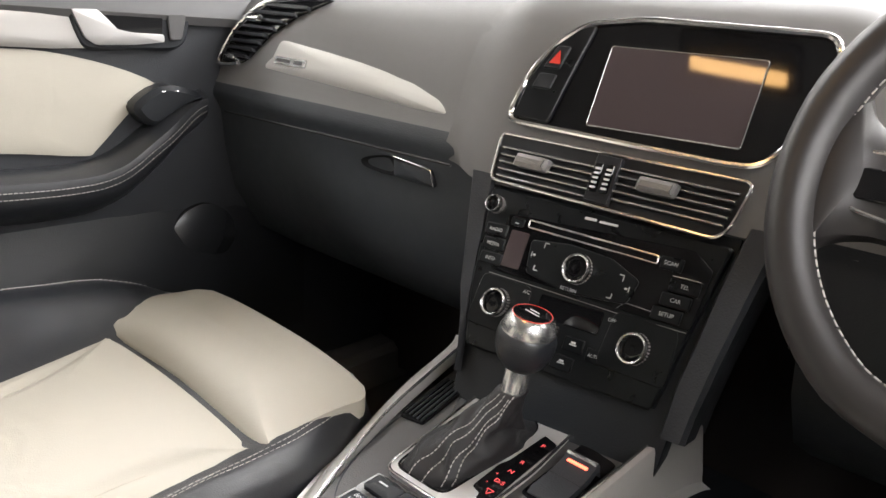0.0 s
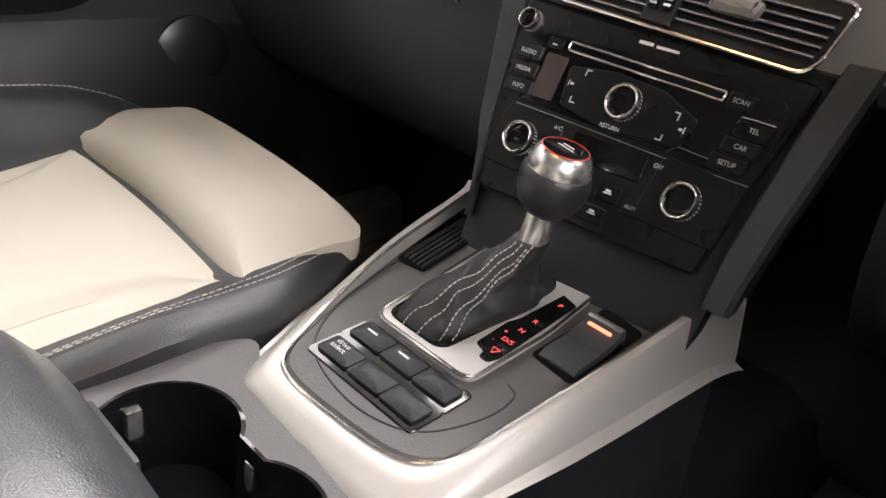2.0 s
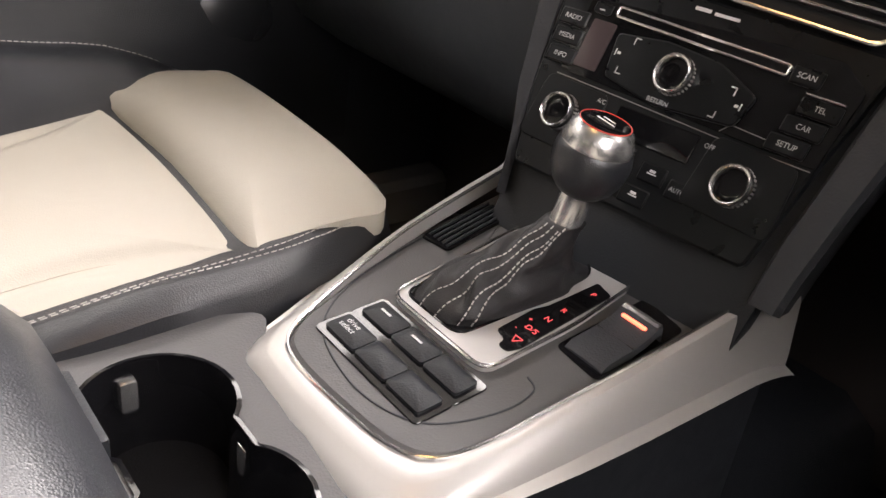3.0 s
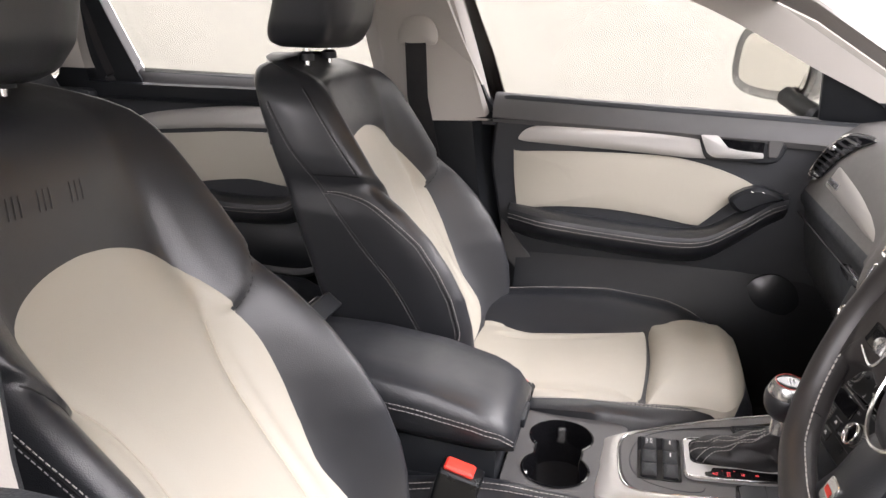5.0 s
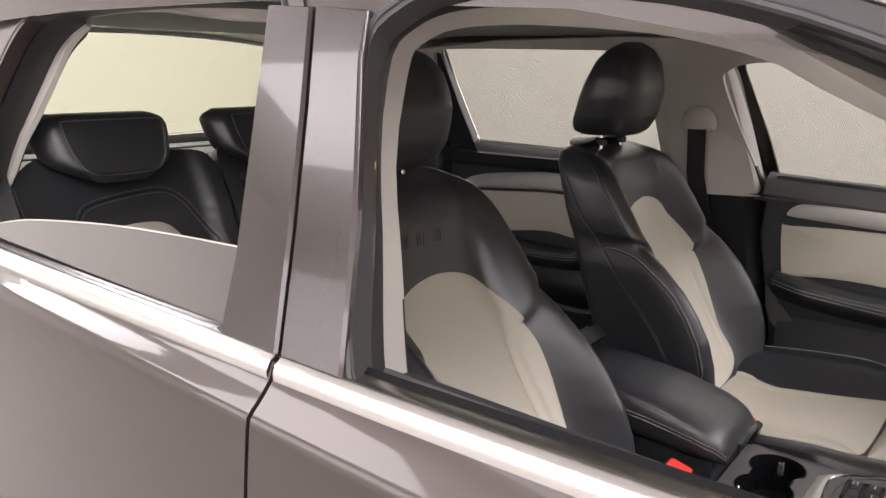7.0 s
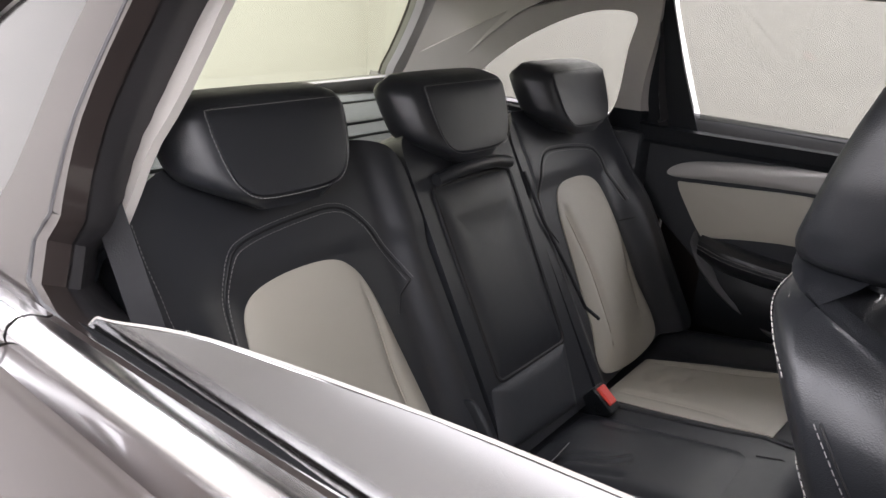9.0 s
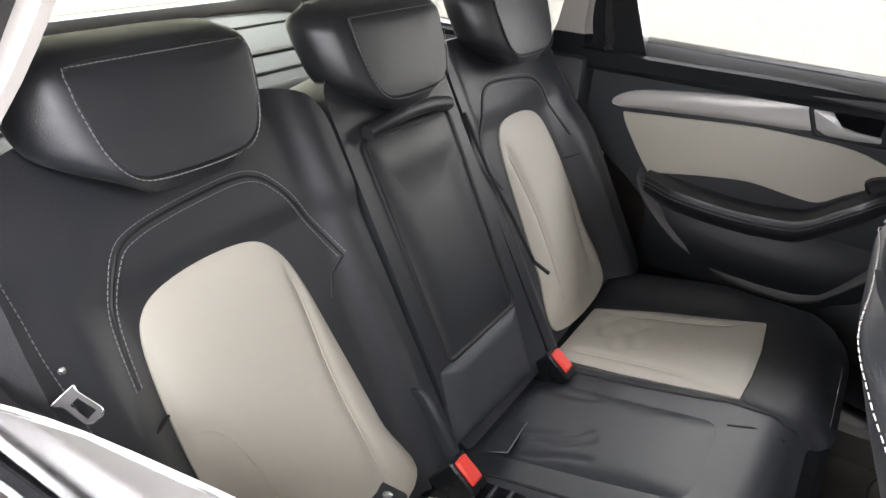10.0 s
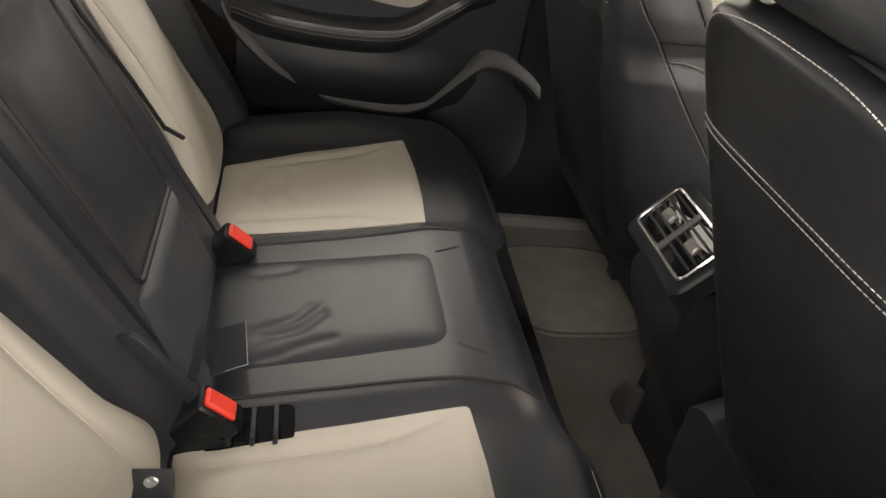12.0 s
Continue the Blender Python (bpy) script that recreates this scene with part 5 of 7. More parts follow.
        for pts in ([(0.500, -0.60), (0.47, -0.64), (0.455, -0.72), (0.44, -0.86)], [(0.219, -0.60), (0.245, -0.65), (0.255, -0.73), (0.26, -0.86)]):
            part("crease_seam", tube([bench_face(s * u, v, low(s * u, v) - 0.0022) for u, v in smooth_loop(pts, 8, False)], 0.0010, 6), CREAM_SEAM, cush)
        part("divide_seam", tube([bench_face(s * u, v, 0.0) for u, v in smooth_loop([(0.166, -0.90), (0.166, -0.65), (0.176, -0.52), (0.185, -0.455)], 8, False)], 0.003, 6), BLACK_SEAM, cush)
        part("front_stitching", dashes([(u, y, z - 0.0) for u, y, z in [(s * uu, -0.409, 0.668) for uu in np.linspace(0.28, 0.50, 24)]]), STITCH, cush)
    midp = rounded([(-0.118, -0.88), (0.118, -0.88), (0.106, -0.566), (-0.106, -0.566)], 0.035)
    fine = []
    for (u0, v0), (u1, v1) in zip(midp, midp[1:] + midp[:1]):
        n = max(1, int(math.hypot(u1 - u0, v1 - v0) / 0.007))
        fine += [(u0 + (u1 - u0) * k / n, v0 + (v1 - v0) * k / n) for k in range(n)]
    wrinkles = [smooth_loop(w, 6, False) for w in ([(0.10, -0.85), (0.07, -0.81), (0.06, -0.765), (0.03, -0.73)], [(0.08, -0.86), (0.05, -0.815), (0.035, -0.77), (0.01, -0.745)], [(0.108, -0.81), (0.09, -0.765), (0.08, -0.72)], [(-0.09, -0.86), (-0.075, -0.82), (-0.08, -0.77)])]
    part("middle_panel", cushion_pad(fine, grooved(bench_face, wrinkles, 0.003, 0.008), 0.010, 0.010, 26, power=6), BLACK_LEATHER, cush, "raised middle seat panel with wrinkled rear edge")
    for s in (1, -1):
        part("panel_seam", tube([bench_face(s * u, v, 0.0) for u, v in ((0.106, -0.556), (0.125, -0.52), (0.14, -0.47))], 0.002, 6), BLACK_SEAM, cush)
    tag = [(0.050, -0.872), (0.138, -0.868), (0.137, -0.824), (0.048, -0.832)]
    part("sewn_tag", plate(tag, lambda u, v, w: bench_face(u, v, 0.012 + 0.25 * (v + 0.872) + w), 0.002, 0.0005), HARD_BLACK, cush, "black sewn-in label flap")
    part("tag_edge", tube([bench_face(u, v, 0.0155 + 0.25 * (v + 0.872)) for u, v in ((0.138, -0.850), (0.137, -0.824), (0.048, -0.832))], 0.0006, 5), FINE_STITCH, cush)
    well = part("belt_well", plate(rounded([(0.183, -0.868), (0.246, -0.868), (0.240, -0.765), (0.186, -0.765)], 0.008, 3), lambda u, v, w: bench_face(u, v, w - 0.001), 0.005, 0.002), GLOSS_BLACK, cush, "black plastic belt well")
    for k in range(3):
        part("well_rib", box((0.188, -0.842 + 0.026 * k, 0.664), (0.238, -0.836 + 0.026 * k, 0.676 + 0.004 * k), 0.002), HARD_BLACK, well)
    latch = part("seat_latch", box((0.318, -0.935, 0.690), (0.362, -0.885, 0.726), 0.006), HARD_BLACK, b, "black latch block with a small round stud")
    part("latch_stud", lathe([(0.007, 0.0), (0.007, 0.003), (0.004, 0.004), (0.003, 0.002)], lambda u, v, w: (0.339 + u, -0.905 + v, 0.7255 + w), 16), ALUMINIUM, latch)
    part("base", box((-0.66, -1.0, 0.33), (0.66, -0.47, 0.55), 0.02), HARD_BLACK, b, "black bench base")
    return b


rear_bench()


# ---- instrument panel ----
def dash_profile(x):
    """Outline of the dash across the car at x, from the windscreen down to the footwell, as (y, z)."""
    crown = 0.012 * math.cos(min(1.5, abs(x) / 0.55))
    return [(1.13, 1.10), (1.05, 1.128 + crown), (0.92, 1.142 + crown), (0.80, 1.140 + crown), (0.73, 1.126 + crown), (0.693, 1.104), (0.674, 1.072), (0.660, 1.035), (0.648, 0.995), (0.642, 0.984), (0.637, 0.972), (0.637, 0.962), (0.643, 0.952), (0.650, 0.938), (0.656, 0.88), (0.675, 0.80), (0.72, 0.73), (0.80, 0.68), (0.95, 0.62), (1.13, 0.60)]


def dash_point(u, v, w):
    """A place on the passenger's trim band: u across, v height, w out."""
    return (u, 0.650 + 0.36 * (v - 1.0) - w * 0.94, v + w * 0.3)


def kf(u, v, w):
    """A place on the driver-facing centre stack: u across, v height, w out."""
    return (u + 0.11 * w, 0.600 + 0.42 * (v - 0.884) + 0.12 * u - 0.917 * w, v + 0.385 * w)


def text_mesh(string, frame_fn, u, v, size, w=0.0006, rotate=0.0):
    cu = bpy.data.curves.new("writing", "FONT")
    cu.body, cu.size, cu.align_x, cu.align_y = string, size, "CENTER", "CENTER"
    ob = bpy.data.objects.new("writing", cu)
    me = bpy.data.meshes.new_from_object(ob)
    bpy.data.objects.remove(ob)
    bm = bmesh.new()
    bm.from_mesh(me)
    bpy.data.meshes.remove(me)
    c, s = math.cos(rotate), math.sin(rotate)
    for p in bm.verts:
        p.co = Vector(frame_fn(u + p.co.x * c - p.co.y * s, v + p.co.x * s + p.co.y * c, w))
    return bm


def bars(frame_fn, rows, w=0.0006):
    """Flat printed bars: rows of (u0, v0, u1, v1)."""
    bm = bmesh.new()
    for u0, v0, u1, v1 in rows:
        bm.faces.new([bm.verts.new(frame_fn(u, v, w)) for u, v in ((u0, v0), (u1, v0), (u1, v1), (u0, v1))])
    return bm


def knob(parent, u, v, r, frame_fn, label, height=0.02):
    f = lambda a, b, w: frame_fn(u + a, v + b, w)
    k = part("rotary_knob", lathe([(r * 1.10, 0), (r * 1.10, 0.0025), (r * 1.0, 0.004), (r * 1.0, height - 0.007), (r * 1.03, height - 0.0055), (r * 1.03, height - 0.003), (r * 0.98, height - 0.0005), (r * 0.90, height + 0.0006), (r * 0.82, height - 0.0004), (r * 0.76, height - 0.003), (r * 0.73, height - 0.005)], f, 40), KNOB_METAL, parent, label)
    part("cap", lathe([(r * 0.74, height - 0.006), (r * 0.74, height - 0.0035), (r * 0.55, height - 0.0030), (r * 0.2, height - 0.0034)], f, 30), GLOSS_BLACK, k)
    notch = bmesh.new()
    for i in range(30):
        a = i * math.tau / 30
        plate([(r * math.cos(a + d) * m, r * math.sin(a + d) * m) for d, m in ((-0.05, 0.985), (0.05, 0.985), (0.05, 1.03), (-0.05, 1.03))], lambda p, q, w: f(p, q, w + 0.005), height - 0.0125, 0.0003, notch)
    part("grip_ribs", notch, SLAT_GREY, k)
    return k


def button(parent, poly, w0, h, frame_fn, mat, name="button", label=""):
    return part(name, plate(poly, lambda u, v, w: frame_fn(u, v, w + w0), h, 0.0012), mat, parent, label)


def rect(u0, v0, u1, v1, r=0.003, shear=0.0):
    return rounded([(u0, v0), (u1, v0 + shear), (u1, v1 + shear), (u0, v1)], r, 3)


def louvre(parent, poly_fn, n, frame_fn, mat):
    """Horizontal slats in an opening; poly_fn(f) gives (u0, v0, u1, v1), the ends of slat f."""
    for i in range(n):
        u0, v0, u1, v1 = poly_fn((i + 0.5) / n)
        rings = [[frame_fn(u, v + dv, w) for dv, w in ((-0.0016, 0.0), (0.0, 0.003), (0.0016, 0.002), (0.0014, -0.012), (-0.0012, -0.012))] for u, v in ((u0, v0), ((u0 + u1) / 2, (v0 + v1) / 2), (u1, v1))]
        part("slat", loft(rings), mat, parent)
        part("slat_edge", tube([frame_fn(u0, v0, 0.003), frame_fn(u1, v1, 0.003)], 0.0010, 6), ALUMINIUM, parent, "bright front edge of a slat")


def dashboard():
    d = thing("dashboard", "dark grey soft dashboard with silver trim band and air vents", "dashboard", at=(0, 0.9, 0.6))
    xs = list(np.linspace(-0.80, -0.195, 20))
    part("passenger_side", loft([[(x, y, z) for y, z in dash_profile(x)[:10]] for x in xs], False, False), DASH_PLASTIC, d, "dark grey grained dash on the passenger side", angle=50)
    # dark colour starts above the lid's gap, painting the shade under the trim band
    part("glovebox", loft([[(x, y, z) for y, z in dash_profile(x)[9:]] for x in xs], False, False), GLOVE_GREY, d, "black glovebox lid and knee panel, with the shaded dash strip above", angle=50)
    xs = list(np.linspace(0.195, 0.80, 20))
    part("driver_side", loft([[(x, y, z) for y, z in dash_profile(x)[:12]] for x in xs], False, False), DASH_PLASTIC, d, "dark grey grained dash on the driver side", angle=50)
    part("knee_panel", loft([[(x, y, z) for y, z in dash_profile(x)[11:]] for x in xs], False, False), DOOR_BLACK, d, "black knee panel", angle=50)
    # centre hood round screen and vents
    def resampled(prof, n=44):
        pts = [Vector(p) for p in prof]
        run = np.concatenate([[0], np.cumsum([(q - p).length for p, q in zip(pts, pts[1:])])])
        at = np.linspace(0, run[-1], n)
        return list(zip(np.interp(at, run, [p.x for p in pts]), np.interp(at, run, [p.y for p in pts])))
    rows = []
    for x in np.linspace(-0.232, 0.232, 41):
        e = min(1.0, abs(x) / 0.197)
        prof = [(1.13, 1.10), (1.0, 1.142), (0.86, 1.160), (0.78, 1.162 - 0.004 * e ** 3)]
        for z in (1.150, 1.135, 1.12, 1.05, 1.0, 0.96, 0.945):
            prof.append((kf(x, z, -0.002)[1] + (0.012 if z == 1.150 else 0.004 if z == 1.135 else 0), z))
        tail = [(0.66, 0.935), (0.80, 0.90), (1.13, 0.88)]
        f = sstep(0.150, 0.232, abs(x))
        mine, edge = resampled(prof + tail), resampled([(y - 0.001, z) for y, z in dash_profile(x)[:13]] + tail)
        rows.append([(x, p[0] + (q[0] - p[0]) * f, p[1] + (q[1] - p[1]) * f) for p, q in zip(mine, edge)])
    part("centre_hood", loft(rows), DASH_PLASTIC, d, "grey hood round screen and centre vents", angle=50)
    # flanks of the stack, leaning out to the console arms
    for s in (1, -1):
        rows = []
        for z in (0.955, 0.93, 0.90, 0.87, 0.84, 0.81, 0.79, 0.765) if s > 0 else (0.955, 0.93, 0.90, 0.87, 0.84, 0.81, 0.78, 0.755):
            if s > 0:
                a0, a1 = lerp_table([(0.72, 0.122), (0.81, 0.121), (0.86, 0.126), (0.91, 0.130), (0.955, 0.138)], z), lerp_table([(0.72, 0.146), (0.78, 0.146), (0.84, 0.152), (0.955, 0.168)], z)
            else:
                a0, a1 = lerp_table([(0.72, 0.090), (0.80, 0.108), (0.955, 0.134)], z), lerp_table([(0.72, 0.098), (0.80, 0.116), (0.83, 0.131), (0.87, 0.141), (0.955, 0.165)], z)
            rows.append([kf(s * a0, z, -0.004), kf(s * (a0 + 0.003), z, 0.002), kf(s * (a1 - 0.004), z, 0.004), kf(s * a1, z, -0.002), kf(s * (a1 - 0.004), z, -0.03), kf(s * (a1 - 0.02), z, -0.16)])
        part("stack_flank", loft(rows, False, False), DOOR_BLACK, d, "grey side cheek of the centre stack")
    part("stack_backing", plate([(-0.100, 0.70), (0.126, 0.70), (0.134, 0.95), (-0.130, 0.95)], lambda u, v, w: kf(u, v, w - 0.03), 0.02, 0.001), HARD_BLACK, d)
    # trim band, passenger badge
    band = rounded([(-0.236, 1.001), (-0.242, 1.014), (-0.286, 1.030), (-0.352, 1.041), (-0.42, 1.049), (-0.50, 1.056), (-0.622, 1.065), (-0.636, 1.062), (-0.648, 1.040), (-0.657, 1.022), (-0.648, 1.016), (-0.518, 1.011), (-0.394, 1.006), (-0.30, 1.001)], 0.008, 3)
    inlay = part("trim_band", cushion_pad(band, dash_point, 0.006, 0.006, 5), SILVER, d, "brushed silver trim band")
    part("badge", plate(rect(-0.606, 1.025, -0.530, 1.036, 0.001), lambda u, v, w: dash_point(u, v, w + 0.006), 0.002, 0.0006), ALUMINIUM, inlay, "small embossed metal badge")
    part("badge_print", bars(lambda u, v, w: dash_point(u, v, w + 0.008), [(-0.600, 1.028, -0.566, 1.033), (-0.558, 1.028, -0.537, 1.033)]), GREY_PLASTIC, inlay)
    # glovebox line and handle
    def gf(u, v, w):
        return (u, 0.647 - 0.10 * (v - 0.93) - w, v)
    flap = part("glovebox_handle", cushion_pad(rounded([(-0.331, 0.936), (-0.264, 0.931), (-0.257, 0.909), (-0.333, 0.910)], 0.005), gf, 0.006, 0.008, 6), GLOVE_GREY, d, "dark glovebox pull with a bright edge")
    part("bright_edge", tube([gf(u, v, 0.003) for u, v in smooth_loop([(-0.329, 0.9365), (-0.30, 0.9345), (-0.268, 0.9318), (-0.262, 0.928), (-0.257, 0.911)], 4, False)], 0.0014, 6), CHROME, flap)
    # near-black material paints the shade inside this shallow recess
    part("handle_recess", cushion_pad(smooth_loop([(-0.397, 0.920), (-0.372, 0.930), (-0.335, 0.934), (-0.328, 0.911), (-0.385, 0.911)], 4), gf, -0.006, 0.006, 5), FELT, d, "finger recess with its shade coloured black")
    part("glovebox_gap", tube([(x, y - 0.002, z) for x, y, z in ((-0.70, 0.627, 0.944), (-0.45, 0.625, 0.948), (-0.21, 0.625, 0.950))], 0.0018, 6), BLACK_SEAM, d)
    # side vent at the door end
    def sv(u, v, w):
        return (u, lerp_table([(0.98, 0.644), (0.995, 0.648), (1.035, 0.660), (1.072, 0.674), (1.104, 0.693), (1.130, 0.722)], v) - 0.003 - w * 0.9, v + w * 0.35)
    vent = part("side_vent", plate(rounded([(-0.745, 1.016), (-0.728, 1.060), (-0.700, 1.092), (-0.668, 1.112), (-0.60, 1.120), (-0.532, 1.122), (-0.584, 1.098), (-0.635, 1.065), (-0.668, 1.030), (-0.690, 1.018)], 0.008, 3), sv, 0.004, 0.001), GLOSS_BLACK, d, "slatted side air vent")
    ring = smooth_loop([(-0.690, 1.016), (-0.745, 1.014), (-0.730, 1.060), (-0.702, 1.092), (-0.668, 1.113), (-0.60, 1.121), (-0.530, 1.123)], 6, False)
    part("chrome_edge", tube([sv(u, v, 0.007) for u, v in ring], 0.0036, 8), CHROME, vent)
    for i in range(8):
        v = 1.028 + 0.0112 * i
        left = lerp_table([(1.016, -0.740), (1.06, -0.726), (1.092, -0.698), (1.112, -0.66), (1.13, -0.60)], v)
        right = lerp_table([(1.018, -0.688), (1.03, -0.668), (1.065, -0.635), (1.098, -0.584), (1.12, -0.54)], v)
        part("slat", loft([[sv(u, v + dv, w - 0.003) for dv, w in ((-0.0018, 0.012), (0.0018, 0.014), (0.0018, 0.004), (-0.0018, 0.003))] for u in (left, (left + right) / 2, right)]), DOOR_BLACK, vent)
    part("vent_tab", plate(rect(-0.690, 1.078, -0.655, 1.088, 0.003), lambda u, v, w: sv(u, v, w + 0.012), 0.010, 0.003), CHROME, vent, "bright vent tab")
    part("tab_wheel", plate(rect(-0.722, 1.021, -0.704, 1.029, 0.002), lambda u, v, w: sv(u, v, w + 0.004), 0.006, 0.001), ALUMINIUM, vent)
    # screen in its chrome-edged bay
    bay = rounded([(-0.140, 1.012), (-0.132, 1.060), (-0.112, 1.095), (-0.082, 1.118), (-0.02, 1.126), (0.155, 1.124), (0.166, 1.108), (0.150, 1.030), (0.130, 1.006), (0.10, 1.004)], 0.014, 4)
    well = part("screen_bay", plate(bay, lambda u, v, w: kf(u, v, w - 0.001), 0.004, 0.001), GLOSS_BLACK, d, "gloss black screen bay")
    part("chrome_frame", tube([kf(u, v, 0.005) for u, v in bay], 0.0034, 8, closed=True), CHROME, well, "satin chrome frame")
    part("display", plate(rect(-0.048, 1.019, 0.108, 1.098, 0.003), lambda u, v, w: kf(u, v, w + 0.003), 0.0012, 0.0004), SCREEN, well, "unlit brownish display")
    part("display_edge", tube([kf(u, v, 0.0042) for u, v in rect(-0.048, 1.019, 0.108, 1.098, 0.003)], 0.0007, 5, closed=True), ALUMINIUM, well)
    part("button_plate", plate(rounded([(-0.134, 1.016), (-0.090, 1.014), (-0.082, 1.06), (-0.070, 1.116), (-0.086, 1.113), (-0.113, 1.090), (-0.128, 1.058)], 0.006, 3), lambda u, v, w: kf(u, v, w + 0.003), 0.005, 0.0015), PANEL_BLACK, well, "satin black button plate")
    hz = button(well, rounded([(-0.116, 1.068), (-0.096, 1.068), (-0.090, 1.092), (-0.106, 1.092)], 0.003, 3), 0.008, 0.002, kf, HARD_BLACK, "hazard_button", "hazard light button with red triangle")
    part("hazard_triangle", plate([(-0.110, 1.073), (-0.096, 1.073), (-0.101, 1.087)], lambda u, v, w: kf(u, v, w + 0.0103), 0.0004, 0.0001), RED, hz)
    button(well, rounded([(-0.122, 1.047), (-0.099, 1.047), (-0.096, 1.063), (-0.117, 1.063)], 0.003, 3), 0.008, 0.002, kf, HARD_BLACK)
    # centre vents
    vb = rounded([(-0.136, 0.950), (0.112, 0.940), (0.122, 0.950), (0.130, 0.988), (0.126, 0.993), (-0.140, 0.998)], 0.006, 3)
    cv = part("centre_vent", plate(vb, lambda u, v, w: kf(u, v, w - 0.002), 0.004, 0.001), HARD_BLACK, d, "pair of centre air vents in a chrome frame")
    part("chrome_frame", tube([kf(u, v, 0.004) for u, v in vb], 0.0019, 8, closed=True), CHROME, cv)
    for a, b_ in ((-0.128, -0.024), (0.006, 0.116)):
        louvre(cv, lambda f, a=a, b_=b_: (a - 0.004 * f, 0.955 + 0.036 * f - 0.004, b_ + 0.006 * f, 0.952 + 0.036 * f - 0.004), 5, lambda u, v, w: kf(u, v, w + 0.005), HARD_BLACK)
        m = (a + b_) / 2 - 0.012
        part("vent_tab", plate(rounded([(m - 0.021, 0.966), (m + 0.017, 0.965), (m + 0.020, 0.978), (m - 0.019, 0.979)], 0.003, 3), lambda u, v, w: kf(u, v, w + 0.006), 0.014, 0.004), SLAT_GREY, cv, "sliding vent tab")
    part("vent_divider", plate([(-0.022, 0.948), (0.004, 0.947), (0.005, 0.992), (-0.022, 0.993)], lambda u, v, w: kf(u, v, w + 0.002), 0.008, 0.001), HARD_BLACK, cv)
    for u in (-0.015, -0.003):
        wheel = part("thumb_wheel", plate(rect(u - 0.004, 0.957, u + 0.004, 0.984, 0.001), lambda a, b, w: kf(a, b, w + 0.009), 0.004, 0.001), GLOSS_BLACK, cv, "ribbed thumb wheel")
        part("wheel_marks", bars(kf, [(u - 0.003, 0.960 + 0.0045 * i, u + 0.003, 0.962 + 0.0045 * i) for i in range(5)], 0.0135), WHITE_PRINT, wheel)
    return d


def radio_and_climate():
    r = thing("radio_unit", "black car radio and climate panel with chrome knobs", "car radio", at=(0, 0.62, 0.8))
    face = part("faceplate", plate(rounded([(-0.102, 0.783), (0.108, 0.783), (0.118, 0.860), (0.131, 0.936), (-0.132, 0.944), (-0.118, 0.840)], 0.006), lambda u, v, w: kf(u, v, w - 0.012), 0.014, 0.002), PANEL_BLACK, r, "matt black faceplate")
    up = rounded([(-0.100, 0.862), (0.118, 0.858), (0.122, 0.912), (0.10, 0.926), (-0.100, 0.920)], 0.004, 3)
    part("gloss_panel", plate(up, lambda u, v, w: kf(u, v, w + 0.002), 0.0015, 0.0005), GLOSS_BLACK, face)
    k = lambda u, v, w: kf(u, v, w + 0.0035)
    knob(r, -0.116, 0.925, 0.0088, kf, "small chrome volume knob", 0.018)
    knob(r, -0.002, 0.884, 0.0142, k, "chrome menu knob", 0.016)
    knob(r, -0.078, 0.832, 0.0140, kf, "chrome temperature knob", 0.018)
    knob(r, 0.076, 0.830, 0.0145, kf, "chrome temperature knob", 0.018)
    # slot for discs
    slot = rect(-0.072, 0.911, 0.070, 0.918, 0.002, -0.004)
    part("disc_slot", plate(slot, k, 0.002, 0.0006), GLOSS_BLACK, face)
    part("slot_edge", tube([k(u, v, 0.0022) for u, v in slot], 0.0011, 6, closed=True), CHROME, face, "chrome-edged disc slot")
    part("eject_button", plate(rect(-0.094, 0.909, -0.078, 0.918), k, 0.002, 0.0006), PANEL_BLACK, face)
    part("button_sign", bars(k, [(-0.0885, 0.9115, -0.0835, 0.9125)], 0.0023), WHITE_PRINT, face)
    # maker's line as bars
    part("maker_line", bars(kf, [(-0.016, 0.9312, -0.003, 0.9338), (0.000, 0.9308, 0.020, 0.9330)], 0.0025), WHITE_PRINT, face)
    for i, word in enumerate(("RADIO", "MEDIA", "INFO")):
        u, v = -0.108 + 0.002 * i, 0.901 - 0.0145 * i
        b = button(face, rect(u - 0.0135, v - 0.0062, u + 0.0135, v + 0.0062, 0.002, 0.0005), 0.0025, 0.0025, kf, PANEL_BLACK)
        part("lettering", text_mesh(word, kf, u, v, 0.0052, 0.0053), WHITE_PRINT, b)
    for i, word in enumerate(("TEL", "CAR", "SETUP")):
        u, v = 0.102 - 0.004 * i, 0.893 - 0.0135 * i
        b = button(face, rect(u - 0.0150, v - 0.006, u + 0.0140, v + 0.006, 0.002, 0.0), 0.0025, 0.0035, kf, PANEL_BLACK)
        part("lettering", text_mesh(word, kf, u, v, 0.0052, 0.0063), WHITE_PRINT, b)
    # thin metal line modelled in place of a highlight on the top key
    part("key_glint", tube([kf(0.088, 0.9005, 0.0058), kf(0.115, 0.9005, 0.0058)], 0.0008, 5), ALUMINIUM, face)
    b = button(face, rect(0.072, 0.904, 0.094, 0.916, 0.002), 0.0035, 0.002, kf, PANEL_BLACK)
    part("lettering", text_mesh("SCAN", kf, 0.083, 0.910, 0.0052, 0.0058), WHITE_PRINT, b)
    # hexagonal key block round the menu knob
    hexa = rounded([(-0.063, 0.900), (-0.02, 0.905), (0.025, 0.902), (0.060, 0.888), (0.054, 0.865), (-0.01, 0.860), (-0.058, 0.868)], 0.004, 3)
    hx = part("key_block", plate(hexa, k, 0.004, 0.0012), PANEL_BLACK, face, "hexagonal key block")
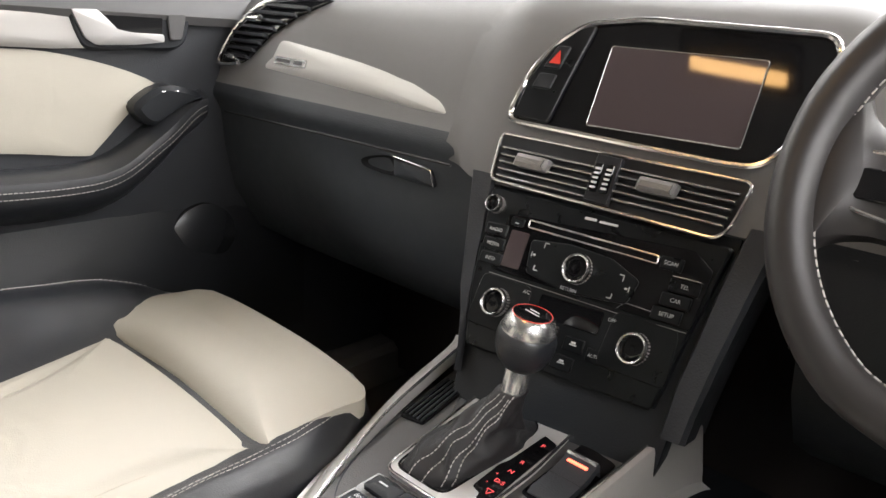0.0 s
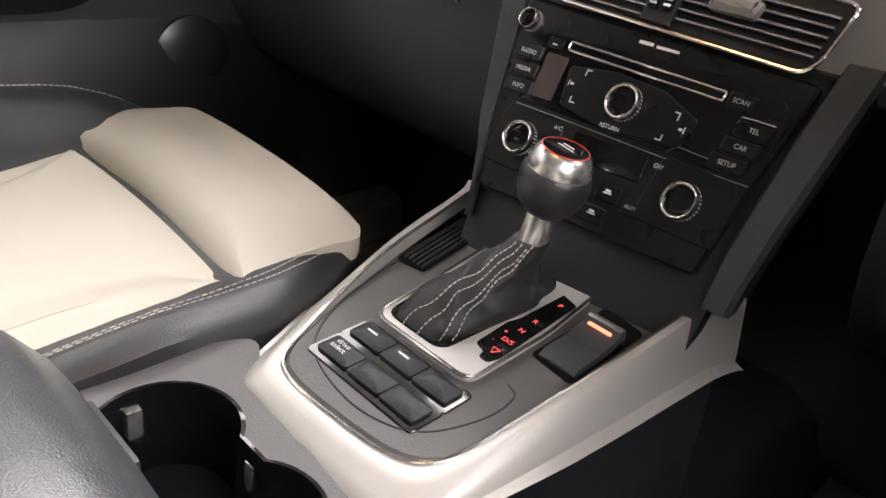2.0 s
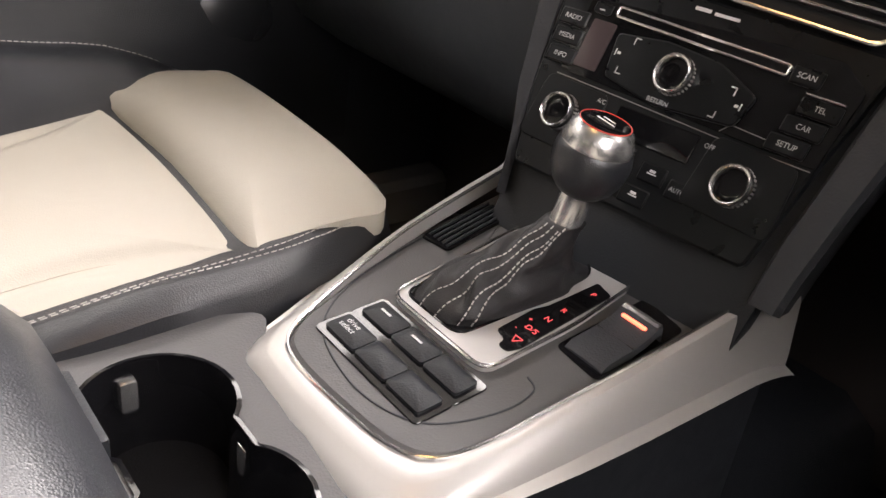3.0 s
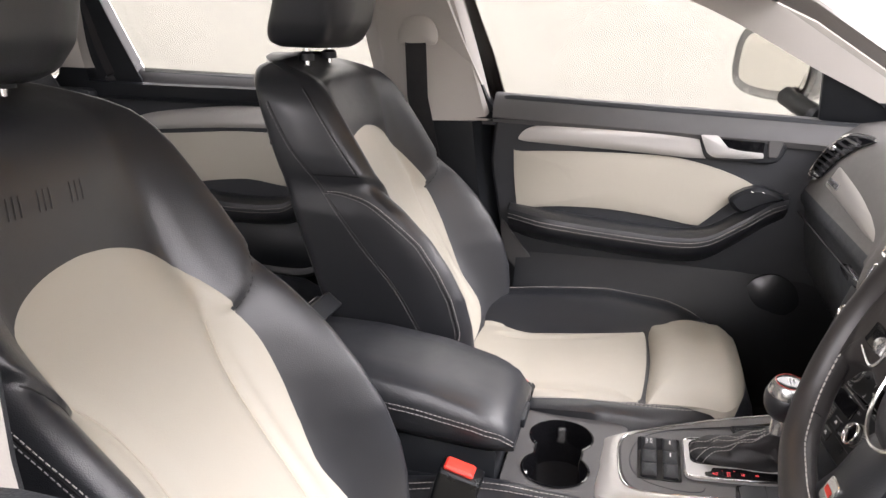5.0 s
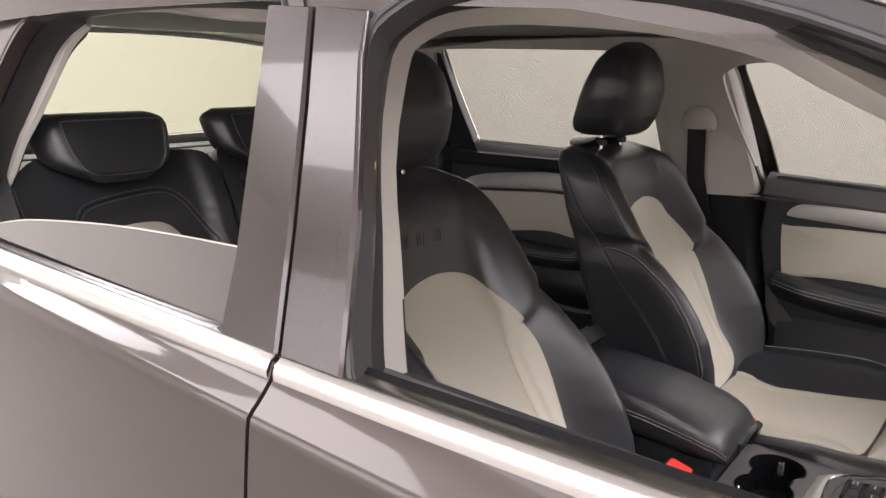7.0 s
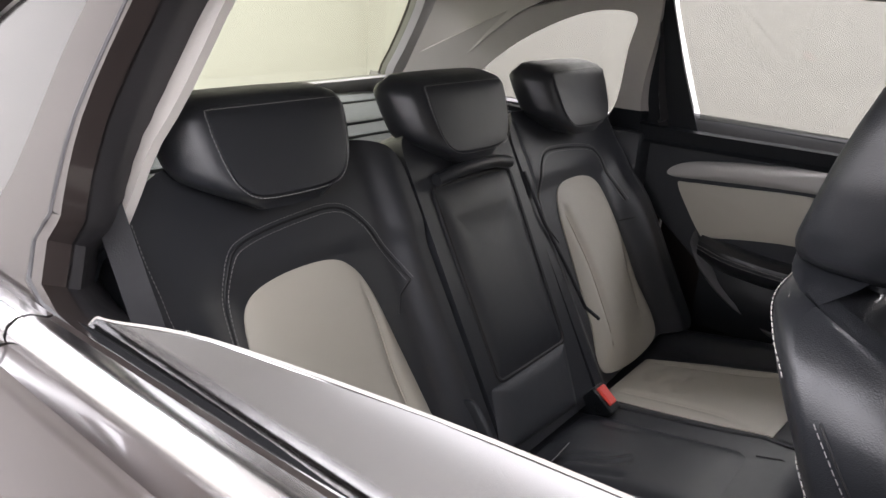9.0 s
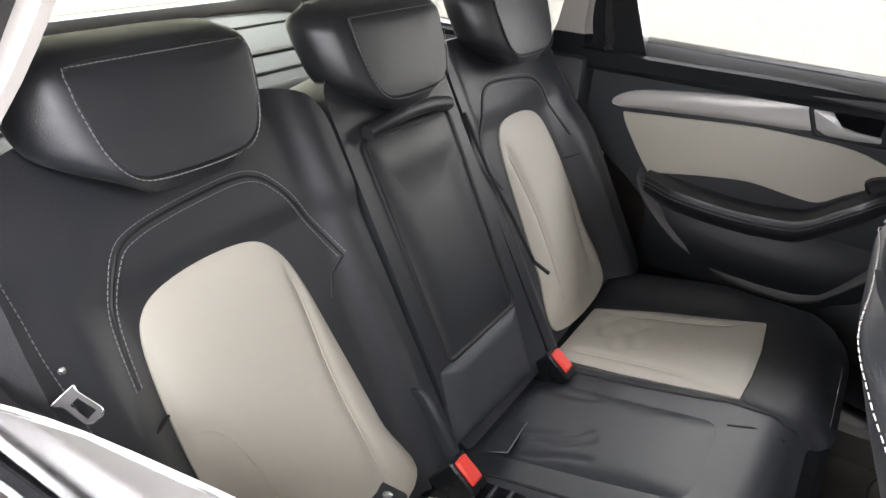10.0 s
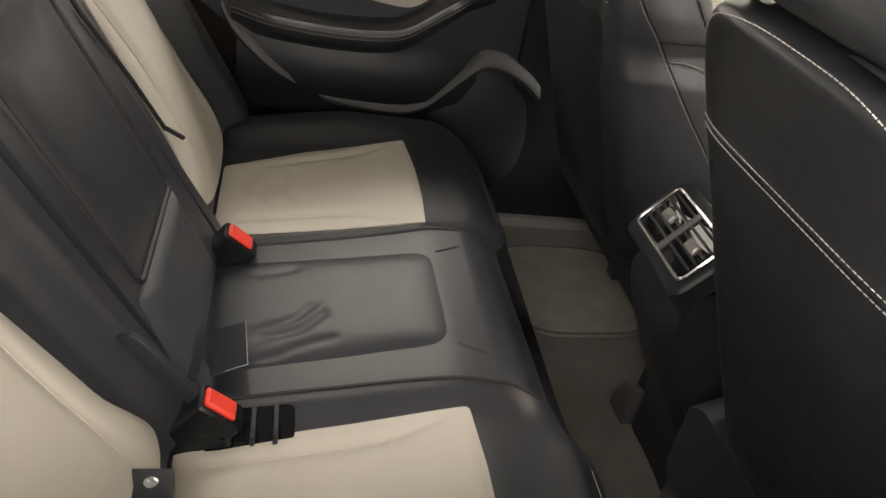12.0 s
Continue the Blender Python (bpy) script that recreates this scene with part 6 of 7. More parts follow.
    for mark in [(-0.046, 0.8995, -0.041, 0.9005), (-0.046, 0.895, -0.045, 0.9005), (0.040, 0.889, 0.045, 0.890), (0.044, 0.884, 0.045, 0.890), (-0.050, 0.872, -0.045, 0.873), (-0.050, 0.872, -0.049, 0.877), (0.034, 0.866, 0.039, 0.867), (0.038, 0.866, 0.039, 0.871)]:
        part("corner_mark", bars(k, [mark], 0.0043), WHITE_PRINT, hx)
    for mark in [(-0.0575, 0.884, -0.0565, 0.889), (-0.0555, 0.8855, -0.0525, 0.8875), (0.0525, 0.876, 0.0535, 0.881), (0.0485, 0.8775, 0.0515, 0.8795)]:
        part("skip_sign", bars(k, [mark], 0.0043), WHITE_PRINT, hx)
    part("lettering", text_mesh("RETURN", k, -0.006, 0.8635, 0.0048, 0.0043), WHITE_PRINT, hx)
    part("side_window", plate(rect(-0.090, 0.868, -0.068, 0.905, 0.002), k, 0.0012, 0.0004), SCREEN, face)
    # climate row
    for u, w0 in ((-0.076, 0.034), (0.078, 0.036)):
        part("climate_pod", plate(rounded([(u - w0, 0.806), (u + w0, 0.804), (u + w0 - 0.004, 0.856), (u - w0 + 0.004, 0.858)], 0.008, 4), lambda a, b, w: kf(a, b, w + 0.001), 0.003, 0.001), PANEL_BLACK, face)
    part("climate_display", plate(rect(-0.034, 0.831, 0.036, 0.853, 0.002), lambda a, b, w: kf(a, b, w + 0.001), 0.003, 0.001), GLOSS_BLACK, face, "dark climate display")
    for i in range(6):
        part("louvre_slat", plate(rect(-0.030, 0.809 + 0.0034 * i, -0.004, 0.8108 + 0.0034 * i, 0.0005), lambda a, b, w: kf(a, b, w + 0.0015), 0.002, 0.0004), GREY_PLASTIC, face)
    for u, v, ww in ((-0.017, 0.797, 0.024), (0.010, 0.797, 0.024), (0.016, 0.816, 0.022), (0.040, 0.812, 0.018)):
        b = button(face, rect(u - ww / 2, v - 0.007, u + ww / 2, v + 0.007, 0.002), 0.0015, 0.002, kf, PANEL_BLACK)
        if ww == 0.018:
            part("lettering", text_mesh("AUTO", kf, u, v, 0.0045, 0.0038), WHITE_PRINT, b)
        else:
            part("button_sign", bars(kf, [(u - 0.004, v - 0.0005, u + 0.004, v + 0.0005), (u - 0.0025, v + 0.001, u + 0.0025, v + 0.003)], 0.0038), WHITE_PRINT, b)
    for word, u, v in (("OFF", 0.046, 0.848), ("A/C", -0.050, 0.850)):
        part("lettering", text_mesh(word, kf, u, v, 0.0048, 0.0045), WHITE_PRINT, face)
    for pts in ([(-0.100, 0.8585), (-0.04, 0.8575), (0.045, 0.8555), (0.116, 0.8560)], [(-0.052, 0.8055), (-0.046, 0.826), (-0.034, 0.829)], [(0.046, 0.8600), (0.052, 0.8665), (0.086, 0.8650)]):
        part("panel_line", tube([kf(u, v, 0.0034) for u, v in pts], 0.0005, 4), SLAT_GREY, face)
    for u, v in ((-0.104, 0.846), (0.106, 0.840)):
        part("seat_heat_sign", bars(kf, [(u - 0.0035, v - 0.003, u + 0.0035, v - 0.001), (u + 0.001, v - 0.001, u + 0.0035, v + 0.005)], 0.0026), WHITE_PRINT, face)
    return r


dashboard()
radio_and_climate()


# ---- centre console ----
def rim_z(y):
    return 0.708 + 0.14 * (y - 0.28)


def top_z(y):
    return 0.712 + 0.055 * (y - 0.28)


def deck(u, v, w):
    return (u, v, top_z(v) + w)


# edges of the silver surround, which turns a little towards the driver
INNER = smooth_loop([(0.122, 0.650), (0.113, 0.60), (0.109, 0.525), (0.104, 0.45), (0.100, 0.40), (0.096, 0.348), (0.086, 0.317), (0.063, 0.302), (0.018, 0.296), (-0.035, 0.295), (-0.061, 0.308), (-0.081, 0.349), (-0.100, 0.40), (-0.117, 0.452), (-0.135, 0.54), (-0.150, 0.621), (-0.153, 0.64)], 4, False)
OUTER = smooth_loop([(0.136, 0.655), (0.134, 0.61), (0.131, 0.525), (0.128, 0.44), (0.124, 0.38), (0.117, 0.315), (0.106, 0.272), (0.080, 0.264), (0.02, 0.264), (-0.04, 0.267), (-0.070, 0.273), (-0.100, 0.333), (-0.123, 0.388), (-0.145, 0.45), (-0.172, 0.54), (-0.193, 0.635), (-0.198, 0.655)], 4, False)


def console():
    c = thing("centre_console", "black centre console with silver surround and gear selector deck", "centre console", at=(0, 0.3, 0.33))
    rows = []
    n = len(INNER)
    for i, (u, v) in enumerate(INNER):
        f = abs(2 * i / (n - 1) - 1)
        ou, ov = OUTER[i]
        z = rim_z(v) - (0.016 * sstep(0.88, 1.0, f) if u > 0 else 0.0)
        zo = lerp_table([(0, 0.699), (0.36, 0.700), (0.60, 0.706), (1.0, 0.735)], f) if u < 0 else lerp_table([(0, 0.699), (0.30, 0.709), (0.60, 0.712), (0.85, 0.705), (1.0, 0.690)], f)
        row = [(u * 0.98, v, z - 0.012), (u, v, z - 0.001)]
        arm_f = sstep(0.25, 0.55, f) if u > 0 else 0.0
        for k, lift in ((0.12, 0.001), (0.35, 0.0015), (0.45, 0.0010), (0.65, -0.001), (0.92, -0.003), (1.0, -0.008)):
            row.append((u + (ou - u) * k, v + (ov - v) * k, z + (zo - z) * (k ** 1.3 + (max(0.0, (k - 0.40) / 0.60) - k ** 1.3) * arm_f) + lift))
        drop = 0.005 + 0.008 * sstep(0.30, 0.62, f)
        row.append((ou * 1.07, ov + 0.002, zo - drop))
        row.append((ou * 0.98, ov + 0.004, zo - drop - 0.006))
        rows.append(row)
    part("silver_surround", loft(rows), SILVER, c, "brushed silver U-shaped surround")
    part("chrome_lip", tube([(u, v, rim_z(v) + 0.0005) for u, v in INNER], 0.0017, 8), CHROME, c, "bright lip inside the surround")
    # deck
    outline = [(u * 0.985, v + 0.002) for u, v in INNER]
    deckp = part("deck", plate(outline, lambda u, v, w: deck(u, v, w - 0.02), 0.02, 0.002), GREY_PLASTIC, c, "matt dark grey selector deck")
    line = smooth_loop([(-0.118, 0.50), (-0.104, 0.43), (-0.082, 0.365), (-0.05, 0.326), (0.0, 0.312), (0.04, 0.316), (0.066, 0.335), (0.080, 0.375), (0.078, 0.405), (0.066, 0.412)], 6, False)
    part("raised_line", tube([deck(u, v, 0.0002) for u, v in line], 0.0008, 6), DOOR_BLACK, deckp)
    part("dark_tray", plate(rounded([(-0.14, 0.595), (0.106, 0.595), (0.112, 0.70), (-0.15, 0.70)], 0.01), lambda u, v, w: deck(u, v, w + 0.001), 0.002, 0.0005), GLOSS_BLACK, deckp, "dark tray ahead of the selector")
    part("tray_edge", tube([deck(u, v, 0.006) for u, v in smooth_loop([(-0.082, 0.580), (-0.02, 0.588), (0.044, 0.572)], 8, False)], 0.0032, 8), CHROME, deckp, "chrome tray edge")
    # grille
    g = part("side_grille", plate(rounded([(-0.112, 0.460), (-0.082, 0.465), (-0.099, 0.560), (-0.128, 0.545)], 0.004, 3), lambda u, v, w: deck(u, v, w + 0.0005), 0.003, 0.001), GLOSS_BLACK, deckp, "slotted grille")
    for i in range(5):
        u = -0.108 + 0.0056 * i
        part("slat", plate([(u - 0.0013, 0.466), (u + 0.0013, 0.466), (u - 0.0152, 0.548), (u - 0.0178, 0.548)], lambda a, b, w: deck(a, b, w + 0.003), 0.002, 0.0005), HARD_BLACK, g)
    # selector plate
    pl = rounded([(-0.054, 0.387), (0.049, 0.387), (0.047, 0.48), (0.036, 0.562), (-0.030, 0.578), (-0.080, 0.564), (-0.066, 0.47)], 0.014, 5)
    gap = rounded([(-0.050, 0.396), (0.011, 0.396), (0.014, 0.47), (0.009, 0.540), (-0.028, 0.566), (-0.070, 0.553), (-0.061, 0.47)], 0.012, 4)
    sp = part("selector_plate", holed(pl, [gap], deck, 0.005), SATIN_PLATE, deckp, "satin aluminium frame of the gear selector")
    part("gate_floor", plate(inset(gap, -0.004), lambda u, v, w: deck(u, v, w + 0.0002), 0.0012, 0.0004), BOOT_LEATHER, sp, "black floor under the boot")
    part("gate_lip", tube([deck(u, v, 0.005) for u, v in gap], 0.0012, 6, closed=True), GLOSS_BLACK, sp)
    part("plate_lip", tube([deck(u, v, 0.0052) for u, v in pl], 0.0016, 6, closed=True), CHROME, sp)
    part("gate_print", plate(rounded([(0.021, 0.424), (0.032, 0.421), (0.034, 0.413), (0.043, 0.413), (0.046, 0.424), (0.039, 0.528), (0.021, 0.533), (0.021, 0.476), (0.018, 0.464)], 0.003, 3), lambda u, v, w: deck(u, v, w + 0.005), 0.0012, 0.0004), GLOSS_BLACK, sp, "black selector legend strip")
    for word, u, v, sz in (("P", 0.0305, 0.516, 0.0075), ("R", 0.0325, 0.481, 0.0075), ("N", 0.0335, 0.463, 0.0075), ("D/S", 0.0355, 0.444, 0.0075), ("+", 0.0265, 0.452, 0.0065), ("-", 0.0275, 0.437, 0.0065)):
        part("lettering", text_mesh(word, deck, u, v, sz, 0.0066), RED_PRINT, sp)
    part("arrow_sign", tube([deck(u, v, 0.0066) for u, v in ((0.034, 0.430), (0.041, 0.430), (0.0375, 0.423))], 0.0004, 4, closed=True), RED_PRINT, sp)
    # two banks of keys
    for y0, y1, words in ((0.358, 0.378, (None, None, None)), (0.328, 0.349, ("drive select", None, None))):
        part("key_socket", plate(rounded([(-0.056, y0 - 0.006), (0.060, y0 - 0.006), (0.060, y1 + 0.005), (-0.056, y1 + 0.005)], 0.005, 3), deck, 0.0012, 0.0005), GLOSS_BLACK, deckp)
        for j in range(3):
            u0 = -0.051 + 0.0355 * j
            key = rounded([(u0, y0), (u0 + 0.0345, y0), (u0 + 0.0345, y1), (u0, y1)], 0.003, 3)
            kb = part("key", cushion_pad(key, lambda u, v, w: deck(u, v, w + 0.0035), 0.003, 0.004, 4), HARD_BLACK, deckp, "soft black push key")
            if words[j]:
                part("lettering", text_mesh("drive", deck, u0 + 0.016, (y0 + y1) / 2 + 0.003, 0.0068, 0.0072), WHITE_PRINT, kb)
                part("lettering", text_mesh("select", deck, u0 + 0.016, (y0 + y1) / 2 - 0.003, 0.0068, 0.0072), WHITE_PRINT, kb)
            elif y0 > 0.35 and j < 2:
                part("key_sign", bars(deck, [(u0 + 0.011, (y0 + y1) / 2 - 0.001, u0 + 0.022, (y0 + y1) / 2 + 0.001)], 0.0072), WHITE_PRINT, kb)
    # parking brake switch
    part("switch_well", plate(rounded([(0.053, 0.452), (0.095, 0.448), (0.094, 0.548), (0.051, 0.556)], 0.006, 3), lambda u, v, w: deck(u, v, w + 0.0003), 0.001, 0.0003), GLOSS_BLACK, deckp, "dark switch well")
    rows = []
    for y, z in ((0.456, 0.002), (0.462, 0.006), (0.486, 0.007), (0.503, 0.010), (0.514, 0.015), (0.519, 0.014), (0.521, 0.002)):
        rows.append([deck(u, y, z + dz) for u, dz in ((0.057, -0.006), (0.058, 0.0), (0.065, 0.001), (0.085, 0.001), (0.092, 0.0), (0.093, -0.006))])
    sw = part("parking_brake_switch", loft(rows), DOOR_BLACK, deckp, "rocker switch with chrome tip and red light")
    part("switch_tip", tube([deck(0.059, 0.516, 0.0145), deck(0.091, 0.516, 0.0145)], 0.0032, 8), CHROME, sw)
    part("switch_light", plate(rect(0.064, 0.506, 0.086, 0.5095, 0.001), lambda u, v, w: deck(u, v, 0.0125 + w), 0.0012, 0.0004), RED_LED, sw)
    part("switch_gap", tube([deck(0.058, 0.488, 0.0078), deck(0.092, 0.488, 0.0078)], 0.0009, 5), BLACK_SEAM, sw)
    # cup holder deck
    def cupf(u, v, w):
        return (u, v, 0.700 + w)
    cup_outer = rounded([(-0.118, 0.135), (0.118, 0.135), (0.122, 0.26), (0.105, 0.315), (0.06, 0.285), (0.0, 0.272), (-0.06, 0.285), (-0.105, 0.315), (-0.122, 0.26)], 0.02, 4)
    two = []
    for cx, a0, a1 in ((0.047, -2.35, 2.35), (-0.047, math.pi - 2.35, math.pi + 2.35)):
        for i in range(25):
            a = a0 + (a1 - a0) * i / 24
            two.append((cx + 0.047 * math.cos(a), 0.208 + 0.047 * math.sin(a)))
    part("cup_holder_top", holed(cup_outer, [two], lambda u, v, w: cupf(u, v, w - 0.012), 0.012), GREY_PLASTIC, c, "dark cup holder surround")
    rings = [[cupf(u, v, 0.0015) for u, v in inset(two, -0.003)], [cupf(u, v, 0.002) for u, v in two], [cupf(u, v, -0.004) for u, v in inset(two, 0.001)], [cupf(u, v, -0.07) for u, v in inset(two, 0.004)]]
    cup = part("cup_well", loft(rings, True, False), GLOSS_BLACK, c, "pair of deep black cup wells")
    part("cup_floor", plate(inset(two, 0.003), lambda u, v, w: cupf(u, v, w - 0.074), 0.004, 0.001), FELT, c)
    for u, v in ((-0.092, 0.205), (0.050, 0.163), (0.0, 0.245)):
        part("cup_clip", box((u - 0.006, v - 0.006, 0.665), (u + 0.006, v + 0.006, 0.690), 0.003), ALUMINIUM, cup, "sprung cup clip")
    # body under it
    rows = []
    for y in (-0.12, 0.0, 0.14, 0.142, 0.285, 0.287, 0.30, 0.5, 0.7):
        zt = 0.690 if y < 0.286 else rim_z(y) - 0.046
        w = 0.106
        flat = (0.096, 0.61) if 0.141 < y < 0.286 else (0.03, zt)
        rows.append([(-w - 0.02, y, 0.33), (-w, y, zt - 0.03), (-w + 0.008, y, zt), (-flat[0], y, flat[1]), (flat[0], y, flat[1]), (w - 0.008, y, zt), (w, y, zt - 0.03), (w + 0.02, y, 0.33)])
    part("console_body", loft(rows), HARD_BLACK, c, "black console body")
    # armrest
    rows = []
    for i, y in enumerate(np.linspace(-0.20, 0.152, 19)):
        f = (y + 0.20) / 0.352
        top = lerp_table([(0, 0.842), (0.3, 0.840), (0.6, 0.828), (0.85, 0.806), (0.95, 0.788), (1.0, 0.765)], f)
        bot = lerp_table([(0, 0.765), (0.8, 0.745), (1.0, 0.742)], f)
        hw = 0.104 - 0.012 * sstep(0.9, 1, f) - 0.01 * (1 - sstep(0, 0.08, f))
        rows.append([(hw * 0.94, y, bot), (hw, y, bot + 0.012), (hw, y, (top + bot) / 2), (hw * 0.95, y, top - 0.010), (hw * 0.82, y, top - 0.002), (hw * 0.4, y, top + 0.003), (-hw * 0.4, y, top + 0.003), (-hw * 0.82, y, top - 0.002), (-hw * 0.95, y, top - 0.010), (-hw, y, (top + bot) / 2), (-hw, y, bot + 0.012), (-hw * 0.94, y, bot)])
    arm = part("armrest_lid", loft(rows), BLACK_LEATHER, c, "padded black leather armrest lid", angle=70)
    for s in (1, -1):
        for k in (0.0, 0.007):
            part("lid_stitching", dashes([(s * (abs(r[2][0]) + 0.0006), r[2][1], r[2][2] + 0.006 - k) for r in rows[1:]]), STITCH, arm)
    part("lid_button", box((-0.03, 0.146, 0.748), (0.03, 0.158, 0.762), 0.003), HARD_BLACK, arm)
    part("armrest_tower", box((-0.094, -0.19, 0.66), (0.094, 0.13, 0.755), 0.015), HARD_BLACK, c, "black armrest box")
    # rear end with air vents
    def rv(u, v, w):
        return (u, -0.252 + 0.85 * (v - 0.818) - w * 0.75, v + w * 0.6)

    def tower_y(z):
        return -0.125 - 0.110 * sstep(0.44, 0.74, z)
    rings = [[(u, v, z) for u, v in rounded([(-0.098, tower_y(z)), (0.098, tower_y(z)), (0.098, -0.02), (-0.098, -0.02)], 0.025, 4)] for z in np.linspace(0.36, 0.80, 14)]
    part("rear_tower", loft(rings), HARD_BLACK, c, "black rear end of the console")
    for s in (1, -1):
        part("side_plinth", loft([[(s * x, y, z) for x, z in ((0.09, 0.35), (0.155, 0.35), (0.150, 0.385), (0.128, 0.43), (0.09, 0.44))] for y in (-0.14, -0.06, 0.1)]), GREY_PLASTIC, c, "dark grey plinth at the console foot")
    part("vent_hood", plate(rounded([(-0.095, 0.795), (0.095, 0.795), (0.098, 0.885), (-0.098, 0.885)], 0.02, 4), lambda u, v, w: rv(u, v, w - 0.035), 0.034, 0.004), HARD_BLACK, c)
    vb = rounded([(-0.080, 0.812), (0.080, 0.812), (0.080, 0.872), (-0.080, 0.872)], 0.010, 4)
    vent = part("rear_vent", plate(vb, lambda u, v, w: rv(u, v, w - 0.001), 0.003, 0.001), GLOSS_BLACK, c, "rear air vents in a chrome frame")
    part("chrome_frame", tube([rv(u, v, 0.003) for u, v in vb], 0.0028, 8, closed=True), CHROME, vent)
    for i in range(5):
        v = 0.827 + 0.0095 * i
        part("slat", tube([rv(-0.074, v, 0.003), rv(0.074, v, 0.003)], 0.0022, 6), HARD_BLACK, vent)
    part("vent_divider", plate(rect(-0.006, 0.814, 0.006, 0.870, 0.002), rv, 0.006, 0.001), GREY_PLASTIC, vent)
    for u in (-0.040, 0.042):
        part("vent_tab", plate(rect(u - 0.014, 0.838, u + 0.014, 0.850, 0.003), rv, 0.010, 0.003), SLAT_GREY, vent)
    part("lower_lid", cushion_pad(rounded([(-0.085, 0.50), (0.085, 0.50), (0.088, 0.76), (-0.088, 0.76)], 0.03), lambda u, v, w: (u, tower_y(v) - 0.003 - w, v), 0.012, 0.006, 10), HARD_BLACK, c, "black storage lid")
    return c


def gear_selector():
    g = thing("gear_selector", "gear selector with black and chrome knob and stitched boot", "gear lever", at=(-0.005, 0.48, 0.73))

    def at(h):
        """Middle of the nearly upright lever at height h over its foot."""
        return Vector((-0.0105 + 0.133 * h, 0.505 + 0.036 * h, 0.735 + h))
    axis = (at(1) - at(0)).normalized()
    sx = axis.cross(Vector((0, 1, 0))).normalized()
    sy = sx.cross(axis)

    def lf(u, v, w):
        return tuple(at(0) + sx * u + sy * v + axis * w)
    knob_ob = part("knob", lathe([(0.0130, 0.0725), (0.0175, 0.0750), (0.0230, 0.0810), (0.0270, 0.0890), (0.0290, 0.0985), (0.0290, 0.1060), (0.0276, 0.1115), (0.0262, 0.1130)], lf, 36), BLACK_LEATHER, g, "black leather knob")
    part("knob_ring", lathe([(0.0264, 0.1125), (0.0266, 0.1145), (0.0250, 0.1200), (0.0222, 0.1270), (0.0190, 0.1297)], lf, 36), ALUMINIUM, knob_ob, "polished metal crown")
    part("knob_cap", lathe([(0.0191, 0.1290), (0.0186, 0.1302), (0.0165, 0.1306), (0.010, 0.1308)], lf, 28), GLOSS_BLACK, knob_ob)
    part("cap_edge", tube([lf(0.0190 * math.cos(a), 0.0190 * math.sin(a), 0.1302) for a in np.linspace(0, math.tau, 36, endpoint=False)], 0.0004, 5, closed=True), RED, knob_ob, "thin red ring")
    part("cap_sign", bars(lf, [(-0.008, -0.002, 0.008, 0.0), (-0.005, 0.003, 0.006, 0.005)], 0.1312), WHITE_PRINT, knob_ob)
    part("stem", lathe([(0.0136, 0.0440), (0.0136, 0.0455), (0.0124, 0.047), (0.0122, 0.0735)], lf, 28), ALUMINIUM, g, "polished metal collar")
    # boot with folds, draped back over the gate
    rows = []
    n = 60
    for i in range(25):
        f = i / 24
        z = top_z(0.48) - 0.001 + 0.060 * f
        cx = -0.0235 + 0.0185 * f
        cy = 0.482 + 0.024 * f
        hx = lerp_table([(0, 0.0395), (0.12, 0.0385), (0.3, 0.031), (0.5, 0.0235), (0.8, 0.0165), (1, 0.0145)], f)
        hb = lerp_table([(0, 0.086), (0.14, 0.084), (0.3, 0.078), (0.5, 0.058), (0.7, 0.034), (0.85, 0.021), (1, 0.0145)], f)
        hf = lerp_table([(0, 0.078), (0.10, 0.070), (0.25, 0.042), (0.5, 0.022), (0.8, 0.016), (1, 0.0145)], f)
        ring = []
        for k in range(n):
            a = k * math.tau / n
            c, q = math.cos(a), math.sin(a)
            fold = 1 + 0.075 * math.sin(7 * a + 9 * f) * math.sin(math.pi * f) + 0.05 * math.sin(3 * a - 14 * f) * math.sin(math.pi * f) + 0.03 * math.sin(11 * a + 5 * f) * math.sin(math.pi * f)
            ring.append((cx + hx * math.copysign(abs(c) ** 0.7, c) * fold, cy + (hf if q > 0 else hb) * math.copysign(abs(q) ** 0.75, q) * fold, z + 0.003 * math.sin(5 * a + 20 * f) * math.sin(math.pi * f)))
        rows.append(ring)
    boot = part("boot", loft(rows), BOOT_LEATHER, g, "wrinkled black leather boot with pale stitching", angle=80)
    for k0 in (44, 46, 50, 52):
        pts = [Vector(r[k0]) + Vector((0.001, -0.001, 0.0012)) for r in rows]
        part("boot_stitching", dashes(pts, 0.0032, 0.0016, 0.0006), STITCH, boot)
    return g


console()
gear_selector()


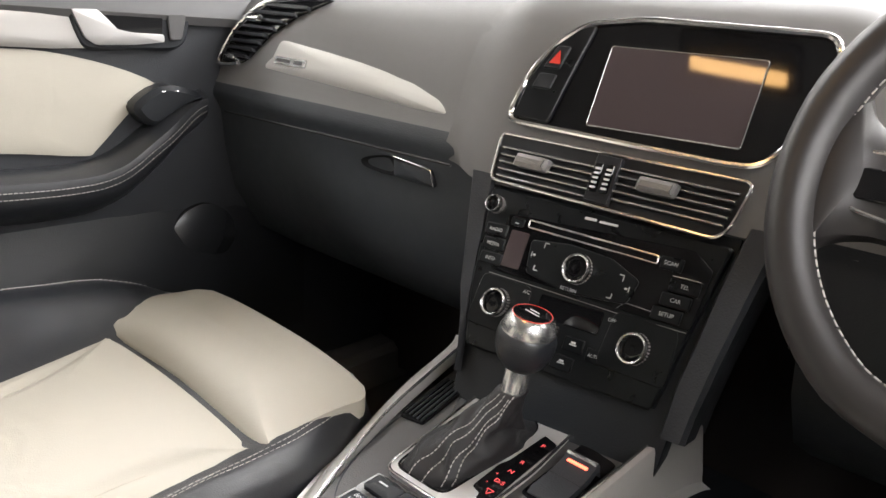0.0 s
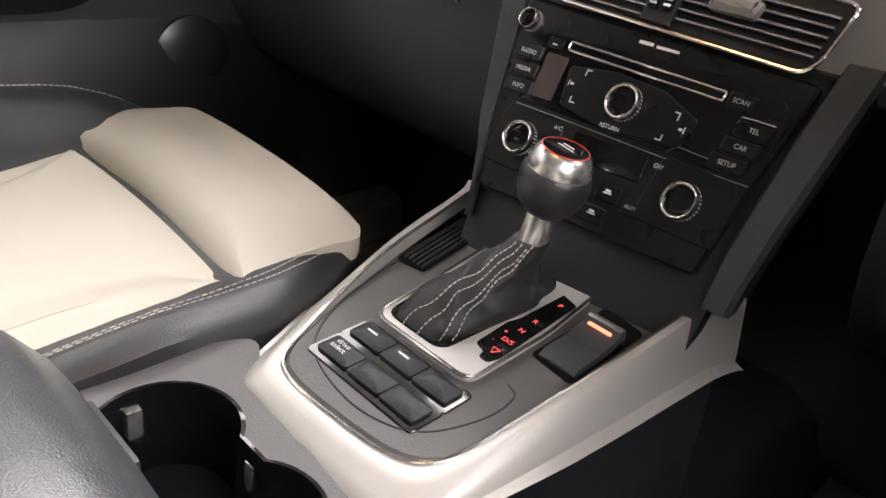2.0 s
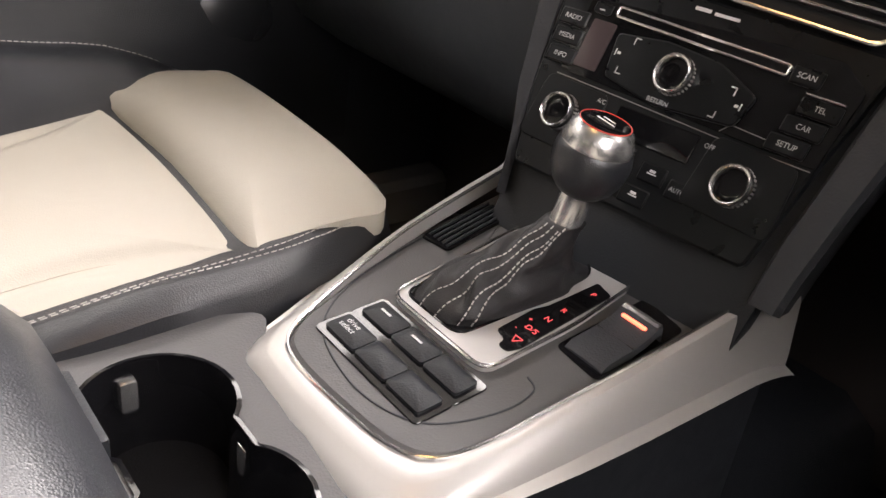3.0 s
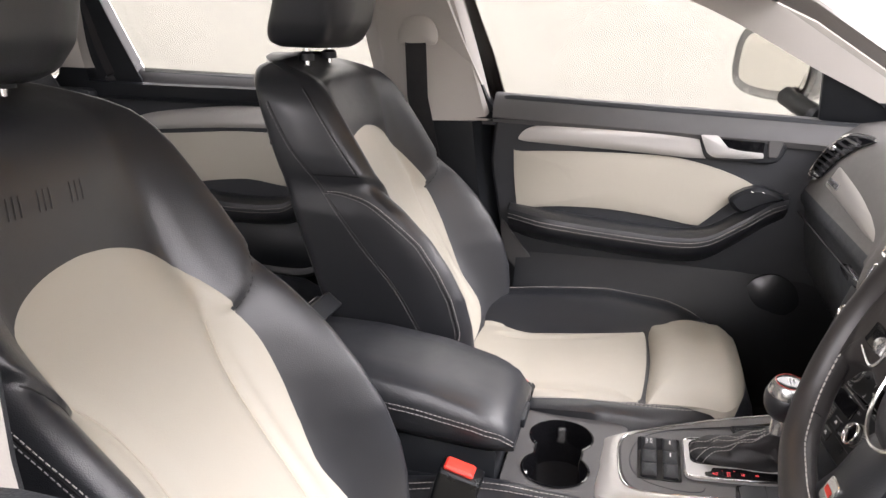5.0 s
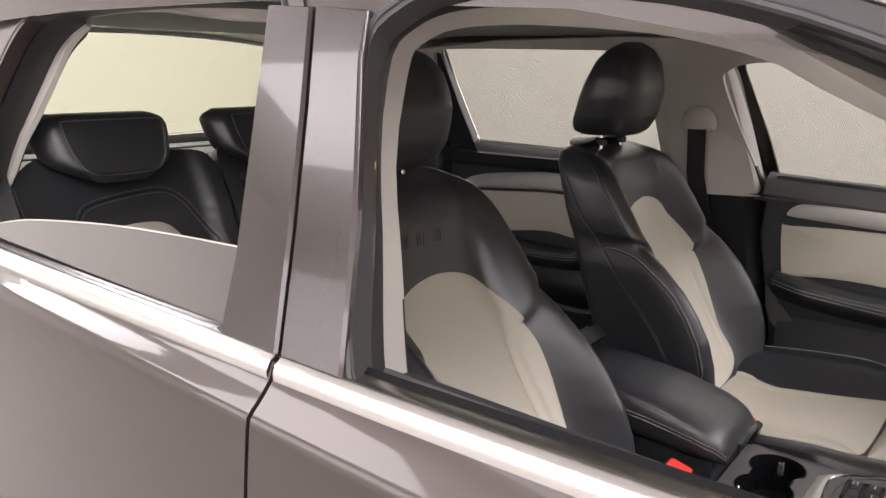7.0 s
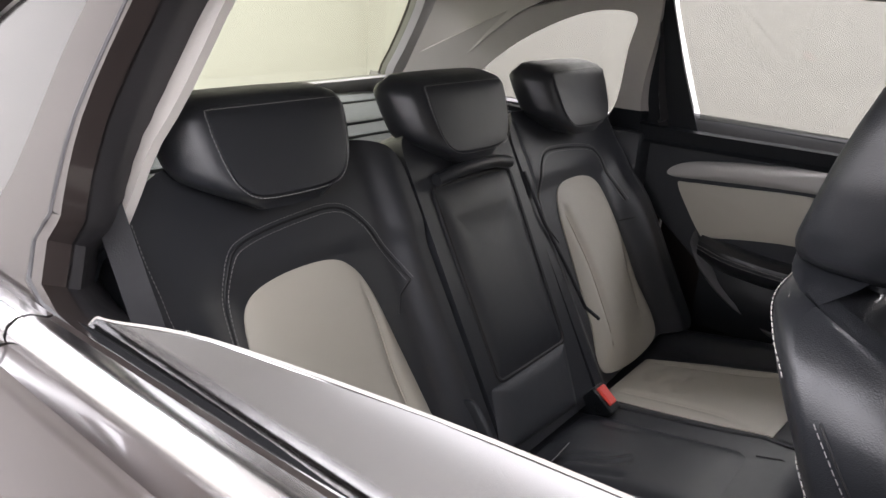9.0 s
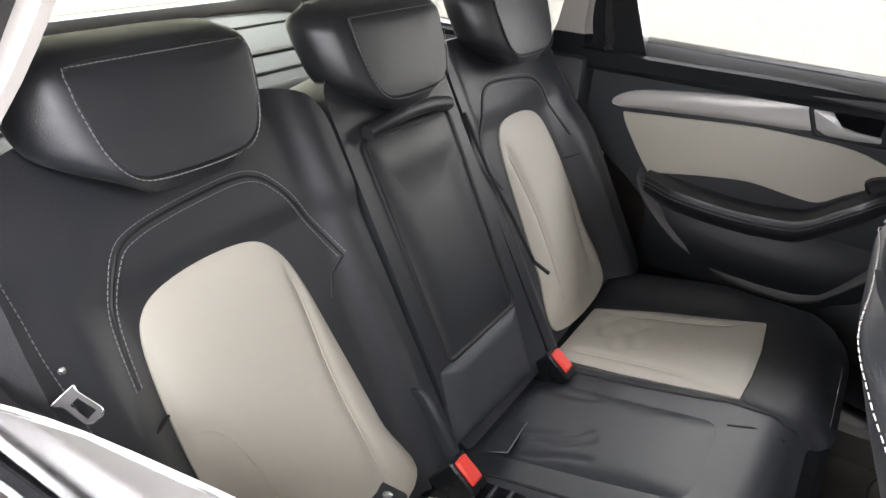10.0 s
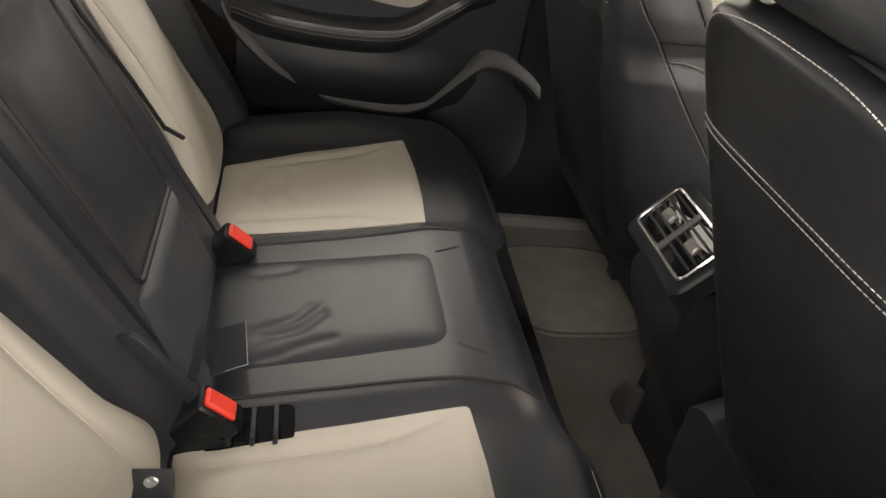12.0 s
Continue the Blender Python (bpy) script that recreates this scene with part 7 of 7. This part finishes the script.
# ---- steering wheel ----
def steering_wheel():
    s = thing("steering_wheel", "black leather three-spoke steering wheel with chrome details", "steering wheel", at=(0.395, 0.5, 1.04))
    c = Vector((0.377, 0.521, 1.042))
    nrm = Vector((0, -1, 0.458)).normalized()
    ux = Vector((1, 0, 0))
    uz = nrm.cross(ux) * -1
    if uz.z < 0:
        uz = -uz

    def wf(u, v, w):
        return tuple(c + ux * u + uz * v + nrm * w)
    rings = []
    for i in range(72):
        a = i * math.tau / 72
        r = 0.166 - 0.008 * sstep(-0.80, -0.98, math.sin(a))
        fat = 1 + 0.10 * (sstep(0.10, 0.35, math.sin(a)) - sstep(0.55, 0.8, math.sin(a)))
        ring = []
        for k in range(14):
            b = k * math.tau / 14
            rr = r + 0.0165 * fat * math.cos(b)
            ring.append(wf(rr * math.cos(a), rr * math.sin(a), 0.0185 * fat * math.sin(b)))
        rings.append(ring)
    rings.append(rings[0])
    rim = part("rim", loft(rings, True, False), RIM_LEATHER, s, "black leather rim")
    line = []
    for a in np.linspace(0.15, math.tau + 0.15, 160):
        r = 0.166 - 0.008 * sstep(-0.80, -0.98, math.sin(a))
        fat = 1 + 0.10 * (sstep(0.10, 0.35, math.sin(a)) - sstep(0.55, 0.8, math.sin(a)))
        rr = r - 0.0165 * fat * 0.99
        line.append(wf(rr * math.cos(a), rr * math.sin(a), 0.0190 * fat * 0.15))
    part("rim_stitching", dashes(line, 0.005, 0.002, 0.0008), STITCH, rim)
    for a in (0.5, math.pi - 0.5, -0.75, math.pi + 0.75):
        part("rim_joint", tube([wf((0.166 + 0.0168 * math.cos(b)) * math.cos(a), (0.166 + 0.0168 * math.cos(b)) * math.sin(a), 0.0148 * math.sin(b)) for b in np.linspace(0, math.tau, 20, endpoint=False)], 0.0007, 5, closed=True), BLACK_SEAM, rim)
    hub = part("airbag_cover", cushion_pad(smooth_loop([(-0.078, 0.030), (-0.060, 0.056), (0, 0.064), (0.060, 0.056), (0.078, 0.030), (0.070, -0.025), (0.045, -0.062), (0, -0.072), (-0.045, -0.062), (-0.070, -0.025)], 5), lambda u, v, w: wf(u, v - 0.006, w - 0.024), 0.024, 0.03, 10), BLACK_LEATHER, s, "rounded black airbag cover")
    part("cover_ring", tube([wf(0.052 * math.cos(a), -0.010 + 0.056 * math.sin(a), -0.0055 + 0.003 * abs(math.sin(a))) for a in np.linspace(0, math.tau, 48, endpoint=False)], 0.0019, 6, closed=True), CHROME, hub, "chrome ring round the emblem")
    em = bmesh.new()
    for i in range(4):
        cx = -0.021 + 0.014 * i
        tube([wf(cx + 0.0095 * math.cos(a), 0.000 + 0.0100 * math.sin(a), 0.0020) for a in np.linspace(0, math.tau, 20, endpoint=False)], 0.0019, 6, em, True)
    part("emblem", em, CHROME, hub, "chrome emblem of plain rings")
    for sg in (1, -1):
        sp = part("side_spoke", cushion_pad(smooth_loop([(sg * 0.065, 0.036), (sg * 0.105, 0.044), (sg * 0.134, 0.060), (sg * 0.150, 0.092), (sg * 0.162, 0.060), (sg * 0.164, 0.0), (sg * 0.157, -0.064), (sg * 0.144, -0.034), (sg * 0.115, -0.020), (sg * 0.068, -0.020)], 4), lambda u, v, w: wf(u, v - 0.016, w - 0.016 + 0.012 * sstep(0.11, 0.155, abs(u))), 0.012, 0.02, 8), RIM_LEATHER, s, "black spoke with control keys")
        part("spoke_trim", tube([wf(sg * u, v - 0.016, -0.003) for u, v in smooth_loop([(0.080, 0.030), (0.12, 0.034), (0.145, 0.026), (0.142, 0.0), (0.11, -0.010), (0.082, -0.008)], 5)], 0.0016, 6, closed=True), ALUMINIUM, sp, "thin satin surround")
        part("spoke_keys", plate(rect(0.098 if sg > 0 else -0.130, 0.0, 0.130 if sg > 0 else -0.098, 0.022, 0.004), lambda u, v, w: wf(u, v - 0.016, w - 0.004), 0.004, 0.001), GLOSS_BLACK, sp)
        part("thumb_roller", lathe([(0.008, -0.010), (0.009, 0.0), (0.008, 0.010)], lambda u, v, w, sg=sg: wf(sg * 0.088 + w * 0.6, -0.006 + u, -0.002 + v), 16), ALUMINIUM, sp)
    low = part("lower_spoke", cushion_pad(smooth_loop([(-0.030, -0.060), (0.030, -0.060), (0.040, -0.11), (0.052, -0.158), (0.0, -0.166), (-0.052, -0.158), (-0.040, -0.11)], 4), lambda u, v, w: wf(u, v, w - 0.018), 0.014, 0.016, 6), BLACK_LEATHER, s, "black lower spoke")
    part("spoke_badge", plate(rect(-0.012, -0.136, 0.012, -0.112, 0.004), lambda u, v, w: wf(u, v, w - 0.005), 0.003, 0.001), ALUMINIUM, low, "small metal badge")
    part("badge_print", bars(wf, [(-0.008, -0.127, 0.008, -0.121)], -0.0016), RED, low)
    part("column", tube([wf(0, 0, -0.02), wf(0, -0.005, -0.10), wf(0, -0.01, -0.22)], 0.055, 20), HARD_BLACK, s, "black steering column shroud")
    for sg in (1, -1):
        part("column_stalk", tube([wf(sg * 0.05, 0.0, -0.055), wf(sg * 0.10, 0.004, -0.05), wf(sg * 0.165, 0.008, -0.045)], 0.008, 10), HARD_BLACK, s, "black column stalk")
    return s


steering_wheel()


# ---- seat belts and buckles ----
def buckle(x, y, z, lean_y, name_label, group):
    b = thing("belt_buckle", name_label, "belt buckle", group, at=(x, y, z - 0.12))
    d = Vector((0, lean_y, 1)).normalized()
    sx = Vector((1, 0, 0))
    sy = sx.cross(d) * -1
    o = Vector((x, y, z))

    def bf(u, v, w):
        return tuple(o + sx * u + sy * v + d * w)
    part("casing", plate(rounded([(-0.020, -0.031), (0.020, -0.031), (0.020, 0.029), (-0.020, 0.029)], 0.006, 3), lambda u, v, w: bf(u, v, w - 0.104), 0.101, 0.003), PANEL_BLACK, b, "black buckle casing")
    part("release_button", plate(rounded([(-0.0135, -0.026), (0.0135, -0.026), (0.0135, 0.016), (-0.0135, 0.016)], 0.004, 3), lambda u, v, w: bf(u, v, w - 0.006), 0.009, 0.003), RED, b, "red release button")
    part("strap", tube([bf(0, 0, -0.07), bf(0, 0.0, -0.13)], 0.012, 8), BELT, b)
    return b


buckle(0.152, 0.095, 0.745, 0.25, "black front belt buckle with red button beside the armrest", "front belt buckles")
buckle(-0.128, 0.125, 0.745, 0.25, "black front belt buckle with red button beside the armrest", "front belt buckles")
buckle(0.213, -0.845, 0.705, 0.8, "black rear belt buckle with red button standing on the bench", "rear belt buckles")
buckle(-0.132, -0.845, 0.705, 0.8, "black rear belt buckle with red button standing on the bench", "rear belt buckles")


def front_belt(s):
    b = thing("front_seat_belt", "black seat belt hanging from the middle pillar", "seat belt", "front seat belts", at=(s * 0.69, -0.18, 0.5))
    inner = 0.058 if s > 0 else 0.012
    aft = -0.09 if s > 0 else -0.030
    rows = [[(s * (x - inner * (z > 1.1)), y + dy + aft * (z > 1.1), z) for dy, t in ((-0.024, 0), (0.024, 0), (0.024, 0.0015), (-0.024, 0.0015))] for x, y, z in ((0.665, -0.185, 1.275), (0.672, -0.18, 1.15), (0.685, -0.17, 0.95), (0.70, -0.16, 0.70))]
    rows = [[(p[0] + s * (0.0 if i < 2 else 0.0015), p[1], p[2]) for i, p in enumerate(r)] for r in rows]
    part("webbing", loft(rows), BELT, b)
    part("belt_guide", cushion_pad(smooth_loop([(-0.226, 1.268), (-0.222, 1.300), (-0.200, 1.322), (-0.165, 1.322), (-0.142, 1.302), (-0.138, 1.272), (-0.155, 1.262), (-0.21, 1.260)], 4), lambda u, v, w: (s * (0.672 - inner - w), u + aft, v), 0.013, 0.01, 7), PILLAR_TRIM, b, "grey belt guide")
    return b


def rear_belt(s):
    b = thing("rear_seat_belt", "black rear seat belt lying along the backrest edge", "seat belt", "rear seat belts", at=(s * 0.66, -1.1, 0.7))
    pts = [(0.676, -1.22, 1.24), (0.690, -1.14, 1.14), (0.697, -1.085, 1.065), (0.70, -1.03, 0.985), (0.70, -0.98, 0.88)] if s > 0 else [(0.635, -1.26, 1.20), (0.655, -1.16, 1.10), (0.668, -1.06, 0.95), (0.672, -1.00, 0.82)]
    h = 0.013 if s > 0 else 0.022
    rows = [[(s * (x - h), y + 0.020, z), (s * (x + h), y - 0.005, z), (s * (x + h), y - 0.0065, z), (s * (x - h), y + 0.0185, z)] for x, y, z in pts]
    part("webbing", loft(rows), BELT, b)
    if s < 0:
        return b
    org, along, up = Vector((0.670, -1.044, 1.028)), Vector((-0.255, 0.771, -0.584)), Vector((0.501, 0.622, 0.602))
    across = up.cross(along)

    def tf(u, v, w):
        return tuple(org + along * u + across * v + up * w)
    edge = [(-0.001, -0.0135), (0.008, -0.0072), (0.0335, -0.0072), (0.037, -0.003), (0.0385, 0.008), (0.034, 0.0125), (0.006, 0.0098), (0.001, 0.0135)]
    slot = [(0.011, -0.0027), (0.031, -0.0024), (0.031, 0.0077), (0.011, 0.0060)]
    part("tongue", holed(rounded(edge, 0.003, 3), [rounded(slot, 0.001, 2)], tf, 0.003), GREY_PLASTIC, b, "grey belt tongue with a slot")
    part("tongue_rim", tube([tf(u, v, 0.003) for u, v in rounded(edge, 0.003, 3)], 0.0006, 5, closed=True), ALUMINIUM, b, "thin bright edge of the tongue")
    # small bead added where the belt tongue catches a glint
    part("belt_glint", lathe([(0.004, 0.0), (0.004, 0.002), (0.002, 0.004)], lambda u, v, w: (0.661 + u, -1.055 + w, 1.045 + v), 12), ALUMINIUM, b, "small metal bead standing in for a glint")
    return b


def middle_belt():
    b = thing("middle_seat_belt", "thin black belt running down the inner backrest edge", "seat belt", at=(-0.17, -1.0, 0.75))
    pts = [rear_face(-0.168, 1.10, 0.004), rear_face(-0.185, 1.0, 0.006), rear_face(-0.215, 0.90, 0.012), rear_face(-0.245, 0.81, 0.018)]
    part("webbing", tube(pts, 0.0035, 6), BELT, b)
    part("tongue", tube([rear_face(-0.245, 0.81, 0.02), rear_face(-0.268, 0.782, 0.026)], 0.004, 8), HARD_BLACK, b)
    return b


for side in (-1, 1):
    front_belt(side)
    rear_belt(side)
middle_belt()


# ---- luggage cover, floor mats, mirror ----
def luggage_cover():
    c = thing("luggage_cover", "grey roller luggage cover behind the rear bench", "luggage cover", at=(0, -1.6, 1.1))
    part("cassette", tube([(-0.62, -1.36, 1.105), (0.62, -1.36, 1.105)], 0.035, 14), SHELF_CLOTH, c, "grey roller cassette")
    part("cover_sheet", box((-0.60, -1.95, 1.115), (0.60, -1.36, 1.125), 0.003), SHELF_CLOTH, c)
    for y in (-1.47, -1.58, -1.80):
        part("cover_fold", box((-0.60, y - 0.012, 1.123), (0.60, y + 0.012, 1.131), 0.003), HARD_BLACK if y == -1.58 else SHELF_CLOTH, c)
    return c


def floor_mat(s):
    m = thing("floor_mat", "dark rear carpet floor mat", "floor mat", "rear floor mats", at=(s * 0.42, -0.25, 0.35))
    part("mat", plate(rounded([(s * 0.345, -0.285), (s * 0.69, -0.285), (s * 0.69, 0.06), (s * 0.36, 0.06)], 0.12, 8), lambda u, v, w: (u, v, w + 0.345), 0.012, 0.005), MAT_CARPET, m)
    part("mat_edge", tube([(u, v, 0.356) for u, v in rounded([(s * 0.345, -0.285), (s * 0.69, -0.285), (s * 0.69, 0.06), (s * 0.36, 0.06)], 0.12, 8)], 0.003, 6, closed=True), GREY_PLASTIC, m)
    return m


def tunnel():
    rows = []
    for y in np.linspace(-0.52, 0.5, 15):
        h = 0.035 + 0.09 * sstep(-0.12, 0.12, y)
        rows.append([(x, y, 0.326 + h * math.cos(math.pi * x / 0.52) ** 1.5) for x in np.linspace(-0.259, 0.259, 19)])
    tagged(finish("floor_tunnel", loft(rows), CARPET), "carpeted tunnel along the cabin floor", "floor", kind="structure")
    # front stretch in black instead of carpet, to give the dark of the footwell
    rows = [[(-0.19, y, 0.325), (-0.15, y, 0.43), (-0.10, y, 0.46), (0.10, y, 0.46), (0.15, y, 0.43), (0.19, y, 0.325)] for y in (0.49, 0.8, 1.1)]
    tagged(finish("shaded_tunnel", loft(rows), HARD_BLACK), "front tunnel, coloured black for the footwell shade", "floor", kind="structure")
    for s in (1, -1):
        rows = [[(s * 0.84, y, 0.33), (s * 0.70, y, 0.335), (s * 0.705, y, 0.40), (s * 0.72, y, 0.415), (s * 0.80, y, 0.42), (s * 0.84, y, 0.42)] for y in (-0.6, -0.2, 0.3, 1.1)]
        tagged(finish("door_sill", loft(rows), SILL_GREY), "dark grey plastic door sill", "sill", kind="structure")
        rows = [[(s * 0.80, y0, z), (s * (0.74 - 0.06 * sstep(1.15, 1.45, z)), y0 + 0.01, z), (s * (0.735 - 0.06 * sstep(1.15, 1.45, z)), y1 - 0.03, z), (s * 0.80, y1, z)] for z, y0, y1 in ((0.36, -0.30, 0.02), (0.7, -0.30, 0.0), (0.95, -0.30, -0.05), (1.09, -0.30, -0.068))]
        tagged(finish("pillar_foot", loft(rows), HARD_BLACK), "black lower lining of the middle pillar", "pillar lining", kind="structure")


def wing_mirror(s):
    m = thing("wing_mirror", "silver wing mirror on the passenger door", "wing mirror", at=(s * 0.95, 0.6, 1.1))
    # folded in, so that the glass looks across the car
    face, along = Vector((-s * 0.64, -0.768, 0.0)), Vector((-s * 0.768, 0.64, 0.0))
    mid = Vector((s * 0.955, 0.585, 1.242))

    def mf(u, v, w):
        return tuple(mid + along * u + face * w + Vector((0, 0, v)))
    prof = smooth_loop([(-0.120, -0.055), (-0.126, 0.020), (-0.100, 0.074), (-0.03, 0.088), (0.080, 0.080), (0.114, 0.045), (0.116, -0.040), (0.080, -0.082), (-0.05, -0.084)], 4)
    rings = [[mf(u * sc, v * sc, w) for u, v in prof] for w, sc in ((0.010, 0.96), (0.014, 1.0), (0.0, 1.03), (-0.04, 1.0), (-0.08, 0.8), (-0.105, 0.45))]
    part("housing", loft(rings), WHITE_PAINT, m, "silver painted mirror housing")
    part("mirror_glass", plate(inset(prof, 0.021), lambda u, v, w: mf(u, v, 0.012 + w), 0.003, 0.001), MIRROR, m, "mirror glass")
    part("mirror_foot", tube([(s * 0.80, 0.66, 1.135), (s * 0.85, 0.63, 1.15), (s * 0.90, 0.60, 1.17)], 0.022, 12), HARD_BLACK, m)
    part("sail_panel", plate(rounded([(0.655, 1.11), (0.84, 1.10), (0.775, 1.205), (0.70, 1.262), (0.630, 1.290)], 0.006, 2), lambda u, v, w: (s * (side_x(v) - 0.055 - w), u, v), 0.02, 0.004), HARD_BLACK, m, "black inner sail panel")
    return m


luggage_cover()
for side in (-1, 1):
    floor_mat(side)
tunnel()
wing_mirror(-1)
